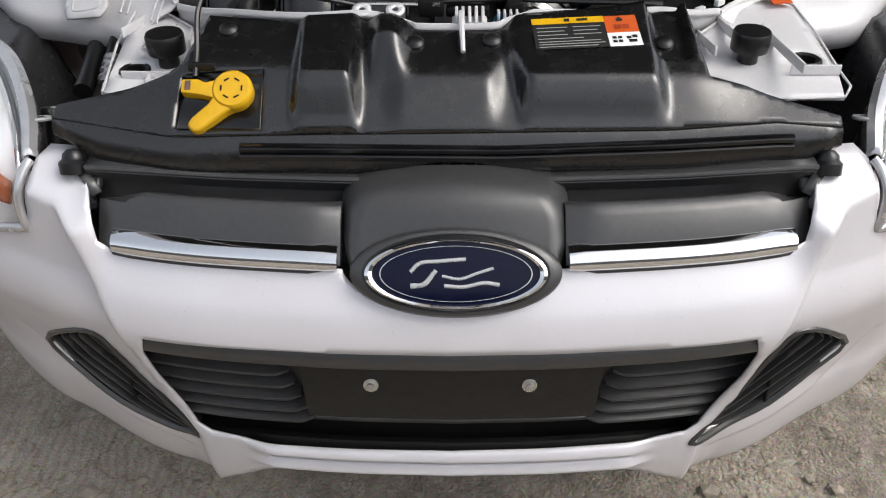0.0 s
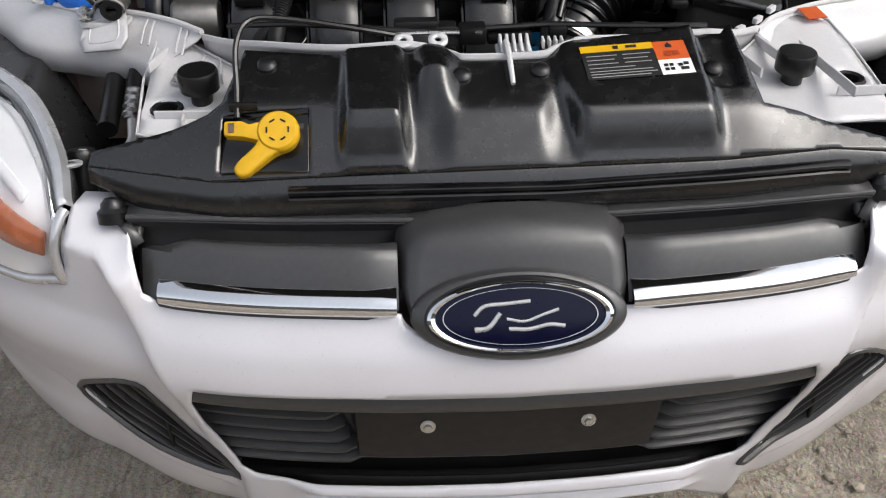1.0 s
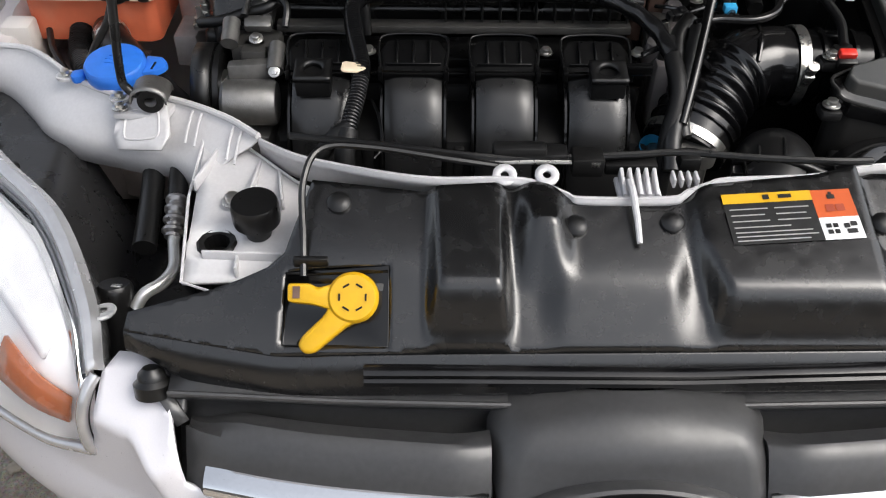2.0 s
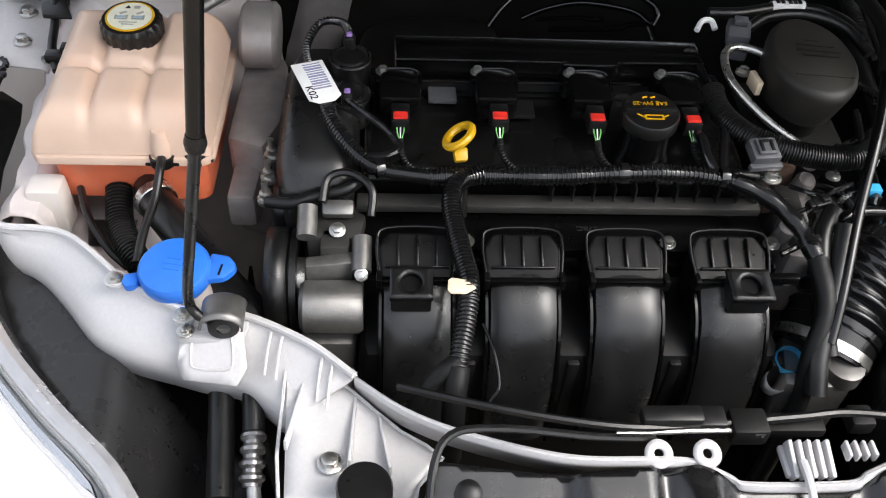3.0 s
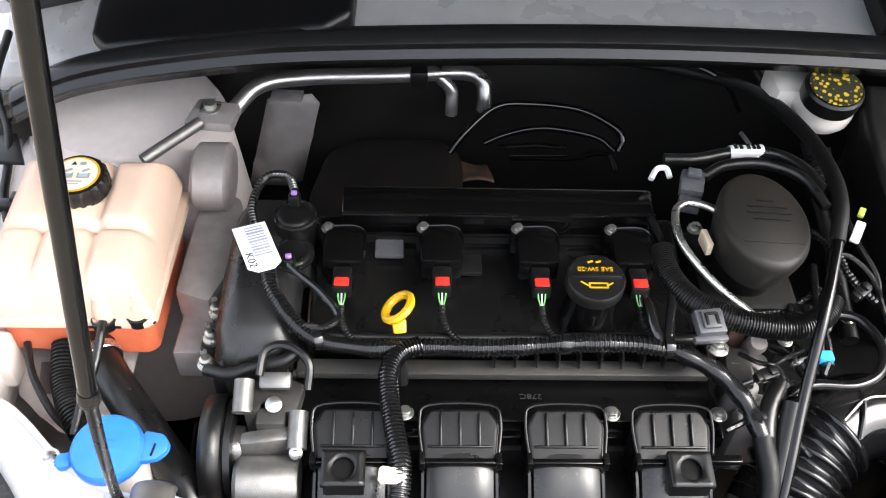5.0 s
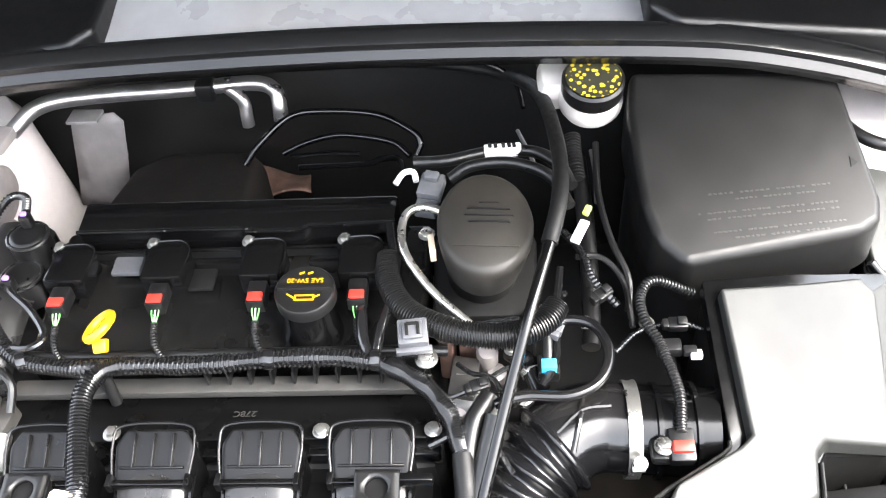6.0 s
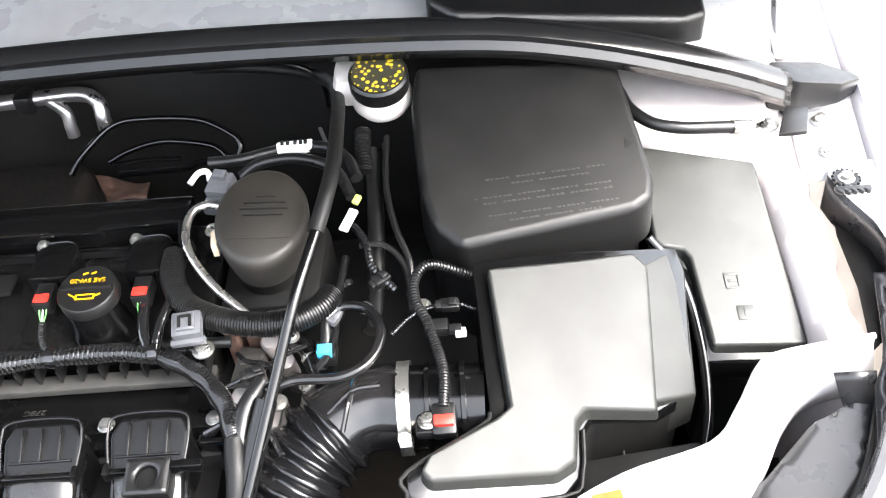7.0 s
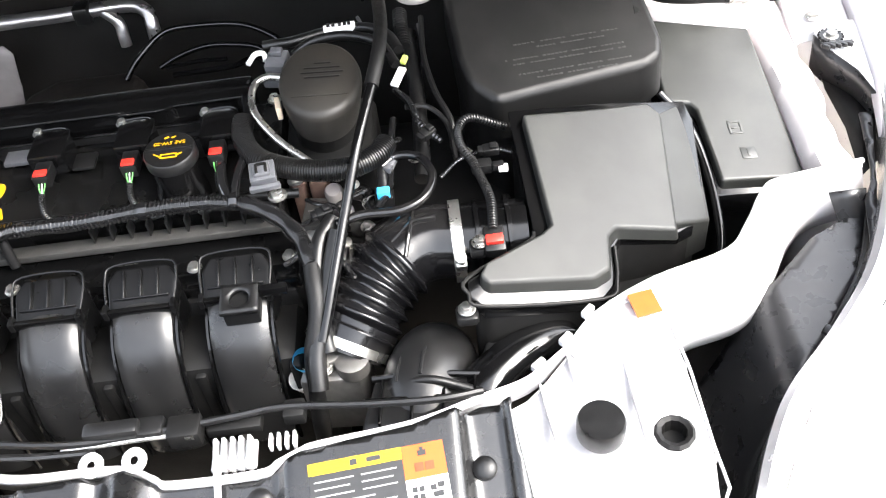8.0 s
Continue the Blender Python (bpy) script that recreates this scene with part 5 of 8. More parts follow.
# ---- engine ----
def build_engine():
    e = thing("engine", "black four cylinder petrol engine lying across the bay", "engine", (-0.13, 0.6, 0.5))
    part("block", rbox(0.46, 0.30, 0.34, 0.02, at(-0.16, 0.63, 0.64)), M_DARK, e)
    # valve cover
    flat_faces(part("valve_cover", prism([(-0.335, 0.575), (-0.335, 0.735), (0.055, 0.735), (0.055, 0.575)], 0.80, lambda x, y: 0.874 - 0.02 * ramp01(0.60 - y, 0, 0.03), 0.008, 3), M_VALVE, e, "glossy black valve cover"))
    ridge = [(-0.303, 0.700), (-0.135, 0.700), (-0.128, 0.696), (-0.070, 0.696), (-0.063, 0.701), (0.022, 0.703), (0.024, 0.742), (-0.305, 0.742)]
    part("cover_ridge", prism(ridge, 0.86, 0.909, 0.004, 2), M_GLOSSP, e)
    part("ridge_edge", tube([(-0.303, 0.699, 0.9075), (-0.135, 0.699, 0.9075), (-0.128, 0.695, 0.9075), (-0.070, 0.695, 0.9075), (-0.063, 0.700, 0.9075), (0.022, 0.702, 0.9075)], 0.0022, 8, 3), M_GLOSSP, e)
    part("ridge_edge", tube([(-0.30, 0.690, 0.887), (-0.14, 0.690, 0.887), (0.02, 0.692, 0.887)], 0.002, 8, 3), M_GLOSSP, e)
    part("ridge_lip", rbox(0.33, 0.004, 0.012, 0.001, at(-0.14, 0.6925, 0.880)), M_PLASTIC, e)
    part("front_rail", tube([(-0.335, 0.570, 0.872), (-0.25, 0.568, 0.871), (0.0, 0.571, 0.869), (0.075, 0.575, 0.862)], 0.0055, 10, 4), M_PLASTIC, e)
    for k in range(11):
        part("cover_fin", rbox(0.002, 0.018, 0.018, 0.0005, at(-0.150 + 0.0205 * k, 0.558, 0.858)), M_PLASTIC, e)
    part("grey_plate", rbox(0.030, 0.030, 0.006, 0.002, at(-0.254, 0.683, 0.876)), M_GREYCON, e, "grey plastic plate")
    part("grey_plate", rbox(0.026, 0.028, 0.005, 0.002, at(-0.172, 0.66, 0.875)), M_PLASTIC, e)
    # head front and intake flange
    part("intake_flange", prism([(-0.345, 0.500), (0.062, 0.500), (0.062, 0.548), (-0.345, 0.548)], 0.78, lambda x, y: 0.832 + 0.02 * (y - 0.5), 0.003), M_FLANGE, e)
    part("head_edge", rbox(0.40, 0.018, 0.010, 0.002, at(-0.14, 0.552, 0.842)), M_HEAD, e, "dull grey cylinder head edge")
    # timing cover on the left
    rows = []
    for y, z0, w in ((0.535, 0.72, 0.0), (0.540, 0.835, 0.028), (0.552, 0.866, 0.036), (0.575, 0.884, 0.040), (0.64, 0.893, 0.040), (0.70, 0.897, 0.038), (0.73, 0.896, 0.032), (0.735, 0.80, 0.030)):
        w = max(w, 0.03)
        rows.append([(-0.378 + a * w, y, z0 - 0.016 * abs(a) ** 4) for a in np.linspace(-1, 1, 11)])
    part("timing_cover", loft(rows), M_RUNNER, e, "rounded satin black timing cover", 0.003, sharp=60)
    part("timing_side", prism([(-0.425, 0.545), (-0.425, 0.735), (-0.33, 0.735), (-0.33, 0.545)], 0.6, 0.838, 0.012, 3), M_PLASTIC, e)
    for y in (0.558, 0.59, 0.623):
        part("stud", merge(lathe([(0.009, 0), (0.009, 0.004), (0.006, 0.005), (0.006, 0.012), (0.0035, 0.013), (0.0035, 0.024), (0, 0.025)], 12, at(-0.428, y, 0.836))), M_STEEL, e, "zinc stud with nut")
    # two sensors on the timing cover
    for y, z, dy in ((0.690, 0.902, 0.012), (0.653, 0.884, -0.021)):
        part("sensor_tower", merge(lathe([(0.021, -0.02), (0.0205, 0.010), (0.017, 0.014), (0.012, 0.015), (0, 0.013)], 22, at(-0.349, y, z))), M_RUBBER, e)
        part("sensor_rim", tube([(-0.349 + 0.0195 * math.cos(a), y + 0.0195 * math.sin(a), z + 0.011) for a in np.linspace(0, 2 * math.pi, 17)[:-1]], 0.0026, 8, 2, closed=True), M_COVER, e)
        part("sensor_plug", rbox(0.012, 0.011, 0.016, 0.003, at(-0.350, y + dy, z + 0.022)), M_RUBBER, e)
        part("plug_lock", rbox(0.006, 0.005, 0.004, 0.001, at(-0.350, y + dy, z + 0.031)), M_PURPLE, e, "small violet plug lock")
    # oil filler cap
    part("oil_neck", lathe([(0.030, -0.02), (0.028, 0.0), (0.024, 0.01), (0.023, 0.045)], 26, at(-0.055, 0.602, 0.872)), M_GLOSSP, e)
    cap = at(-0.0545, 0.606, 0.917, 4)
    part("oil_cap", merge(lathe([(0.024, -0.016), (0.0285, -0.012), (0.0285, 0.0), (0.027, 0.002), (0, 0.0025)], 36, cap), rbox(0.050, 0.003, 0.004, 0.001, cap @ at(0, 0.0, 0.003))), M_PLASTIC, e, "black oil filler cap with yellow marks")
    return e, cap


M_FLANGE = mat("oily_black_flange", (0.0022, 0.0022, 0.0023), 0.3, 0, 0.2, 0.3, 60, 0.1, 500)
M_HEAD = mat("dull_cast_head", (0.06, 0.058, 0.055), 0.5, 0.5, 0.5, 0.15, 60, 0.3, 400)
ENGINE, OILCAP = build_engine()


def words(text, size, m, material, parent, name="lettering", squeeze=1.0):
    """Raised letters in the built-in face."""
    cu = bpy.data.curves.new("letters", "FONT")
    cu.body, cu.size, cu.extrude = text, size, 0.0002
    cu.align_x, cu.align_y = "CENTER", "CENTER"
    tmp = bpy.data.objects.new("letters", cu)
    scene.collection.objects.link(tmp)
    deps = bpy.context.evaluated_depsgraph_get()
    me = bpy.data.meshes.new_from_object(tmp.evaluated_get(deps))
    bpy.data.objects.remove(tmp)
    bm = bmesh.new()
    bm.from_mesh(me)
    bpy.data.meshes.remove(me)
    for v in bm.verts:
        v.co.x *= squeeze
    bm.transform(m)
    return part(name, bm, material, parent)


def build_oil_marks():
    words("SAE 5W-20", 0.0072, OILCAP @ at(0, 0.0095, 0.0027, 0, 0, 180), M_YELLOW, ENGINE)
    for dx in (-0.004, 0.004):
        part("oil_mark", rbox(0.005, 0.0018, 0.0006, 0, OILCAP @ at(dx, 0.018, 0.0028, 0, 0, 20)), M_YELLOW, ENGINE)
    part("can_mark", merge(rbox(0.018, 0.0016, 0.0006, 0, OILCAP @ at(0.001, -0.013, 0.0028)), rbox(0.018, 0.0014, 0.0006, 0, OILCAP @ at(0.001, -0.008, 0.0028)), rbox(0.0016, 0.006, 0.0006, 0, OILCAP @ at(-0.0075, -0.0105, 0.0028)), rbox(0.0016, 0.006, 0.0006, 0, OILCAP @ at(0.0095, -0.0105, 0.0028)), rbox(0.009, 0.0014, 0.0006, 0, OILCAP @ at(-0.012, -0.0085, 0.0028, 0, 0, -35)), rbox(0.006, 0.0014, 0.0006, 0, OILCAP @ at(0.0125, -0.009, 0.0028, 0, 0, 30))), M_YELLOW, ENGINE, "yellow oil can sign")


build_oil_marks()


def build_coils():
    """Ignition coils in a row along the valve cover, each with its red clip, plug and leads."""
    t = thing("ignition_coil", "black ignition coil with red locking clip on the valve cover", "ignition coil", (0, 0, 0), "ignition coils")
    part("body", prism([(-0.021, 0.030), (0.020, 0.030), (0.021, 0.070), (0.012, 0.080), (-0.012, 0.080), (-0.021, 0.072)], -0.02, 0.006, 0.004), M_GLOSSP, t)
    part("top_edge", tube([(-0.019, 0.0785, 0.0052), (0.0, 0.0795, 0.0056), (0.012, 0.0785, 0.0056), (0.0205, 0.070, 0.0054), (0.0205, 0.045, 0.0054)], 0.0011, 6, 3), M_GLOSSP, t)
    part("ear", prism([(-0.026, 0.066), (-0.008, 0.066), (-0.008, 0.088), (-0.026, 0.088)], -0.02, 0.001, 0.003), M_GLOSSP, t)
    bolt(t, -0.018, 0.079, 0.001, 0.0048)
    part("plug", rbox(0.018, 0.028, 0.016, 0.002, at(0.0, 0.013, -0.006)), M_PLASTIC, t)
    part("red_clip", rbox(0.0145, 0.010, 0.007, 0.0015, at(0.0, 0.006, 0.001)), M_RED, t, "red locking clip")
    for dx in (-0.0035, 0.0, 0.0035):
        part("lead", tube([(dx, 0.001, -0.006), (dx * 0.9, -0.005, -0.009), (dx * 0.2, -0.013, -0.014)], 0.0008, 6, 4), M_GREEN if dx else M_WHITE, t)
    part("sheath", tube([(0.0, -0.011, -0.013), (0.001, -0.024, -0.018), (0.007, -0.038, -0.021), (0.020, -0.050, -0.022), (0.036, -0.054, -0.022)], 0.0030, 8, 5, (18, 0.0009)), M_RUBBER, t, "corrugated black sheath")
    xs = [-0.298, -0.201, -0.1045, -0.0085]
    t.location = (xs[0], 0.604, 0.901)
    for x in xs[1:]:
        copy_thing(t, at(x, 0.604, 0.903))


build_coils()


def build_dipstick():
    d = thing("dipstick", "yellow plastic oil dipstick with ring handle", "dipstick", (-0.243, 0.556, 0.84))
    ring = [(0.0135 * math.cos(a), 0.0155 * math.sin(a), 0) for a in np.linspace(0, 2 * math.pi, 21)[:-1]]
    bm = tube(ring, 0.0042, 8, 2, closed=True)
    bm.transform(at(-0.243, 0.575, 0.908, 4, -32, -22))
    part("ring", bm, M_YELLOW, d)
    part("grip", prism([(-0.006, -0.003), (0.006, -0.003), (0.007, 0.010), (-0.007, 0.010)], -0.004, 0.004, 0.002, m=at(-0.241, 0.558, 0.895, 38, 0, 8)), M_YELLOW, d)
    part("tube", tube([(-0.241, 0.553, 0.887), (-0.240, 0.545, 0.875), (-0.238, 0.538, 0.84)], 0.0055, 10, 4), M_PLASTIC, d)


build_dipstick()


def build_manifold():
    """Four curved inlet runners with ribbed tops."""
    m = thing("intake_manifold", "black plastic intake manifold with four curved runners", "intake manifold", (-0.135, 0.4, 0.6))
    cx = [-0.282, -0.185, -0.0885, 0.0095]
    for i, x in enumerate(cx):
        # curved runner
        line = [(0.505, 0.828), (0.475, 0.838), (0.448, 0.834), (0.424, 0.818), (0.405, 0.788), (0.393, 0.745), (0.390, 0.68)]
        rows = []
        for (y, z), (y2, z2) in zip(line, line[1:] + [(0.389, 0.60)]):
            d = Vector((0, y2 - y, z2 - z)).normalized()
            n = Vector((0, -d.z, d.y))
            if n.z < 0 and y > 0.394:
                n = -n
            if y <= 0.394:
                n = Vector((0, -1, 0))
            sec = []
            for a in np.linspace(-1, 1, 13):
                w = 0.030
                sec.append(Vector((x + w * a, y, z)) + n * (0.006 * (1 - abs(a) ** 4)))
            sec.append(Vector((x + 0.031, y, z)) - n * 0.03)
            sec.insert(0, Vector((x - 0.031, y, z)) - n * 0.03)
            rows.append(sec)
        part("runner", loft(rows), M_RUNNER, m, "satin black curved runner", sharp=50)
        for s in (-1, 1):
            rail = [(x + s * 0.0335, y - 0.0, z - 0.008) for y, z in line]
            part("runner_seam", tube(rail, 0.0025, 6, 4), M_GLOSSP, m)
        # ribbed cap
        cap = [(x - 0.034, 0.450), (x + 0.034, 0.450), (x + 0.037, 0.485), (x + 0.028, 0.499), (x - 0.028, 0.499), (x - 0.037, 0.485)]
        flat_faces(part("runner_cap", prism(cap, 0.80, lambda u, v: 0.836 + 0.42 * (v - 0.447), 0.005, 2), M_CAPM, m))
        part("cap_rim", tube([(cap[1][0], cap[1][1] + 0.004, 0.842), (cap[2][0], cap[2][1], 0.855), (cap[3][0], cap[3][1], 0.861), (cap[4][0], cap[4][1], 0.861), (cap[5][0], cap[5][1], 0.855), (cap[0][0], cap[0][1] + 0.004, 0.842)], 0.0014, 8, 4), M_CAPM, m)
        part("cap_ridge", rbox(0.058, 0.0022, 0.005, 0.0007, at(x, 0.465, 0.8455, 23)), M_CAPM, m)
        for k in range(3):
            part("cap_rib", rbox(0.0022, 0.030, 0.0055, 0.0007, at(x - 0.0175 + 0.0175 * k, 0.479, 0.8515, 23)), M_CAPM, m)
        part("cap_bar", rbox(0.068, 0.006, 0.010, 0.002, at(x, 0.451, 0.8405)), M_GLOSSP, m)
        for d in (-1, 1):
            part("cap_tab", rbox(0.005, 0.012, 0.012, 0.001, at(x + d * 0.0345, 0.452, 0.842)), M_CAPM, m)
        # drilled lugs on the outer runners
        if i in (0, 3):
            lug_x = x + (-0.006 if i == 0 else 0.008)
            sq = [(-0.019, -0.016), (0.019, -0.016), (0.019, 0.016), (-0.019, 0.016)]
            ho = [(0.010 * math.cos(a), 0.010 * math.sin(a)) for a in np.linspace(0, 2 * math.pi, 29)[:-1]]
            part("drilled_lug", sheet(sq, [ho], 0.004, lambda u, v: Vector((lug_x + u, 0.437 + v, 0.857 + 0.15 * v))), M_PLASTIC, m, thick=0.006, sharp=25)
            part("lug_stem", rbox(0.036, 0.028, 0.022, 0.002, at(lug_x, 0.438, 0.841)), M_PLASTIC, m)
        part("gap_post", rbox(0.012, 0.014, 0.10, 0.003, at(x + 0.049, 0.41, 0.73)), M_DARK, m)
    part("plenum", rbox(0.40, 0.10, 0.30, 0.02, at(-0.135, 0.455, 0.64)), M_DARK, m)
    part("back_plate", rbox(0.42, 0.05, 0.02, 0.004, at(-0.14, 0.515, 0.81)), M_GLOSSP, m)
    for x in (-0.235, -0.04, 0.062):
        bolt(m, x, 0.506, 0.836, 0.0055)
    part("side_lug", rbox(0.03, 0.008, 0.012, 0.002, at(0.05, 0.447, 0.852)), M_GLOSSP, m)
    words("278C", 0.010, at(-0.115, 0.527, 0.8345, 12, 0, 180), M_HEAD, m)


M_CAPM = mat("black_cap_plastic", (0.0028, 0.0028, 0.0030), 0.32, 0, 0.35, 0.2, 120, 0.1, 900, (0.010, 0.0098, 0.0095), 0.2, 30)
build_manifold()


def build_harness():
    """Main engine loom with its branches."""
    h = thing("wiring_harness", "black taped engine wiring harness with corrugated sheath", "wiring", (-0.15, 0.54, 0.87))
    main = [(-0.372, 0.640, 0.905), (-0.365, 0.605, 0.902), (-0.345, 0.575, 0.892), (-0.318, 0.555, 0.884), (-0.27, 0.548, 0.880), (-0.22, 0.549, 0.882), (-0.15, 0.548, 0.883), (-0.08, 0.552, 0.885), (-0.02, 0.552, 0.885), (0.022, 0.545, 0.883), (0.055, 0.527, 0.876), (0.078, 0.502, 0.866), (0.090, 0.47, 0.855), (0.092, 0.43, 0.835), (0.082, 0.40, 0.80), (0.078, 0.38, 0.76), (0.074, 0.37, 0.70), (0.072, 0.365, 0.62)]
    part("trunk", tube(main[:5], 0.0075, 12, 8, (46, 0.0015)), M_TAPE, h)
    part("trunk", tube(main[4:10], lambda t: 0.0082 + 0.0009 * math.sin(31 * t) * math.sin(13 * t + 1), 14, 10, (64, 0.0014)), M_TAPE, h, "trunk bound in glossy tape")
    part("trunk", tube(main[9:13], lambda t: 0.0088 + 0.0007 * math.sin(23 * t), 14, 14, (44, 0.0011)), M_TAPE, h)
    part("trunk", tube(main[12:], lambda t: 0.0094 + 0.0006 * math.sin(19 * t), 12, 8), M_CLOTH, h, "thick cloth-taped trunk")
    part("branch", tube([(-0.222, 0.550, 0.883), (-0.240, 0.541, 0.884), (-0.250, 0.522, 0.882), (-0.250, 0.500, 0.876), (-0.244, 0.466, 0.869), (-0.238, 0.438, 0.862), (-0.238, 0.418, 0.854)], 0.0085, 14, 8, (46, 0.0022)), M_TAPE, h, "corrugated branch")
    part("branch", tube([(-0.238, 0.420, 0.855), (-0.241, 0.400, 0.846), (-0.246, 0.378, 0.836), (-0.249, 0.362, 0.826)], 0.0078, 14, 8, (18, 0.0024)), M_CORR, h, "bare grey corrugated sheath")
    part("branch", tube([(-0.248, 0.366, 0.830), (-0.251, 0.350, 0.815), (-0.252, 0.336, 0.780), (-0.252, 0.332, 0.74)], 0.0105, 14, 8), M_CLOTH, h)
    part("branch", tube([(-0.246, 0.370, 0.832), (-0.262, 0.362, 0.824), (-0.280, 0.352, 0.800), (-0.290, 0.345, 0.76)], 0.0085, 12, 8), M_CLOTH, h)
    part("branch_wire", tube([(-0.226, 0.402, 0.842), (-0.218, 0.380, 0.835), (-0.214, 0.352, 0.822), (-0.222, 0.340, 0.815)], 0.0016, 8, 8), M_GLOSSP, h)
    part("branch", tube([(0.006, 0.552, 0.886), (0.0, 0.568, 0.892), (-0.002, 0.585, 0.897), (-0.004, 0.60, 0.895)], 0.0055, 10, 6), M_TAPE, h)
    part("branch", tube([(0.012, 0.548, 0.886), (0.016, 0.575, 0.896), (0.022, 0.60, 0.900), (0.024, 0.65, 0.90), (0.018, 0.70, 0.905)], 0.005, 10, 6), M_TAPE, h)
    part("branch", tube([(-0.335, 0.566, 0.890), (-0.31, 0.562, 0.895), (-0.30, 0.575, 0.896), (-0.318, 0.60, 0.900), (-0.340, 0.618, 0.905), (-0.351, 0.628, 0.908)], 0.0035, 8, 6), M_TAPE, h)
    part("branch", tube([(-0.372, 0.640, 0.905), (-0.388, 0.675, 0.908), (-0.395, 0.71, 0.912), (-0.382, 0.738, 0.922), (-0.360, 0.732, 0.928), (-0.350, 0.708, 0.930)], 0.0042, 8, 6, (40, 0.001)), M_TAPE, h)
    for x, y, z, a in ((-0.318, 0.555, 0.884, 20), (-0.085, 0.552, 0.885, 0), (0.012, 0.549, 0.885, 0)):
        part("tie", lathe([(0.0098, -0.004), (0.0102, 0), (0.0098, 0.004)], 16, at(x, y, z, 0, 90, a)), M_TAPE, h)
    # white bar code tag on the loom
    tag = at(-0.381, 0.640, 0.922, 8, 4, 25)
    part("tag", prism([(-0.0165, -0.026), (-0.008, -0.032), (0.008, -0.032), (0.0165, -0.026), (0.0165, 0.025), (-0.0165, 0.025)], -0.0006, 0.0006, 0.0003, m=tag), M_WHITE, h, "white paper tag with bar code")
    for k in range(11):
        part("code_bar", rbox(0.018, 0.0012 + 0.0006 * (k % 3), 0.0003, 0, tag @ at(0.003, 0.021 - 0.0034 * k, 0.0009)), M_CODE, h)
    words("K02", 0.011, tag @ at(-0.0105, -0.017, 0.0009, 0, 0, -90), M_LABELDK, h)
    # pale tape flag on the front branch
    part("tape_flag", prism([(-0.012, -0.005), (-0.009, -0.008), (0.004, -0.007), (0.013, 0.0), (0.004, 0.007), (-0.009, 0.008), (-0.012, 0.005)], -0.0008, 0.0008, 0.0004, m=at(-0.245, 0.424, 0.866, 8, 4, -4)), M_WOOD, h, "pale masking tape flag")
    # light blue tape near the throttle
    part("tape_flag", lathe([(0.012, -0.012), (0.0128, -0.010), (0.0128, 0.010), (0.012, 0.012)], 16, at(0.070, 0.412, 0.775, 25, -10)), M_CYAN, h, "light blue tape")
    part("tape_flag", lathe([(0.011, -0.014), (0.0118, -0.012), (0.0118, 0.012), (0.011, 0.014)], 16, at(0.062, 0.402, 0.755, 25, -10)), M_WHITE, h, "white paper wrap")


M_TAPE = mat("glossy_black_tape", (0.0065, 0.0065, 0.007), 0.14, 0, 0.9, 0.2, 200, 0.9, 150, (0.016, 0.016, 0.016), 0.2, 60)
M_CORR = mat("grey_corrugated_sheath", (0.020, 0.020, 0.021), 0.3, 0, 0.5, 0.2, 200, 0.2, 600)
M_CLOTH = mat("black_cloth_tape", (0.005, 0.005, 0.0052), 0.5, 0, 0.3, 0.3, 300, 0.4, 900)
M_CODE = mat("bar_code_ink", (0.25, 0.26, 0.40), 0.5, 0, 0.4, 0.1, 100)
build_harness()


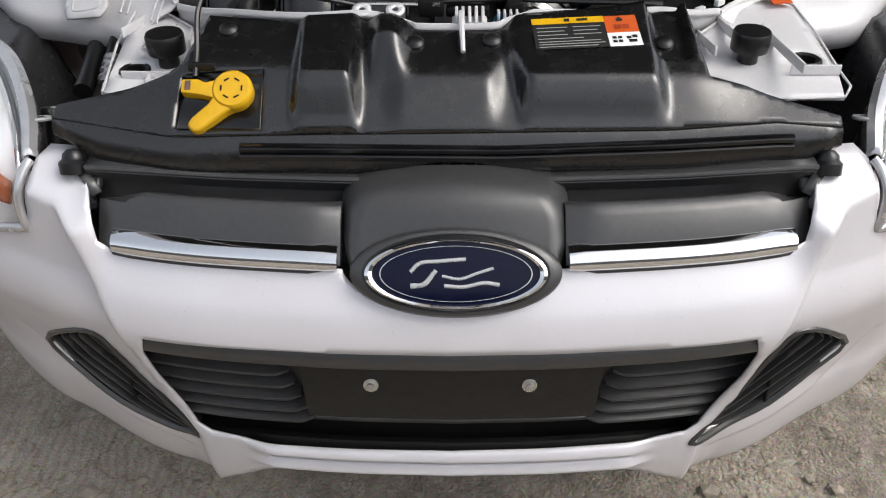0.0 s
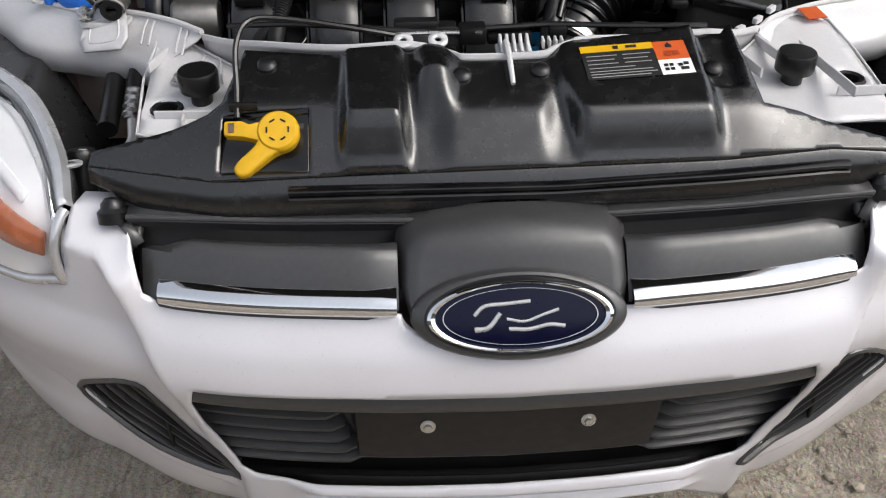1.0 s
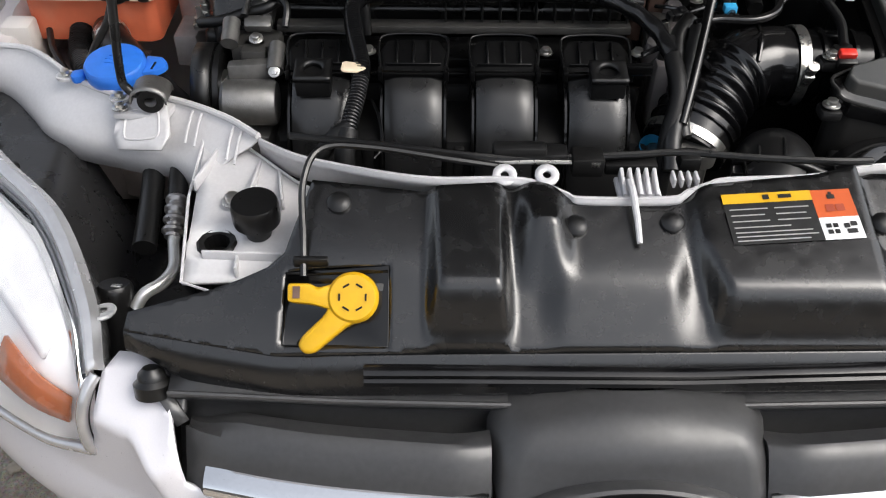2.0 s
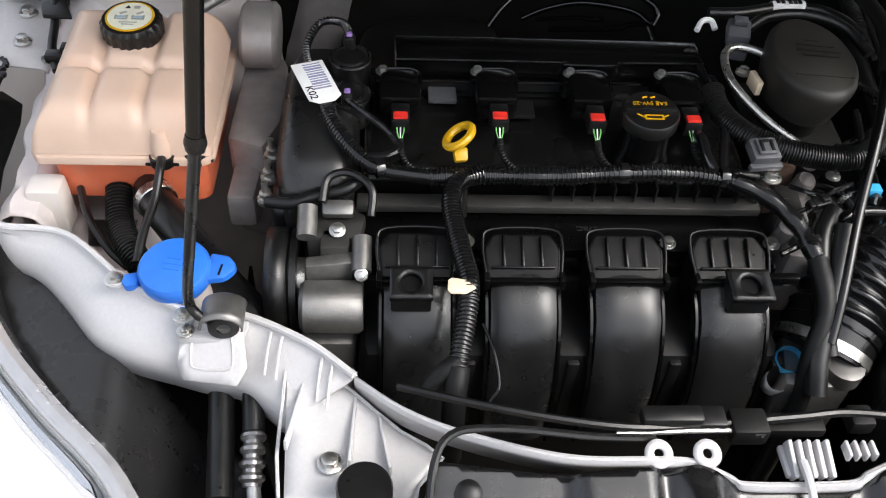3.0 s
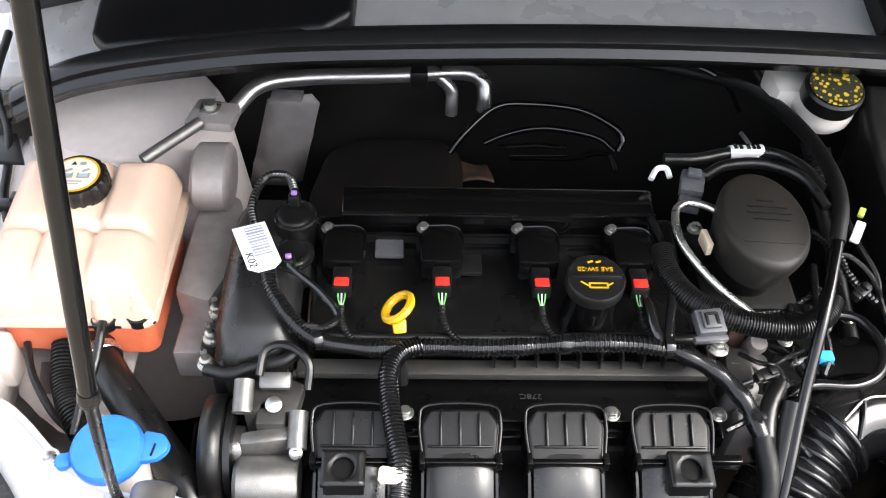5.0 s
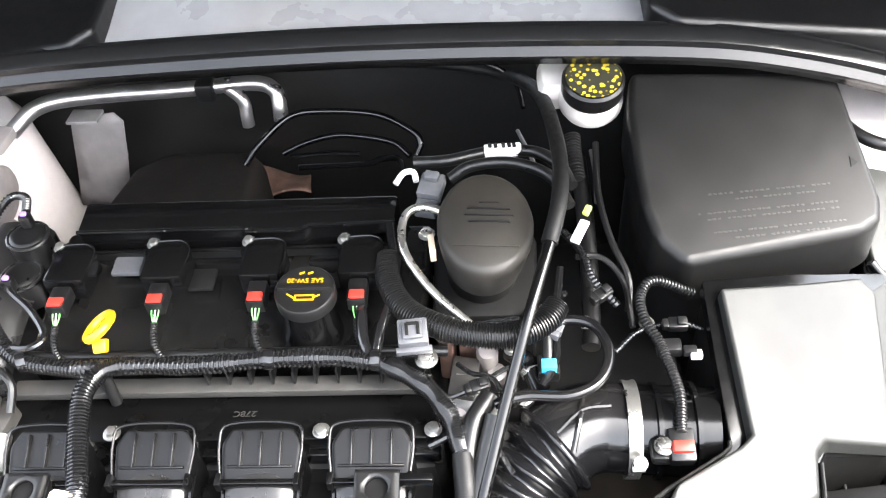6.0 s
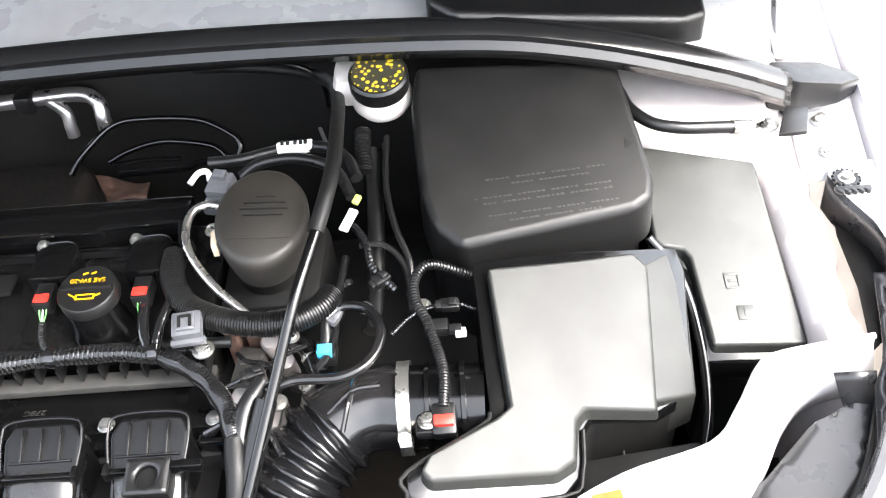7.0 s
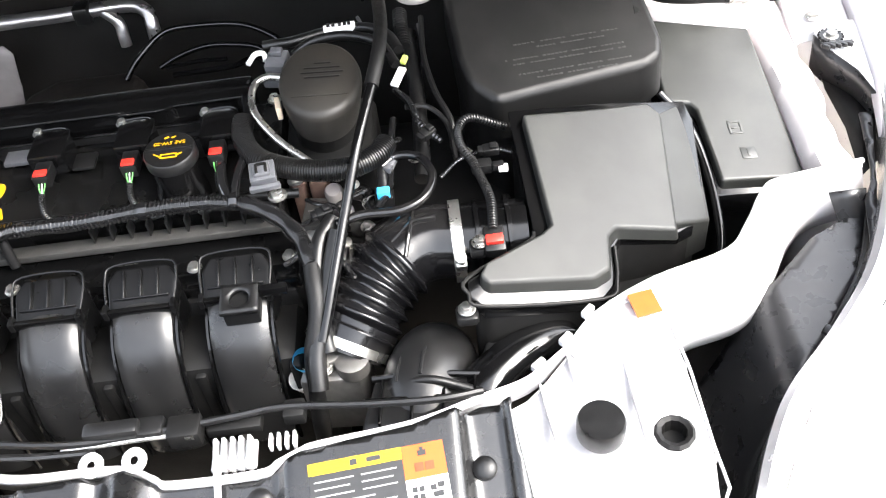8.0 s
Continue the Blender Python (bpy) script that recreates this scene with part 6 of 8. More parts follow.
def build_pump():
    """Alternator-side bracket, belt pulley and alloy pump body."""
    p = thing("coolant_pump", "cast alloy pump housing with ribbed black pulley", "pump", (-0.37, 0.48, 0.7))
    ax = at(-0.405, 0.492, 0.795, 0, 90)
    part("pulley", lathe([(0.0, -0.016), (0.030, -0.016), (0.045, -0.012), (0.050, -0.010), (0.050, -0.006), (0.047, -0.004), (0.050, -0.002), (0.047, 0.0), (0.050, 0.002), (0.047, 0.004), (0.050, 0.006), (0.050, 0.012), (0.035, 0.012), (0.015, 0.008), (0, 0.008)], 36, ax), M_RUBBER, p, "ribbed black belt pulley")
    part("hub", lathe([(0.022, 0.008), (0.022, 0.018), (0.014, 0.020), (0.014, 0.028)], 24, ax), M_STEEL, p)
    part("body", lathe([(0.0, 0.016), (0.021, 0.016), (0.0245, 0.020), (0.0245, 0.070), (0.022, 0.074), (0, 0.074)], 28, at(-0.405, 0.450, 0.806, 0, 90)), M_ALU, p)
    part("bracket", prism([(-0.385, 0.50), (-0.335, 0.50), (-0.330, 0.532), (-0.345, 0.54), (-0.385, 0.535)], 0.74, 0.846, 0.004), M_HEAD, p)
    part("post", tube([(-0.333, 0.500, 0.846), (-0.333, 0.486, 0.841), (-0.333, 0.468, 0.834)], 0.0092, 16, 3), M_ALU, p)
    part("post", tube([(-0.384, 0.524, 0.862), (-0.384, 0.496, 0.850)], 0.0095, 16, 3), M_ALU, p)
    bolt(p, -0.333, 0.463, 0.836, 0.0042, None, 50)
    bolt(p, -0.356, 0.504, 0.852, 0.0052, None, 20)
    part("bracket_pad", rbox(0.030, 0.016, 0.012, 0.003, at(-0.356, 0.526, 0.858, 25)), M_ALU, p)
    part("clamp_arm", prism([(-0.372, 0.487), (-0.345, 0.487), (-0.345, 0.512), (-0.372, 0.512)], 0.80, 0.846, 0.003), M_HEAD, p)
    part("rib", prism([(-0.385, 0.470), (-0.340, 0.476), (-0.338, 0.492), (-0.385, 0.484)], 0.76, 0.838, 0.003), M_ALU, p)
    part("black_arm", tube([(-0.425, 0.545, 0.848), (-0.400, 0.535, 0.856), (-0.375, 0.540, 0.862), (-0.350, 0.542, 0.868), (-0.335, 0.552, 0.872)], 0.006, 10, 5), M_PLASTIC, p)
    part("tensioner", prism([(-0.39, 0.43), (-0.34, 0.43), (-0.335, 0.50), (-0.39, 0.50)], 0.70, 0.775, 0.006), M_ALU, p)
    part("gear", lathe([(0.014 + 0.002 * (k % 2), 0.002 * k) for k in range(8)] + [(0, 0.016)], 16, at(-0.397, 0.440, 0.752, 0, 90)), M_DARK, p)
    part("bracket_loop", tube([(-0.37, 0.525, 0.868), (-0.365, 0.545, 0.88), (-0.345, 0.548, 0.884), (-0.325, 0.535, 0.876), (-0.325, 0.515, 0.860)], 0.004, 8, 6), M_RUBBER, p)
    part("belt", loft([[(-0.412 + w, 0.492 + 0.0515 * math.cos(a), 0.795 + 0.0515 * math.sin(a)) for w in (-0.010, 0.010)] for a in np.linspace(0.2, 3.6, 20)]), M_RUBBER, p, thick=0.002)


build_pump()


def build_fuel_pump():
    """Round black cap at the end of the cam, with its fuel pipe and connectors."""
    f = thing("fuel_pump", "round black capped fuel pump with steel pipe", "fuel pump", (0.114, 0.655, 0.85))
    cap = at(0.114, 0.658, 0.952, 5, 4)
    part("cap", lathe([(0.0385, -0.050), (0.0425, -0.030), (0.0450, -0.014), (0.0452, -0.008), (0.0435, -0.003), (0.0395, 0.0), (0.0, 0.0012)], 44, cap, 1.36), M_DUSTYCAP, f, "dusty black oval cap")
    part("cap_ledge", rbox(0.060, 0.0016, 0.0012, 0.0004, cap @ at(0, -0.033, 0.0012)), M_DUSTYCAP, f)
    part("body", lathe([(0.034, -0.09), (0.037, -0.05), (0.0375, -0.045)], 28, cap, 1.25), M_DARK, f)
    for k, w in enumerate((0.018, 0.040, 0.046, 0.038)):
        part("moulded_bar", rbox(w, 0.0025, 0.0008, 0.0003, at(0.117, 0.678 - 0.0085 * k, 0.9545, 5, 4)), M_PLASTIC, f)
    part("steel_pipe", tube([(0.082, 0.672, 0.920), (0.078, 0.684, 0.930), (0.068, 0.692, 0.932), (0.050, 0.697, 0.932), (0.036, 0.688, 0.930), (0.033, 0.664, 0.926), (0.040, 0.640, 0.920), (0.064, 0.608, 0.908), (0.098, 0.578, 0.896)], 0.0041, 12, 8), M_STEEL, f, "bent bright steel fuel pipe")
    part("corrugated_hose", tube([(0.020, 0.655, 0.908), (0.020, 0.630, 0.906), (0.030, 0.604, 0.904), (0.050, 0.583, 0.902), (0.090, 0.566, 0.900), (0.135, 0.563, 0.898), (0.165, 0.578, 0.898), (0.178, 0.598, 0.898)], 0.0112, 14, 8, (84, 0.0018)), M_RUBBER, f)
    part("base", prism([(0.06, 0.605), (0.16, 0.605), (0.165, 0.72), (0.06, 0.72)], 0.70, 0.875, 0.01), M_DARK, f)
    # grey connectors
    con = at(0.060, 0.727, 0.930, 10, 0, -14)
    part("connector", merge(rbox(0.024, 0.028, 0.014, 0.002, con), rbox(0.014, 0.010, 0.006, 0.001, con @ at(0, 0.006, 0.011)), rbox(0.022, 0.016, 0.012, 0.002, con @ at(0, -0.022, -0.006))), M_GREYCON, f, "grey plastic connector")
    con = at(0.047, 0.560, 0.908, 12, 0, 6)
    part("connector", merge(rbox(0.027, 0.025, 0.012, 0.002, con), rbox(0.018, 0.018, 0.005, 0.002, con @ at(0, 0, 0.007)), rbox(0.032, 0.006, 0.007, 0.001, con @ at(0, -0.014, -0.006))), M_GREYCON, f, "grey plastic connector")
    part("connector_core", merge(rbox(0.003, 0.012, 0.002, 0.0005, con @ at(-0.005, 0, 0.0098)), rbox(0.003, 0.012, 0.002, 0.0005, con @ at(0.005, 0, 0.0098)), rbox(0.010, 0.003, 0.002, 0.0005, con @ at(0, 0.005, 0.0098))), M_DARK, f)
    bolt(f, 0.056, 0.676, 0.915, 0.0055)
    bolt(f, 0.058, 0.548, 0.885, 0.007)
    part("pale_clip", rbox(0.006, 0.022, 0.016, 0.001, at(0.062, 0.655, 0.918, 0, 0, 8)), M_WOOD, f, "pale brass clip")
    # hose and clip run behind
    part("rear_hose", tube([(0.040, 0.772, 0.925), (0.075, 0.772, 0.926), (0.12, 0.784, 0.926), (0.165, 0.782, 0.926), (0.19, 0.758, 0.926), (0.2, 0.73, 0.924)], 0.0065, 10, 6), M_RUBBER, f)
    part("hose_label", lathe([(0.0070, -0.019), (0.0074, -0.018), (0.0074, 0.018), (0.0070, 0.019)], 16, at(0.132, 0.785, 0.9265, 0, 90, 4)), M_WHITE, f, "white printed hose wrap")
    for dx in (-0.013, -0.007, 0.001, 0.007, 0.012):
        part("hose_mark", rbox(0.0038, 0.007, 0.0012, 0, at(0.132 + dx, 0.785, 0.9338, 0, 0, 4)), M_LABELDK, f)
    part("rear_hose", tube([(0.078, 0.745, 0.925), (0.10, 0.752, 0.935), (0.14, 0.752, 0.938), (0.178, 0.735, 0.934), (0.196, 0.70, 0.925)], 0.006, 10, 6), M_RUBBER, f)
    part("white_clip", tube([(0.022, 0.745, 0.92), (0.030, 0.757, 0.924), (0.040, 0.758, 0.924), (0.043, 0.748, 0.92)], 0.0032, 8, 4), M_WHITE, f, "white plastic clip")


M_DUSTYCAP = mat("dusty_black_cap", (0.016, 0.0148, 0.013), 0.5, 0, 0.4, 0.15, 60, 0.25, 900, (0.045, 0.038, 0.03), 0.35, 18)
M_BRASSY = mat("dull_bracket_metal", (0.32, 0.28, 0.24), 0.45, 0.7, 0.5, 0.2, 60, 0.2, 300)
build_fuel_pump()


def build_tall_hose():
    """Raised breather hose that runs back across the engine."""
    h = thing("breather_hose", "long black breather hose with thick foam sleeve", "hose", (0.15, 0.5, 0.85))
    low = [(0.092, 0.375, 0.79), (0.094, 0.402, 0.815), (0.108, 0.440, 0.845), (0.128, 0.50, 0.885), (0.150, 0.56, 0.930), (0.172, 0.625, 0.960), (0.182, 0.66, 0.970)]
    part("pipe", tube(low[1:], 0.0055, 12, 8), M_GLOSSP, h, "glossy black pipe")
    part("pipe", tube([(p[0] - 0.008, p[1] - 0.004, p[2] - 0.012) for p in low[:4]], 0.010, 12, 8), M_RUBBER, h)
    part("sleeve", tube([(0.170, 0.620, 0.957), (0.180, 0.655, 0.970), (0.185, 0.70, 0.972), (0.184, 0.76, 0.965), (0.178, 0.84, 0.945), (0.165, 0.90, 0.925), (0.13, 0.955, 0.905), (0.06, 0.985, 0.90), (-0.02, 0.995, 0.90)], 0.0078, 14, 8), M_CLOTH, h, "black foam sleeve")
    part("loop", tube([(0.098, 0.40, 0.80), (0.092, 0.44, 0.835), (0.098, 0.49, 0.862), (0.115, 0.518, 0.872)], 0.009, 12, 8), M_RUBBER, h)
    part("white_clip", rbox(0.009, 0.024, 0.004, 0.001, at(0.199, 0.640, 0.950, 20, 0, -30)), M_WHITE, h, "white plastic clip")
    part("green_end", rbox(0.006, 0.010, 0.005, 0.001, at(0.207, 0.660, 0.957, 20, 0, -30)), M_GREENY, h, "yellow-green cable end")


M_GREENY = mat("yellow_green_plastic", (0.45, 0.55, 0.10), 0.4)
build_tall_hose()


def build_intake():
    """Ribbed rubber inlet hose from the throttle body to the air box."""
    i = thing("intake_hose", "glossy black ribbed rubber intake hose with steel clamp", "intake hose", (0.17, 0.48, 0.75))
    part("bellows", tube([(0.120, 0.441, 0.778), (0.136, 0.464, 0.793), (0.154, 0.486, 0.805), (0.178, 0.505, 0.814)], lambda t: 0.0450 - 0.001 * t + 0.0038 * math.cos(2 * math.pi * 5.5 * t), 36, 24), M_GLOSSR, i, sharp=80)
    part("cuff", tube([(0.108, 0.425, 0.765), (0.116, 0.437, 0.774), (0.126, 0.450, 0.784)], lambda t: 0.045 + 0.002 * t, 32, 6), M_GLOSSR, i)
    part("clamp", lathe([(0.0458, -0.005), (0.0470, -0.005), (0.0470, 0.005), (0.0458, 0.005)], 40, look((0.112, 0.431, 0.7695), (0.128, 0.455, 0.7875))), M_STEEL, i, "bright steel worm clamp")
    part("elbow", tube([(0.166, 0.498, 0.812), (0.188, 0.512, 0.817), (0.212, 0.518, 0.818), (0.238, 0.516, 0.817)], lambda t: 0.044 - 0.003 * t, 28, 8), M_GLOSSR, i)
    part("elbow_rib", tube([(0.185, 0.475, 0.846), (0.192, 0.50, 0.860), (0.197, 0.53, 0.858)], 0.0025, 8, 6), M_GLOSSR, i)
    part("elbow_rib", tube([(0.172, 0.490, 0.853), (0.195, 0.508, 0.861), (0.22, 0.512, 0.861)], 0.0025, 8, 6), M_GLOSSR, i)
    part("clamp", lathe([(0.0435, -0.006), (0.0448, -0.006), (0.0448, 0.006), (0.0435, 0.006)], 40, at(0.240, 0.516, 0.817, 0, 90)), M_STEEL, i, "bright steel worm clamp")
    part("clamp_screw", merge(rbox(0.012, 0.012, 0.020, 0.002, at(0.241, 0.472, 0.828, 30)), lathe([(0.006, 0), (0.006, 0.012), (0, 0.012)], 12, at(0.241, 0.468, 0.838, 30))), M_STEEL, i)
    part("sensor_tube", tube([(0.236, 0.516, 0.817), (0.27, 0.514, 0.817), (0.315, 0.512, 0.817)], 0.041, 28, 4), M_GLOSSP, i, "glossy black air sensor tube")
    part("tube_ring", lathe([(0.041, -0.003), (0.0445, -0.002), (0.0445, 0.002), (0.041, 0.003)], 36, at(0.262, 0.514, 0.817, 0, 90)), M_GLOSSP, i)
    part("tube_ring", lathe([(0.041, -0.003), (0.0455, -0.002), (0.0455, 0.002), (0.041, 0.003)], 36, at(0.295, 0.513, 0.817, 0, 90)), M_GLOSSP, i)
    part("sensor", rbox(0.022, 0.030, 0.018, 0.003, at(0.277, 0.478, 0.848, 15)), M_PLASTIC, i)
    part("red_clip", rbox(0.018, 0.010, 0.008, 0.0015, at(0.277, 0.472, 0.858, 15)), M_RED, i, "red locking clip")
    part("sensor_lead", tube([(0.277, 0.485, 0.860), (0.279, 0.515, 0.872), (0.272, 0.545, 0.880), (0.266, 0.565, 0.885)], 0.0046, 10, 6, (30, 0.0012)), M_RUBBER, i)
    part("sensor_lead", tube([(0.266, 0.565, 0.885), (0.256, 0.588, 0.888), (0.256, 0.615, 0.890), (0.272, 0.632, 0.890), (0.31, 0.632, 0.870)], 0.0046, 10, 6, (34, 0.0012)), M_RUBBER, i)
    part("lead_joint", merge(rbox(0.022, 0.014, 0.012, 0.002, at(0.275, 0.560, 0.880)), rbox(0.012, 0.008, 0.008, 0.001, at(0.292, 0.553, 0.884))), M_PLASTIC, i)
    part("white_tip", rbox(0.010, 0.008, 0.006, 0.001, at(0.297, 0.549, 0.884)), M_WHITE, i)
    # thin vacuum hose loop with blue plug
    part("vacuum_hose", tube([(0.118, 0.508, 0.872), (0.145, 0.515, 0.874), (0.185, 0.515, 0.874), (0.212, 0.530, 0.876), (0.222, 0.560, 0.878), (0.210, 0.588, 0.880), (0.185, 0.594, 0.880), (0.168, 0.582, 0.878)], 0.0050, 10, 8), M_GLOSSR, i)
    part("blue_plug", rbox(0.014, 0.011, 0.009, 0.001, at(0.168, 0.551, 0.868)), M_CYAN, i, "bright blue plug lock")
    part("plug_body", merge(rbox(0.020, 0.022, 0.014, 0.002, at(0.168, 0.556, 0.858)), lathe([(0.006, 0), (0.005, 0.024), (0.0045, 0.026)], 12, at(0.168, 0.562, 0.862, -60))), M_PLASTIC, i)
    # throttle body
    part("throttle_body", merge(prism([(0.060, 0.385), (0.125, 0.38), (0.135, 0.43), (0.075, 0.45)], 0.69, 0.775, 0.008), lathe([(0.018, 0), (0.018, 0.016), (0.012, 0.018), (0, 0.018)], 18, at(0.118, 0.398, 0.772)), rbox(0.03, 0.02, 0.02, 0.003, at(0.095, 0.405, 0.780, 0, 0, 30))), M_ALU, i, "cast alloy throttle body")
    bolt(i, 0.090, 0.392, 0.783, 0.006)
    # ribbed inlet snorkel: a domed elbow, and a flattened duct swept off to the side
    part("snorkel", tube([(0.186, 0.340, 0.756), (0.189, 0.362, 0.768), (0.197, 0.388, 0.768), (0.204, 0.408, 0.748), (0.206, 0.416, 0.69)], lambda t: 0.046 - 0.006 * t, 30, 8), M_PLASTIC, i, "black domed air duct")
    for dx in (-0.020, 0.004, 0.024):
        part("dome_ridge", tube([(0.184 + dx, 0.352, 0.812 - 22 * dx * dx), (0.190 + dx, 0.376, 0.815 - 22 * dx * dx), (0.198 + dx, 0.402, 0.798 - 22 * dx * dx)], 0.0018, 6, 6), M_PLASTIC, i)
    rows = []
    for k, p in enumerate(curve([(0.232, 0.330, 0.772), (0.252, 0.352, 0.782), (0.283, 0.378, 0.784), (0.318, 0.398, 0.778), (0.346, 0.409, 0.764), (0.360, 0.412, 0.735)], 6)):
        d = Vector((0.78, 0.62, 0)) if k < 18 else Vector((0.9, 0.43, 0))
        n = Vector((-d.y, d.x, 0)).normalized()
        w = lin(k, [0, 8, 20, 30], [0.030, 0.024, 0.021, 0.017])
        rows.append([p + n * (w * math.cos(a)) + Vector((0, 0, 0.022 * math.sin(a))) for a in np.linspace(0, 2 * math.pi, 25)[:-1]])
    part("side_duct", loft(rows, closed=True, cap=True), M_GLOSSP, i, "flattened glossy black duct")
    flat = [(0.246, 0.378), (0.262, 0.416), (0.274, 0.424), (0.338, 0.420), (0.322, 0.408), (0.290, 0.392), (0.262, 0.366)]
    part("duct_plate", prism(flat, 0.72, lambda x, y: 0.786 - 0.06 * (x - 0.26), 0.005, 3), M_PLASTIC, i, "flat plate beside the duct")
    for k in range(3):
        part("duct_mark", rbox(0.036 - 0.008 * k, 0.002, 0.001, 0.0003, at(0.298 - 0.004 * k, 0.415 - 0.006 * k, 0.7845, 0, 4, -2)), M_MOULD_G, i)
    part("elbow_flange", tube([(0.150, 0.352, 0.790), (0.190, 0.347, 0.808), (0.225, 0.340, 0.800), (0.262, 0.326, 0.790)], 0.0045, 10, 6), M_PLASTIC, i)
    part("snorkel_box", prism([(0.126, 0.306), (0.262, 0.298), (0.264, 0.338), (0.238, 0.362), (0.142, 0.366)], 0.70, 0.796, 0.008, 3), M_PLASTIC, i)
    for k in range(4):
        part("snorkel_rib", rbox(0.003, 0.050, 0.010, 0.001, at(0.148 + 0.030 * k, 0.333, 0.797, 0, 0, -6)), M_GLOSSP, i)
    part("snorkel_rib", rbox(0.125, 0.003, 0.010, 0.001, at(0.195, 0.332, 0.797, 0, 0, -4)), M_GLOSSP, i)
    part("snorkel_rib", tube([(0.140, 0.362, 0.797), (0.190, 0.358, 0.802), (0.245, 0.352, 0.799)], 0.0035, 8, 5), M_GLOSSP, i)


M_MOULD_G = mat("moulded_marks", (0.02, 0.02, 0.02), 0.4, 0, 0.5, 0.1, 200)
build_intake()


# ---- left side: expansion tank, washer filler, stay ----
def build_tank():
    t = thing("expansion_tank", "milky coolant expansion tank stained orange, black cap", "coolant tank", (-0.57, 0.68, 0.72))
    def top(u, v):
        """Pillowed upper half: three cells across, two deep."""
        x, y = -0.657 + 0.173 * u, 0.598 + 0.184 * v
        edge = min(u, 1 - u, v * 1.05, (1 - v) * 1.05)
        z = 0.858 + 0.048 * (1 - (1 - min(1, edge / 0.17)) ** 2.4) ** 0.55 + 0.012 * v
        for line, wide in ((0.325, 0.035), (0.64, 0.035)):
            z -= 0.009 * math.exp(-((u - line) / wide) ** 2) * min(1, edge / 0.08)
        z -= 0.010 * math.exp(-((v - 0.43) / 0.03) ** 2) * min(1, edge / 0.08)
        shrink = 0.03 * (z - 0.858) / 0.05
        return Vector((-0.570 + (x + 0.570) * (1 - shrink * 2.5), y + 0.02 * (z - 0.858), z))

    n = 46
    part("upper_shell", loft([[top(p / n, q / n) for p in range(n + 1)] for q in range(n + 1)]), M_TANK, t, sharp=75)
    outer = [(-0.660, 0.604), (-0.652, 0.594), (-0.492, 0.594), (-0.482, 0.602), (-0.480, 0.785), (-0.658, 0.785)]
    part("seam", prism(outer, 0.848, 0.857, 0.003, 2), M_TANK, t)
    part("lower_shell", prism([(-0.650, 0.625), (-0.645, 0.617), (-0.505, 0.612), (-0.495, 0.62), (-0.495, 0.77), (-0.65, 0.775)], 0.785, 0.850, 0.016, 4), M_COOLANT, t, "lower half stained red-orange by coolant")
    cap = at(-0.573, 0.727, 0.906, 4)
    part("neck", lathe([(0.024, -0.02), (0.024, 0.01)], 26, cap), M_TANK, t)
    prof = [(0.0285, 0.004), (0.0295, 0.008), (0.0295, 0.022), (0.028, 0.026), (0.0, 0.0265)]
    bm = lathe(prof, 80, cap)
    inv = cap.inverted()
    for v in bm.verts:
        p = inv @ v.co
        if 0.006 < p.z < 0.024 and math.atan2(p.y, p.x) % (math.pi / 10) < math.pi / 20:
            v.co = cap @ Vector((p.x * 1.06, p.y * 1.06, p.z))
    c = part("cap", bm, M_RUBBER, t, "black ribbed screw cap")
    part("cap_label", lathe([(0.0245, 0.0268), (0.0245, 0.0272), (0, 0.0272)], 36, cap), M_YELLOW, c, "yellow ringed sticker")
    part("cap_label", lathe([(0.0222, 0.0274), (0.0222, 0.0276), (0, 0.0276)], 36, cap), M_PALEFACE, c, "pale sticker")
    for dx in (-0.0085, 0.0085):
        part("cap_mark", merge(rbox(0.0125, 0.0018, 0.0006, 0, cap @ at(dx, -0.005, 0.0279)), rbox(0.0018, 0.006, 0.0006, 0, cap @ at(dx - 0.0055, -0.002, 0.0279)), rbox(0.0018, 0.006, 0.0006, 0, cap @ at(dx + 0.0055, -0.002, 0.0279)), rbox(0.0075, 0.0028, 0.0006, 0, cap @ at(dx + 0.001, 0.005, 0.0279, 0, 0, 30))), M_INKGREY, c)
        part("cap_mark", rbox(0.0085, 0.0035, 0.0006, 0, cap @ at(dx, -0.0015, 0.0279)), M_PALEBLUE, c, "pale blue pictogram")
    part("cap_mark", prism([(-0.003, -0.002), (0.003, -0.002), (0, 0.003)], 0, 0.0004, 0, m=cap @ at(-0.004, 0.0145, 0.0277)), M_LABELDK, c)
    part("cap_mark", rbox(0.006, 0.004, 0.0006, 0, cap @ at(0.005, 0.0145, 0.0279)), M_INKGREY, c)
    for k in range(2):
        part("cap_mark", rbox(0.018 - 0.006 * k, 0.0012, 0.0006, 0, cap @ at(0, -0.0105 - 0.0035 * k, 0.0279)), M_INKGREY, c)
    # outlets on the front edge
    for x, y in ((-0.532, 0.603), (-0.500, 0.609)):
        part("outlet", lathe([(0.010, -0.012), (0.010, 0.010), (0.008, 0.016), (0.006, 0.026), (0, 0.027)], 16, at(x, y, 0.860)), M_TANK, t)
        part("outlet_clip", merge(lathe([(0.0105, -0.010), (0.0125, -0.008), (0.0125, 0.002), (0.0105, 0.003)], 18, at(x, y - 0.004, 0.856)), rbox(0.034, 0.008, 0.005, 0.002, at(x, y - 0.006, 0.850))), M_RUBBER, t, "black hose clip")
    part("foot", rbox(0.036, 0.032, 0.06, 0.006, at(-0.655, 0.598, 0.79)), M_MILKY, t, "milky mounting foot")
    words("MAX", 0.014, at(-0.585, 0.6035, 0.879, 62, 0, 0), M_TANK, t, squeeze=1.4)
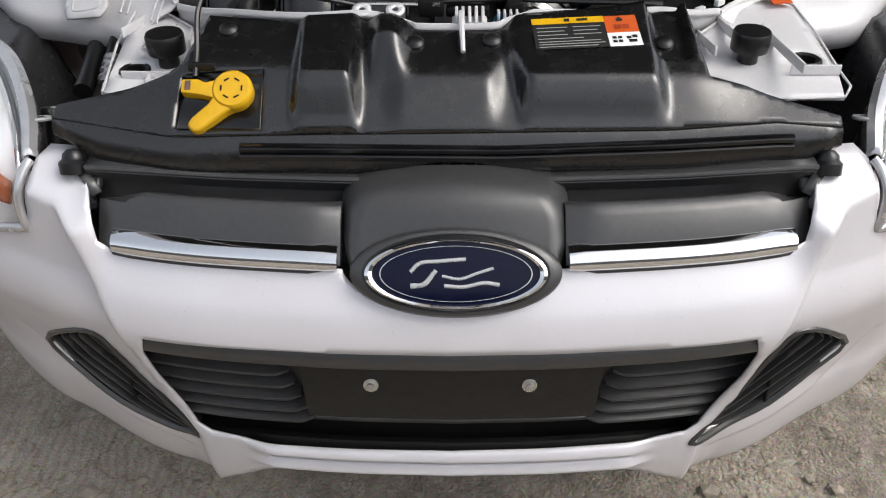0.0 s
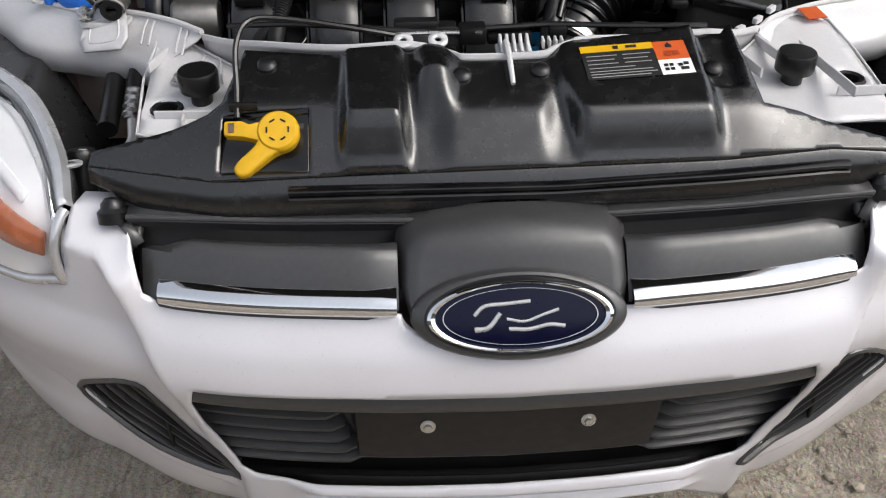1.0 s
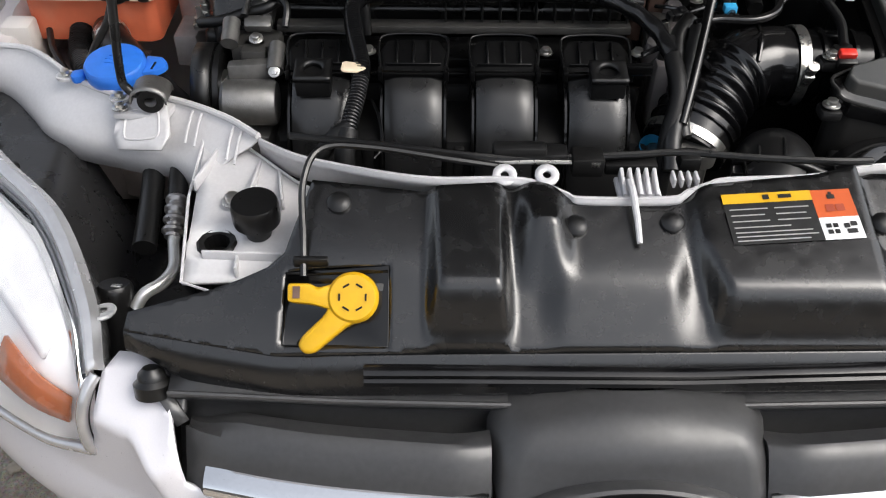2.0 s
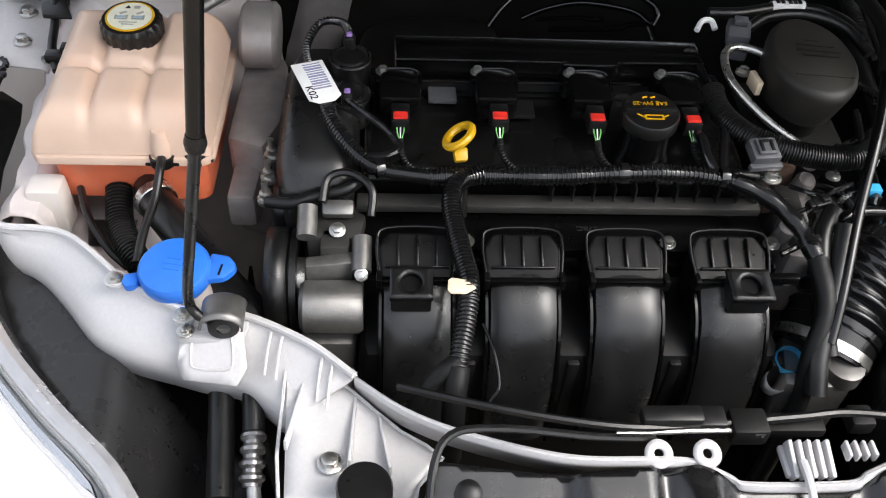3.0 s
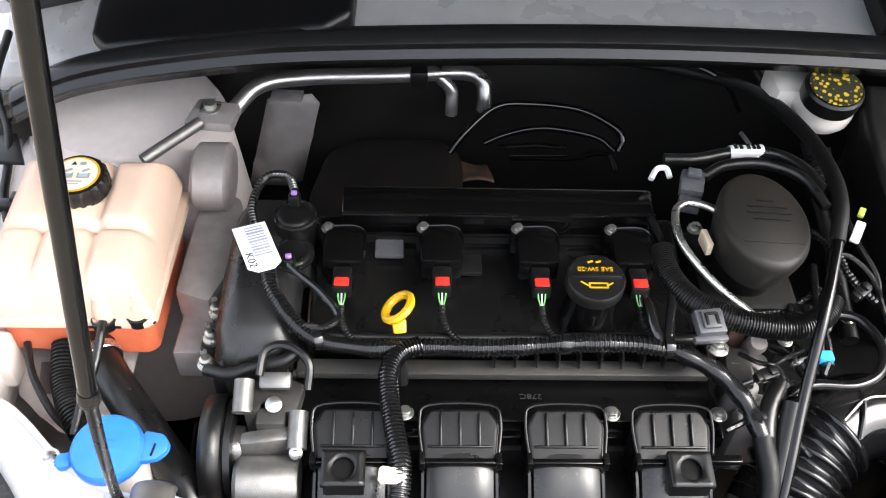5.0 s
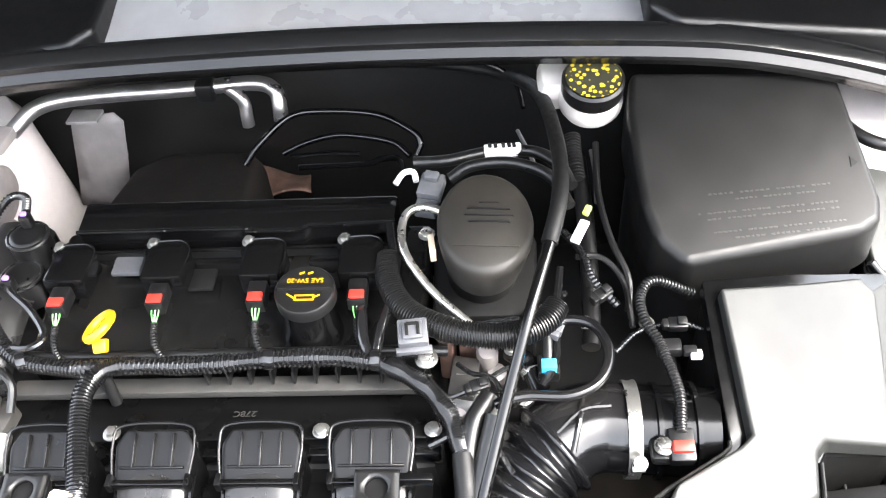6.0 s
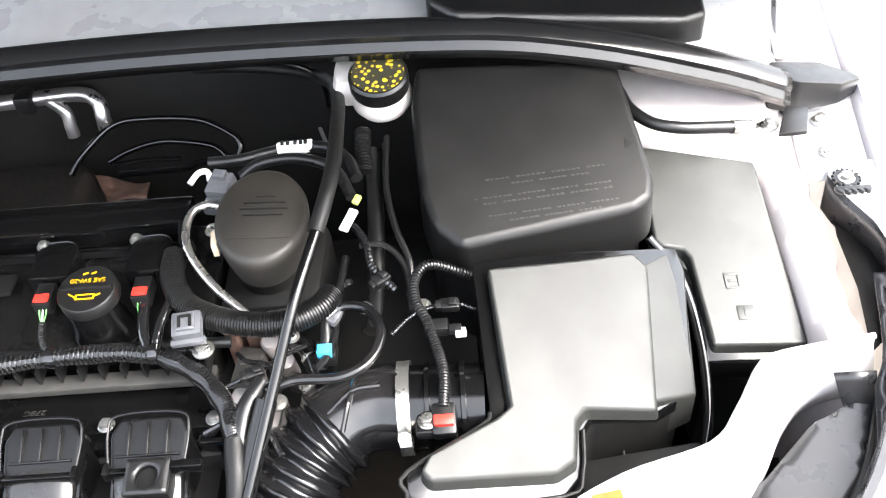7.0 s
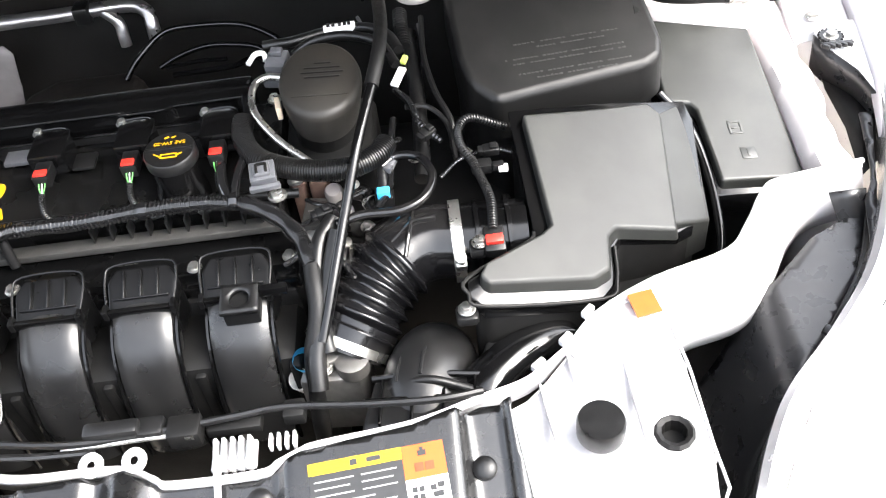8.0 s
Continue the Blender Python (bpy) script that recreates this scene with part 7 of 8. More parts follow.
    # hoses leaving the tank
    part("hose", tube([(-0.588, 0.612, 0.80), (-0.580, 0.57, 0.790), (-0.560, 0.53, 0.79), (-0.537, 0.50, 0.785), (-0.515, 0.47, 0.77)], 0.013, 14, 8, (40, 0.002)), M_RUBBER, t, "corrugated black hose")
    part("hose", tube([(-0.555, 0.612, 0.80), (-0.543, 0.585, 0.804), (-0.508, 0.540, 0.80), (-0.466, 0.49, 0.79), (-0.435, 0.45, 0.78), (-0.425, 0.39, 0.74)], 0.019, 18, 8), M_RUBBER, t, "thick black coolant hose")
    part("hose_clamp", lathe([(0.0205, -0.006), (0.0215, -0.005), (0.0215, 0.005), (0.0205, 0.006)], 24, look((-0.546, 0.592, 0.803), (-0.532, 0.570, 0.804))), M_STEEL, t)
    part("hose", tube([(-0.532, 0.600, 0.858), (-0.531, 0.582, 0.856), (-0.534, 0.555, 0.840), (-0.540, 0.52, 0.83), (-0.542, 0.49, 0.82)], 0.0045, 10, 6), M_RUBBER, t)
    part("hose", tube([(-0.627, 0.612, 0.80), (-0.612, 0.575, 0.795), (-0.587, 0.54, 0.785), (-0.565, 0.52, 0.78)], 0.004, 8, 6), M_RUBBER, t)


M_PALEFACE = mat("pale_yellow_sticker", (0.66, 0.66, 0.54), 0.45)
M_PALEBLUE = mat("pale_blue_print", (0.30, 0.42, 0.50), 0.45)
M_MILKY = mat("milky_plastic", (0.66, 0.62, 0.58), 0.4, 0, 0.5, 0.05, 40)
build_tank()


def build_washer():
    w = thing("washer_filler", "bright blue washer filler cap on its neck", "washer filler", (-0.495, 0.462, 0.78))
    m = at(-0.499, 0.463, 0.836, 6, 0, -10)
    part("neck", lathe([(0.026, -0.10), (0.026, -0.01), (0.030, -0.008), (0.030, 0.0)], 28, m), M_MILKY, w)
    part("cap", lathe([(0.0312, -0.004), (0.0322, 0.0), (0.0322, 0.010), (0.030, 0.0132), (0.025, 0.0142), (0.0, 0.0150)], 40, m), M_BLUE, w)
    part("tab", prism([(0.028, -0.015), (0.044, -0.012), (0.052, -0.004), (0.053, 0.004), (0.046, 0.013), (0.028, 0.016)], 0.000, 0.007, 0.003, m=m @ at(0, 0.004, 0, 0, 0, 8)), M_BLUE, w)
    part("hinge_tab", prism([(-0.030, -0.006), (-0.040, -0.009), (-0.045, -0.004), (-0.044, 0.005), (-0.030, 0.008)], -0.004, 0.004, 0.002, m=m @ at(0, -0.008, 0, 0, 0, 10)), M_BLUE, w)
    for k in range(3):
        part("wiper_mark", rbox(0.018 - 0.004 * abs(k - 1), 0.0014, 0.0006, 0, m @ at(0.0, -0.006 + 0.006 * k, 0.0152)), M_BLUE, w)
    part("grip_line", rbox(0.002, 0.012, 0.001, 0, m @ at(0.040, 0.006, 0.0072)), M_DARK, w)


build_washer()


def build_stay():
    s = thing("bonnet_stay", "black bonnet stay rod in a rubber grommet", "bonnet stay", (-0.46, 0.41, 0.84))
    rows = []
    for k in range(15):
        g = math.pi * (k / 14) * 1.15 - 0.2
        x, z = -0.450 - 0.019 * math.cos(g), 0.842 + 0.014 * math.sin(g)
        rows.append([(x, 0.395, z), (x, 0.402, z + 0.001), (x, 0.422, z + 0.001), (x, 0.426, z - 0.002)])
    part("strap", loft(rows), M_ALU, s, "pressed bright strap over the grommet", 0.002)
    part("grommet", lathe([(0.006, -0.012), (0.014, -0.012), (0.015, 0.0), (0.013, 0.012), (0.006, 0.012)], 20, at(-0.449, 0.407, 0.842, 90, 0, 8)), M_RUBBER, s)
    part("base_plate", prism([(-0.490, 0.398), (-0.434, 0.394), (-0.430, 0.418), (-0.452, 0.424), (-0.49, 0.414)], 0.820, 0.826, 0.002), M_PRIMER, s)
    part("rod", tube([(-0.440, 0.404, 0.846), (-0.460, 0.403, 0.846), (-0.470, 0.404, 0.852), STAY[0], (-0.454, 0.384, 0.970), STAY[1]], 0.0045, 12, 6), M_RODM, s)
    part("rod", tube([STAY[1], STAY[2]], 0.0060, 14, 4), M_GLOSSP, s, "rod with thick black sleeve")
    part("collar", lathe([(0.0064, -0.006), (0.0076, 0), (0.0064, 0.006)], 14, look(STAY[1], STAY[2])), M_RODM, s)
    bolt(s, -0.482, 0.402, 0.830, 0.0052)


M_RODM = mat("worn_black_rod", (0.016, 0.0155, 0.015), 0.3, 0.3, 0.5, 0.3, 60)
STAY = [(-0.4755, 0.410, 0.868), (-0.430, 0.358, 1.080), (-0.367, 0.410, 1.600)]
build_stay()


# ---- right side: brake fluid, battery, air box, fuse box ----
def build_brake():
    b = thing("brake_reservoir", "milky brake fluid reservoir with yellow-topped cap", "brake reservoir", (0.227, 0.83, 0.88))
    part("bottle", lathe([(0.0, -0.03), (0.028, -0.03), (0.033, -0.022), (0.034, -0.012), (0.031, -0.006), (0.031, 0.0)], 28, at(0.227, 0.838, 0.962, 8)), M_MILKY, b)
    part("spout", rbox(0.055, 0.06, 0.04, 0.014, at(0.200, 0.875, 0.945)), M_MILKY, b)
    c = part("cap", lathe([(0.0315, -0.004), (0.0325, 0.0), (0.0325, 0.014), (0.030, 0.017), (0, 0.0175)], 36, at(0.227, 0.834, 0.966, 12)), M_RUBBER, b)
    part("cap_face", lathe([(0.0285, 0.0178), (0.0285, 0.0182), (0, 0.0184)], 36, at(0.227, 0.834, 0.966, 12)), M_CAPFACE, c, "mottled yellow warning face")


def cap_face():
    m = mat("yellow_printed_face", (0.62, 0.46, 0.03), 0.45, 0, 0.5, 0.1, 60)
    nt = m.node_tree
    p = nt.nodes["Principled BSDF"]
    src = p.inputs["Base Color"].links[0].from_socket
    v = nt.nodes.new("ShaderNodeTexVoronoi")
    v.inputs["Scale"].default_value = 170
    co = nt.nodes.new("ShaderNodeTexCoord")
    nt.links.new(co.outputs["Object"], v.inputs["Vector"])
    r = nt.nodes.new("ShaderNodeMapRange")
    r.inputs["From Min"].default_value, r.inputs["From Max"].default_value = 0.33, 0.42
    nt.links.new(v.outputs["Distance"], r.inputs["Value"])
    x = nt.nodes.new("ShaderNodeMix")
    x.data_type = "RGBA"
    nt.links.new(r.outputs["Result"], x.inputs[0])
    nt.links.new(src, x.inputs[6])
    x.inputs[7].default_value = (0.03, 0.03, 0.02, 1)
    nt.links.new(x.outputs[2], p.inputs["Base Color"])
    return m


M_CAPFACE = cap_face()
build_brake()


def build_battery():
    b = thing("battery_cover", "black plastic battery cover with moulded text", "battery cover", (0.39, 0.75, 0.7))

    def top(x, y):
        return 0.906 + 0.36 * (y - 0.66) - 0.15 * (x - 0.285)

    ol = [(0.258, 0.802), (0.264, 0.700), (0.274, 0.668), (0.302, 0.644), (0.486, 0.692), (0.506, 0.706), (0.511, 0.73), (0.490, 0.872), (0.265, 0.850)]
    flat_faces(part("lid", prism(ol, lambda x, y: top(x, y) - 0.055, top, 0.009, 3, inset=0.002), M_BATT, b))
    part("tray", prism([(x + (0.008 if x < 0.38 else -0.008), y + (0.008 if y < 0.75 else -0.008)) for x, y in ol], 0.62, lambda x, y: top(x, y) - 0.05, 0.006), M_PLASTIC, b)
    c, s = math.cos(0.18), math.sin(0.18)
    lines = ((0.0, 0.728, 0.130, 24), (0.004, 0.7220, 0.084, 17), (-0.002, 0.7085, 0.152, 30), (0.0, 0.7025, 0.138, 27), (0.002, 0.6895, 0.144, 28), (0.006, 0.6835, 0.098, 19))
    for dx, y, w, n in lines:
        marks = []
        for k in range(n):
            if (k * 5 + n) % 7 == 0:
                continue
            u = -w / 2 + w * (k + 0.5) / n
            x = 0.395 + dx + u * c
            yy = y + u * s
            marks.append(rbox(w / n * (0.55 + 0.3 * ((k * 7 + n) % 5) / 4), 0.0019, 0.0004, 0.0002, at(x, yy, top(x, yy) + 0.0001, 20, 8, 10), 1))
        part("moulded_line", merge(*marks), M_MOULD, b)
    part("arrow_mark", prism([(-0.004, 0.006), (0.004, 0.0), (-0.004, -0.006)], 0, 0.0008, 0, m=at(0.487, 0.765, top(0.487, 0.765), 20, 8)), M_DARK, b)


M_BATT = mat("grained_battery_cover", (0.0060, 0.0059, 0.0058), 0.42, 0, 0.30, 0.08, 120, 0.18, 1800, (0.022, 0.021, 0.020), 0.25, 22)
M_MOULD = mat("raised_moulding", (0.022, 0.022, 0.021), 0.36, 0, 0.5, 0.1, 200)
build_battery()


def build_airbox():
    a = thing("air_box", "satin black plastic air filter box lid", "air box", (0.39, 0.54, 0.68))

    def top(x, y):
        return 0.905 - 0.40 * (x - 0.325) + 0.33 * (y - 0.61)

    lid = [(0.325, 0.612), (0.418, 0.640), (0.478, 0.660), (0.492, 0.648), (0.478, 0.500), (0.408, 0.490), (0.398, 0.478), (0.392, 0.442), (0.372, 0.428), (0.262, 0.408), (0.254, 0.416), (0.262, 0.430), (0.322, 0.470), (0.334, 0.482)]
    flat_faces(part("lid", prism(lid, lambda x, y: top(x, y) - 0.016, top, 0.004, 3, inset=0.003), M_AIRLID, a))
    low = [(0.312, 0.622), (0.415, 0.655), (0.528, 0.684), (0.534, 0.66), (0.522, 0.56), (0.500, 0.52), (0.478, 0.506), (0.412, 0.494), (0.402, 0.478), (0.397, 0.440), (0.378, 0.418), (0.258, 0.394), (0.244, 0.404), (0.244, 0.420), (0.310, 0.468), (0.318, 0.48)]
    part("rim", prism(low, lambda x, y: top(x, y) - 0.030, lambda x, y: top(x, y) - 0.014, 0.002, 2), M_GLOSSP, a)
    lip = [(x, y, top(x, y) - 0.012) for x, y in low[8:16]]
    part("lip", tube(lip, 0.0020, 8, 4), M_DARK, a)
    part("lower_box", prism([(x * 0.98 + 0.008, y * 0.98 + 0.01) for x, y in low], 0.60, lambda x, y: top(x, y) - 0.026, 0.006), M_DARK, a)
    side = [(0.472, 0.508), (0.484, 0.648), (0.518, 0.676), (0.530, 0.62), (0.522, 0.53)]
    flat_faces(part("side_cap", prism(side, 0.74, lambda x, y: top(x, y) - 0.004 - 0.25 * (x - 0.481), 0.004), M_AIRLID, a))
    part("side_rim", tube([(0.500, 0.690, 0.845), (0.530, 0.66, 0.815), (0.541, 0.60, 0.785), (0.536, 0.53, 0.765), (0.525, 0.49, 0.75)], 0.005, 10, 6), M_GLOSSP, a)
    part("step", prism([(0.402, 0.486), (0.525, 0.500), (0.525, 0.468), (0.400, 0.436)], 0.70, 0.752, 0.004), M_DARK, a)
    part("step_rim", tube([(0.395, 0.434, 0.757), (0.45, 0.450, 0.757), (0.51, 0.468, 0.757), (0.527, 0.480, 0.757)], 0.003, 8, 4), M_PLASTIC, a)
    for x, y, z in ((0.240, 0.398, 0.842), (0.262, 0.476, 0.852)):
        bolt(a, x, y, z, 0.006)
        part("screw_ear", rbox(0.022, 0.022, 0.012, 0.004, at(x, y, z - 0.008)), M_PLASTIC, a)


M_AIRLID = mat("satin_grey_black_lid", (0.018, 0.0185, 0.0175), 0.45, 0, 0.4, 0.1, 60, 0.2, 2200, (0.034, 0.035, 0.031), 0.5, 14)
# slightly lighter and glossier than the air box lid
M_FUSELID = mat("lighter_fuse_lid", (0.024, 0.025, 0.023), 0.36, 0, 0.5, 0.1, 60, 0.2, 2200, (0.05, 0.052, 0.046), 0.5, 12)
build_airbox()


def build_fusebox():
    f = thing("fuse_box", "black plastic fuse box lid with small moulded signs", "fuse box", (0.58, 0.68, 0.65))

    def top(x, y):
        return 0.790 + 0.30 * (y - 0.586) - 0.10 * (x - 0.55)

    ol = [(0.551, 0.586), (0.650, 0.586), (0.640, 0.800), (0.510, 0.820), (0.510, 0.702), (0.518, 0.695), (0.539, 0.692), (0.545, 0.683)]
    flat_faces(part("lid", prism(ol, lambda x, y: top(x, y) - 0.03, top, 0.004, 3), M_FUSELID, f))
    part("rim", prism([(0.544, 0.577), (0.656, 0.577), (0.646, 0.804), (0.505, 0.825), (0.505, 0.696), (0.514, 0.687), (0.532, 0.684), (0.537, 0.677)], lambda x, y: top(x, y) - 0.04, lambda x, y: top(x, y) - 0.014, 0.003), M_GLOSSP, f)
    part("box", prism([(0.553, 0.590), (0.645, 0.590), (0.636, 0.79), (0.515, 0.81), (0.516, 0.70), (0.545, 0.695)], 0.60, lambda x, y: top(x, y) - 0.03, 0.004), M_PLASTIC, f)
    part("cable_elbow", tube([(0.498, 0.668, 0.770), (0.512, 0.674, 0.788), (0.524, 0.670, 0.793), (0.531, 0.655, 0.784), (0.532, 0.630, 0.765), (0.530, 0.605, 0.73)], 0.0095, 12, 8), M_GLOSSR, f, "glossy black cable elbow")
    m = at(0.585, 0.655, top(0.585, 0.655) + 0.0004, 17, 5, 3)
    part("moulded_sign", merge(rbox(0.016, 0.003, 0.001, 0.0003, m @ at(0, 0.008, 0)), rbox(0.016, 0.003, 0.001, 0.0003, m @ at(0, -0.008, 0)), rbox(0.003, 0.016, 0.001, 0.0003, m @ at(-0.007, 0, 0)), rbox(0.003, 0.016, 0.001, 0.0003, m @ at(0.007, 0, 0)), rbox(0.010, 0.003, 0.001, 0.0003, m)), M_FUSELID, f)
    m = at(0.592, 0.62, top(0.592, 0.62) + 0.0004, 17, 5, 3)
    part("moulded_sign", merge(rbox(0.018, 0.016, 0.0008, 0.0003, m), rbox(0.004, 0.010, 0.0016, 0.0003, m)), M_FUSELID, f)


build_fusebox()


def build_earth():
    e = thing("earth_cable", "thick black earth cable with a bright crimped lug", "cable", (0.6, 0.86, 0.85))
    part("cable", tube([(0.495, 0.87, 0.905), (0.503, 0.842, 0.900), (0.525, 0.818, 0.896), (0.556, 0.811, 0.892), (0.590, 0.815, 0.886), (0.618, 0.820, 0.880)], 0.0072, 12, 8), M_RUBBER, e)
    part("lug", merge(lathe([(0.008, -0.014), (0.0085, 0.012)], 14, look((0.626, 0.822, 0.878), (0.644, 0.826, 0.874))), prism([(0.636, 0.818), (0.668, 0.820), (0.676, 0.830), (0.668, 0.840), (0.636, 0.832)], 0.868, 0.872, 0.001)), M_STEEL, e, "bright crimped cable lug")
    bolt(e, 0.660, 0.829, 0.872, 0.006)


build_earth()


# ---- rear of the bay ----
def build_pipe():
    p = thing("air_conditioning_pipe", "bare aluminium air conditioning pipe along the bulkhead", "pipe", (-0.3, 0.95, 0.88))
    part("pipe", tube([(-0.44, 0.875, 0.90), (-0.412, 0.905, 0.914), (-0.36, 0.925, 0.912), (-0.25, 0.95, 0.900), (-0.17, 0.972, 0.890), (-0.145, 0.968, 0.880), (-0.141, 0.958, 0.862), (-0.142, 0.956, 0.845)], 0.0095, 14, 8), M_ALUPIPE, p)
    part("clip", rbox(0.022, 0.026, 0.026, 0.004, at(-0.225, 0.955, 0.896)), M_RUBBER, p)
    part("drop_pipe", tube([(-0.205, 0.963, 0.895), (-0.185, 0.958, 0.875), (-0.183, 0.952, 0.855), (-0.183, 0.95, 0.842)], 0.008, 12, 8), M_ALUPIPE, p)


M_ALUPIPE = mat("bare_aluminium_pipe", (0.36, 0.35, 0.35), 0.32, 0.9, 0.5, 0.08, 100)
build_pipe()


def build_shields():
    s = thing("heat_shield", "dusty grey heat shield behind the engine", "heat shield", (-0.33, 0.9, 0.75))
    part("plate", sheet([(-0.46, 0.69), (-0.385, 0.70), (-0.352, 0.838), (-0.362, 0.85), (-0.418, 0.845)], [], 0.02, lambda x, z: Vector((x, 0.972 + 0.004 * math.sin(80 * x), z))), M_FOIL, s, thick=0.002)
    part("tab", prism([(-0.412, 0.945), (-0.372, 0.945), (-0.370, 0.970), (-0.41, 0.972)], 0.856, 0.860, 0.001), M_FOIL, s)
    t = thing("exhaust_shield", "rust brown exhaust shield low behind the engine", "heat shield", (-0.2, 0.9, 0.66))
    part("plate", sheet([(-0.268, 0.940), (-0.120, 0.940), (-0.128, 0.985), (-0.20, 0.994), (-0.262, 0.984)], [], 0.008, lambda x, y: Vector((x, y, 0.732 + 0.008 * math.sin(55 * x) * math.cos(70 * y)))), M_RUST, t, thick=0.002)
    part("dark_shell", prism([(-0.350, 0.800), (-0.362, 0.850), (-0.345, 0.935), (-0.300, 0.962), (-0.190, 0.960), (-0.165, 0.930), (-0.170, 0.830), (-0.200, 0.800)], 0.66, lambda x, y: 0.800 + 0.012 * math.sin(30 * x) * math.cos(25 * y), 0.022, 4), M_SHELL, t, "rounded near-black brown shell")
    e = thing("engine_mount", "cast grey engine mount beside the suspension tower", "engine mount", (-0.46, 0.8, 0.75))
    part("casting", prism([(-0.480, 0.655), (-0.440, 0.640), (-0.420, 0.70), (-0.428, 0.80), (-0.475, 0.82)], 0.70, 0.835, 0.008), M_CAST, e)
    part("bush", lathe([(0.030, -0.02), (0.034, -0.016), (0.034, 0.016), (0.030, 0.02), (0.015, 0.022), (0, 0.022)], 28, at(-0.455, 0.80, 0.865, 0, 90), 1.3), M_CAST, e)
    part("bracket", prism([(-0.478, 0.600), (-0.448, 0.600), (-0.44, 0.72), (-0.472, 0.73)], 0.76, 0.80, 0.006), M_CAST, e)
    bolt(e, -0.462, 0.862, 0.912, 0.008)
    part("top_plate", prism([(-0.49, 0.84), (-0.435, 0.835), (-0.43, 0.875), (-0.48, 0.885)], 0.90, 0.911, 0.004), M_CAST, e)
    part("link", tube([(-0.525, 0.785, 0.90), (-0.50, 0.81, 0.905), (-0.47, 0.84, 0.91)], 0.007, 10, 4), M_ALU, e)


# near-black brown base with slightly browner patches
M_SHELL = mat("near_black_shell", (0.0045, 0.0040, 0.0036), 0.7, 0, 0.2, 0.4, 30, 0.6, 120, (0.012, 0.009, 0.007), 0.5, 20)
M_CAST = mat("dull_cast_mount", (0.33, 0.305, 0.30), 0.5, 0.5, 0.5, 0.12, 60, 0.3, 300, (0.25, 0.22, 0.2), 0.4, 16)
build_shields()


def build_rear_lines():
    r = thing("rear_hoses", "dark hoses and thin pipes along the bulkhead", "hose", (-0.05, 0.95, 0.85))
    part("pipe", tube([(-0.185, 0.905, 0.815), (-0.165, 0.922, 0.835), (-0.128, 0.948, 0.855), (-0.085, 0.955, 0.856), (-0.020, 0.950, 0.852), (0.022, 0.930, 0.842), (0.034, 0.918, 0.832), (0.028, 0.908, 0.820)], 0.0042, 10, 8), M_GLOSSP, r)
    part("pipe", tube([(-0.140, 0.925, 0.815), (-0.115, 0.930, 0.825), (-0.082, 0.932, 0.834), (-0.050, 0.928, 0.838), (0.0, 0.915, 0.836), (0.022, 0.898, 0.828)], 0.0040, 10, 8), M_GLOSSP, r)
    part("brake_pipe", tube([(0.005, 0.985, 0.925), (0.030, 0.975, 0.922), (0.090, 0.965, 0.918), (0.130, 0.950, 0.915), (0.150, 0.925, 0.91), (0.158, 0.89, 0.90)], 0.0028, 8, 8), M_GLOSSP, r)
    part("steel_line", tube([(0.226, 0.80, 0.91), (0.228, 0.77, 0.905), (0.227, 0.735, 0.895)], 0.0028, 8, 6), M_ALUPIPE, r, "thin bare steel line")
    part("steel_line", tube([(0.150, 0.850, 0.90), (0.158, 0.825, 0.898), (0.166, 0.800, 0.895)], 0.0024, 8, 6), M_ALUPIPE, r, "thin bare steel line")
    part("wire", tube([(0.135, 0.985, 0.955), (0.160, 0.970, 0.965), (0.175, 0.950, 0.965), (0.190, 0.925, 0.965), (0.196, 0.905, 0.96)], 0.0022, 8, 8), M_TAPE, r)
    for x, y, z in ((0.150, 0.975, 0.966), (0.178, 0.945, 0.968), (0.196, 0.918, 0.968)):
        part("wire_plug", rbox(0.008, 0.006, 0.005, 0.001, at(x, y, z, 10, 0, 30)), M_RED if x < 0.18 else M_WHITE, r)
    part("pipe", tube([(-0.125, 0.90, 0.830), (-0.08, 0.903, 0.832), (-0.04, 0.90, 0.832)], 0.003, 8, 6), M_GLOSSP, r)
    part("pipe", tube([(-0.112, 0.88, 0.830), (-0.033, 0.88, 0.832), (-0.01, 0.882, 0.838), (0.010, 0.878, 0.840), (0.018, 0.86, 0.83)], 0.0038, 8, 6), M_GLOSSP, r)
    part("hose", tube([(0.075, 0.985, 0.93), (0.12, 0.975, 0.935), (0.17, 0.95, 0.935), (0.185, 0.90, 0.93), (0.186, 0.85, 0.945)], 0.006, 10, 8), M_RUBBER, r)
    part("hose", tube([(0.212, 0.80, 0.90), (0.214, 0.75, 0.89), (0.215, 0.69, 0.875), (0.213, 0.62, 0.855), (0.210, 0.585, 0.85)], 0.009, 12, 8), M_RUBBER, r)
    part("hose", tube([(0.205, 0.80, 0.93), (0.205, 0.775, 0.925), (0.207, 0.75, 0.915)], 0.008, 10, 6, (14, 0.002)), M_RUBBER, r)
    part("cable", tube([(0.23, 0.80, 0.92), (0.228, 0.74, 0.905), (0.236, 0.69, 0.89), (0.25, 0.65, 0.875), (0.248, 0.62, 0.86)], 0.0035, 8, 8), M_RUBBER, r)
    part("cable", tube([(0.20, 0.665, 0.89), (0.225, 0.668, 0.885), (0.245, 0.645, 0.875), (0.25, 0.60, 0.86)], 0.003, 8, 8), M_RUBBER, r)
    g = thing("gearbox", "dark gearbox housing low beside the engine", "gearbox", (0.18, 0.65, 0.5))
    part("housing", rbox(0.26, 0.30, 0.25, 0.03, at(0.19, 0.68, 0.63)), M_DARK, g)
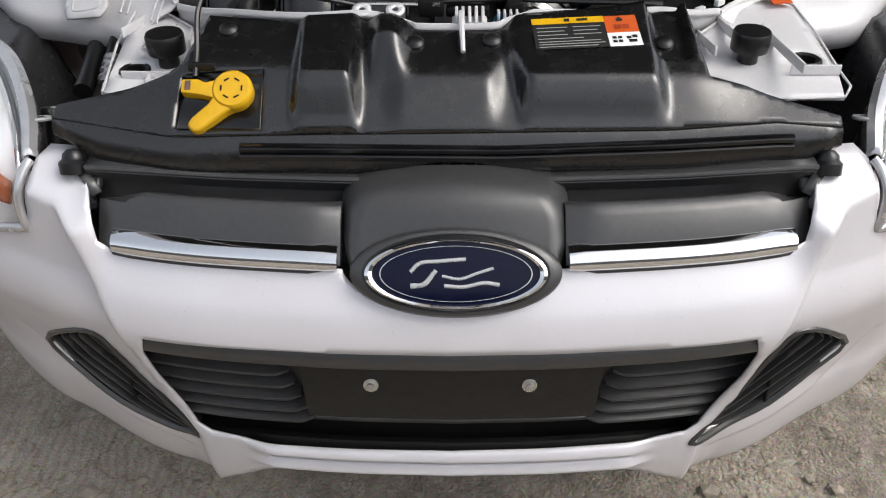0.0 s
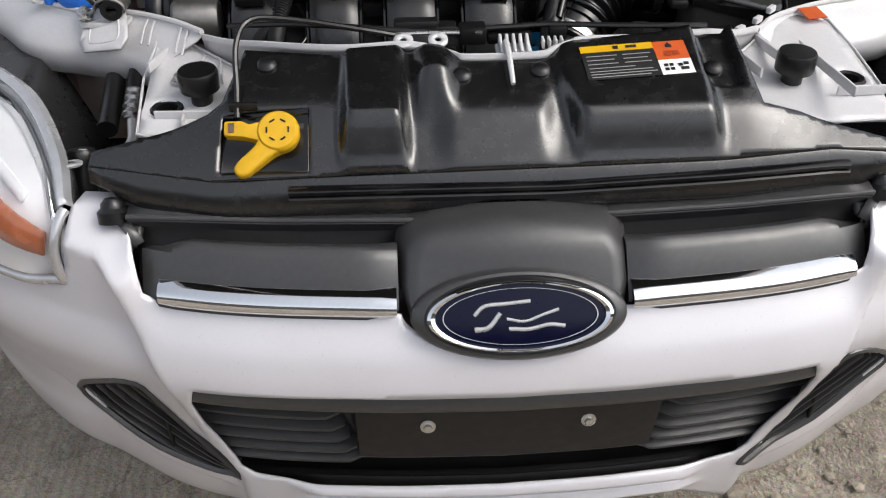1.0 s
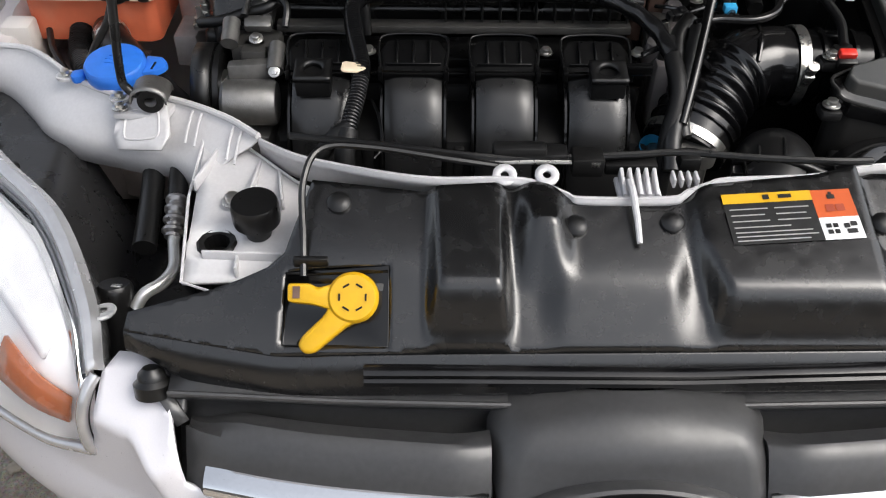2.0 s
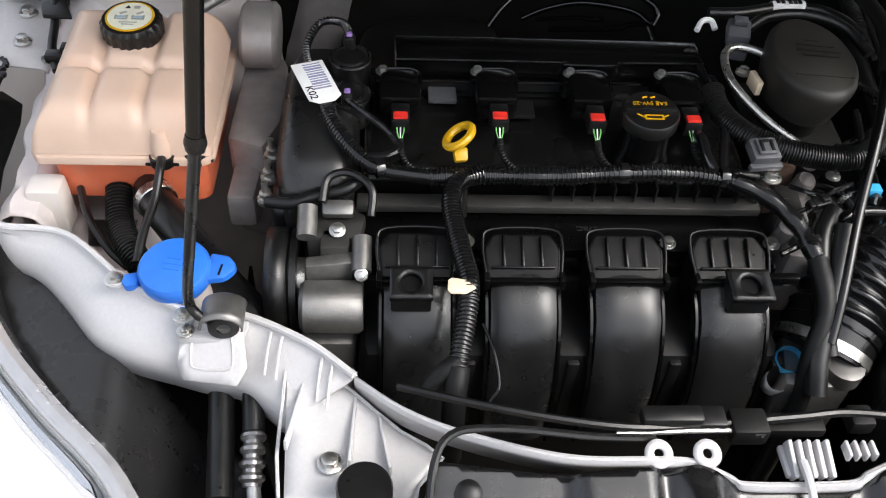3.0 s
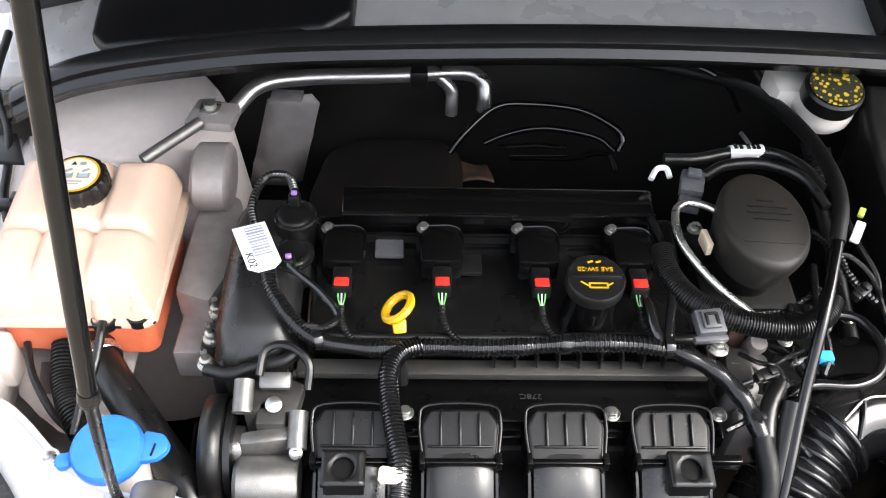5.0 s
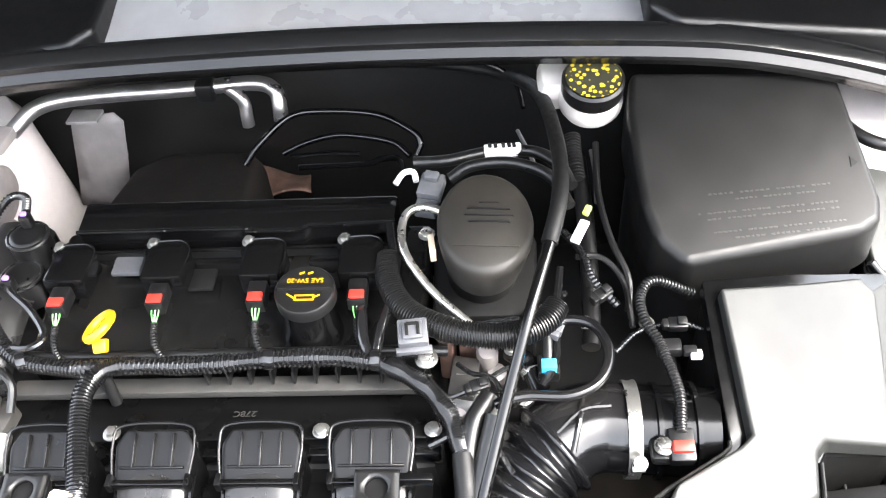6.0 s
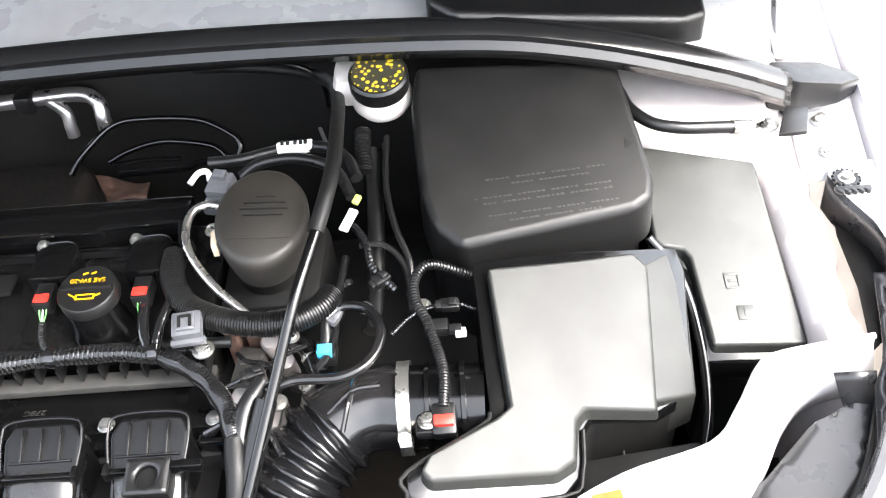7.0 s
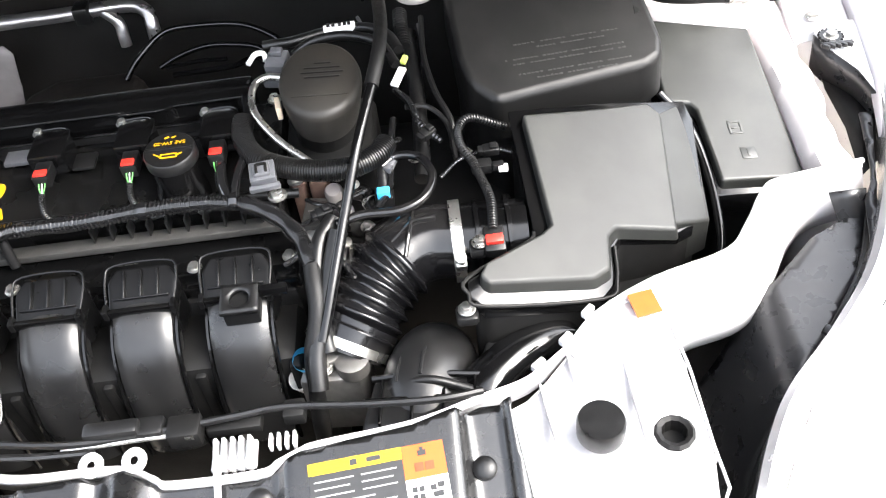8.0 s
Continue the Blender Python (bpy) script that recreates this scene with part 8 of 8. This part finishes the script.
    part("casting", prism([(0.085, 0.505), (0.120, 0.50), (0.125, 0.54), (0.088, 0.55)], 0.74, 0.822, 0.006), M_CAST, g, "dull alloy casting")
    part("bracket", prism([(0.075, 0.535), (0.10, 0.53), (0.105, 0.575), (0.08, 0.58)], 0.83, 0.850, 0.003), M_HEAD, g, "dull metal bracket")
    rng = random.Random(8)
    for k in range(9):
        x, y, z = 0.085 + 0.012 * k, 0.515 + 0.06 * rng.random(), 0.822 + 0.014 * rng.random()
        if k % 3 == 0:
            part("boss", lathe([(0.009, -0.03), (0.009, 0.004), (0.005, 0.006), (0, 0.006)], 14, at(x, y, z, 15)), M_CAST, g)
        elif k % 3 == 1:
            part("casting_rib", rbox(0.016, 0.010, 0.022, 0.003, at(x, y, z - 0.01, 8, 0, 40 * k)), M_HEAD, g)
        else:
            bolt(g, x, y, z, 0.0055)
    part("pipe_stub", tube([(0.135, 0.585, 0.845), (0.150, 0.565, 0.852), (0.160, 0.540, 0.846)], 0.010, 14, 5), M_GLOSSP, g)
    part("pipe_band", lathe([(0.0105, -0.003), (0.0112, 0), (0.0105, 0.003)], 18, look((0.153, 0.558, 0.850), (0.158, 0.545, 0.848))), M_STEEL, g)
    bolt(g, 0.118, 0.525, 0.826, 0.006)
    part("pump_bracket", merge(prism([(0.066, 0.582), (0.080, 0.580), (0.082, 0.603), (0.068, 0.604)], 0.81, 0.866, 0.003), prism([(0.085, 0.586), (0.104, 0.588), (0.108, 0.600), (0.087, 0.602)], 0.80, 0.862, 0.003)), M_RUST, g, "brown weathered pump bracket")
    part("pump_foot", lathe([(0.010, -0.05), (0.0105, -0.002), (0.008, 0.002), (0.0, 0.002)], 16, at(0.112, 0.576, 0.858, 20)), M_CAST, g)
    part("alloy_arm", prism([(0.080, 0.526), (0.098, 0.520), (0.108, 0.532), (0.104, 0.560), (0.078, 0.562)], 0.80, lambda x, y: 0.846 + 0.25 * (y - 0.54), 0.005, 2), M_ALU, g, "cast alloy arm")
    bolt(g, 0.072, 0.588, 0.868, 0.006)
    bolt(g, 0.118, 0.592, 0.862, 0.005)


build_rear_lines()


def build_front_latch():
    l = thing("bonnet_latch", "dark bonnet latch mechanism with steel rods", "latch", (0, 0.30, 0.82))
    part("cable", tube([(-0.30, 0.335, 0.845), (-0.22, 0.305, 0.858), (-0.14, 0.29, 0.858), (-0.08, 0.292, 0.852), (0.02, 0.302, 0.85), (0.067, 0.306, 0.85), (0.141, 0.298, 0.85), (0.205, 0.294, 0.85), (0.245, 0.300, 0.846)], 0.0035, 8, 6), M_RUBBER, l)
    part("joint", merge(rbox(0.050, 0.016, 0.014, 0.004, at(-0.085, 0.298, 0.857)), rbox(0.030, 0.020, 0.010, 0.003, at(-0.055, 0.30, 0.852))), M_PLASTIC, l)
    part("mechanism", merge(rbox(0.030, 0.024, 0.020, 0.003, at(-0.022, 0.296, 0.846)), rbox(0.05, 0.018, 0.012, 0.003, at(0.02, 0.302, 0.838)), rbox(0.02, 0.02, 0.016, 0.003, at(0.075, 0.305, 0.842))), M_DARK, l)
    part("rod", tube([(-0.13, 0.286, 0.852), (-0.05, 0.29, 0.850), (-0.01, 0.29, 0.848)], 0.0022, 8, 4), M_STEEL, l)
    part("rod_end", rbox(0.010, 0.008, 0.006, 0.001, at(-0.016, 0.288, 0.851)), M_STEEL, l)


build_front_latch()


def build_loom():
    """Loose cables and plugs low between the engine and the air hose."""
    c = thing("cable_loom", "tangle of thin black cables and plugs above the gearbox", "wiring", (0.15, 0.58, 0.85))
    runs = [[(0.075, 0.520, 0.862), (0.100, 0.528, 0.868), (0.125, 0.548, 0.866), (0.150, 0.560, 0.868)],
            [(0.070, 0.590, 0.872), (0.105, 0.600, 0.870), (0.150, 0.612, 0.868), (0.190, 0.640, 0.866)],
            [(0.160, 0.530, 0.866), (0.175, 0.560, 0.866), (0.178, 0.610, 0.872), (0.185, 0.66, 0.88)],
            [(0.230, 0.570, 0.862), (0.255, 0.590, 0.868), (0.290, 0.595, 0.872), (0.312, 0.590, 0.868)],
            [(0.060, 0.480, 0.850), (0.090, 0.490, 0.856), (0.115, 0.480, 0.852), (0.132, 0.455, 0.846)],
            [(0.190, 0.700, 0.89), (0.206, 0.668, 0.893), (0.214, 0.636, 0.888), (0.236, 0.612, 0.878)],
            [(0.085, 0.555, 0.868), (0.098, 0.540, 0.874), (0.118, 0.536, 0.870), (0.128, 0.512, 0.862)]]
    for k, pts in enumerate(runs):
        part("cable", tube(pts, 0.0024 + 0.0008 * (k % 3), 8, 6, (24, 0.0007) if k % 2 else None), M_TAPE, c)
    for x, y, z, a, m in ((0.105, 0.528, 0.872, 20, M_PLASTIC), (0.160, 0.605, 0.872, -15, M_PLASTIC), (0.178, 0.590, 0.876, 70, M_GREYCON), (0.288, 0.590, 0.876, 0, M_PLASTIC), (0.222, 0.622, 0.884, 40, M_PLASTIC), (0.090, 0.487, 0.860, 10, M_PLASTIC)):
        p = at(x, y, z, 10, 0, a)
        part("plug", merge(rbox(0.018, 0.012, 0.010, 0.002, p), rbox(0.008, 0.008, 0.005, 0.001, p @ at(0.003, 0, 0.006)), rbox(0.006, 0.009, 0.008, 0.001, p @ at(-0.011, 0, 0))), m, c)
    for x, y, z in ((0.135, 0.572, 0.866), (0.205, 0.600, 0.868), (0.262, 0.600, 0.866), (0.110, 0.505, 0.858)):
        bolt(c, x, y, z, 0.005)


build_loom()


M_BRIGHTPIPE = mat("bright_aluminium_pipe", (0.66, 0.66, 0.65), 0.36, 0.7, 0.5, 0.08, 100)


def build_left_pipes():
    p = thing("coolant_line", "bare metal pipe with crimped collar beside the radiator", "pipe", (-0.42, 0.3, 0.7))
    part("pipe", tube([(-0.425, 0.345, 0.76), (-0.422, 0.30, 0.745), (-0.416, 0.266, 0.738), (-0.423, 0.246, 0.736), (-0.437, 0.232, 0.735), (-0.446, 0.222, 0.725)], 0.0062, 12, 8), M_BRIGHTPIPE, p)
    part("collar", tube([(-0.425, 0.345, 0.76), (-0.424, 0.325, 0.755), (-0.4235, 0.30, 0.745)], 0.010, 14, 6, (4, 0.003)), M_ALUPIPE, p)
    part("hose", tube([(-0.43, 0.42, 0.775), (-0.428, 0.38, 0.77), (-0.425, 0.345, 0.76)], 0.010, 14, 6), M_RUBBER, p)
    part("hose", tube([(-0.46, 0.40, 0.76), (-0.455, 0.35, 0.75), (-0.45, 0.29, 0.74)], 0.012, 14, 6), M_RUBBER, p)
    q = thing("valve_cap", "small black screw cap on a service valve", "valve cap", (-0.455, 0.235, 0.72))
    part("cap", lathe([(0.016, 0), (0.0165, 0.012), (0.014, 0.016), (0.0, 0.017)], 18, at(-0.462, 0.225, 0.735, -20)), M_RUBBER, q)
    part("stem", lathe([(0.013, -0.06), (0.013, 0.001)], 16, at(-0.462, 0.225, 0.735, -20)), M_PLASTIC, q)
    part("shiny_tab", rbox(0.010, 0.006, 0.003, 0.001, at(-0.458, 0.225, 0.752, -20)), M_STEEL, q)


build_left_pipes()


def build_drain_cable():
    c = thing("washer_tube", "thin black washer tube clipped down the wing", "tube", (-0.68, 0.8, 0.85))
    part("tube", tube([(-0.72, 0.98, 0.93), (-0.715, 0.90, 0.915), (-0.690, 0.845, 0.895), (-0.680, 0.80, 0.88), (-0.676, 0.76, 0.868), (-0.665, 0.73, 0.86)], 0.005, 10, 8), M_RUBBER, c)
    part("clip", merge(rbox(0.022, 0.014, 0.012, 0.003, at(-0.668, 0.745, 0.868)), rbox(0.006, 0.012, 0.018, 0.001, at(-0.658, 0.748, 0.872))), M_RUBBER, c)
    part("white_band", lathe([(0.0058, -0.005), (0.0058, 0.005)], 12, at(-0.677, 0.745, 0.866, 80)), M_WHITE, c)


build_drain_cable()
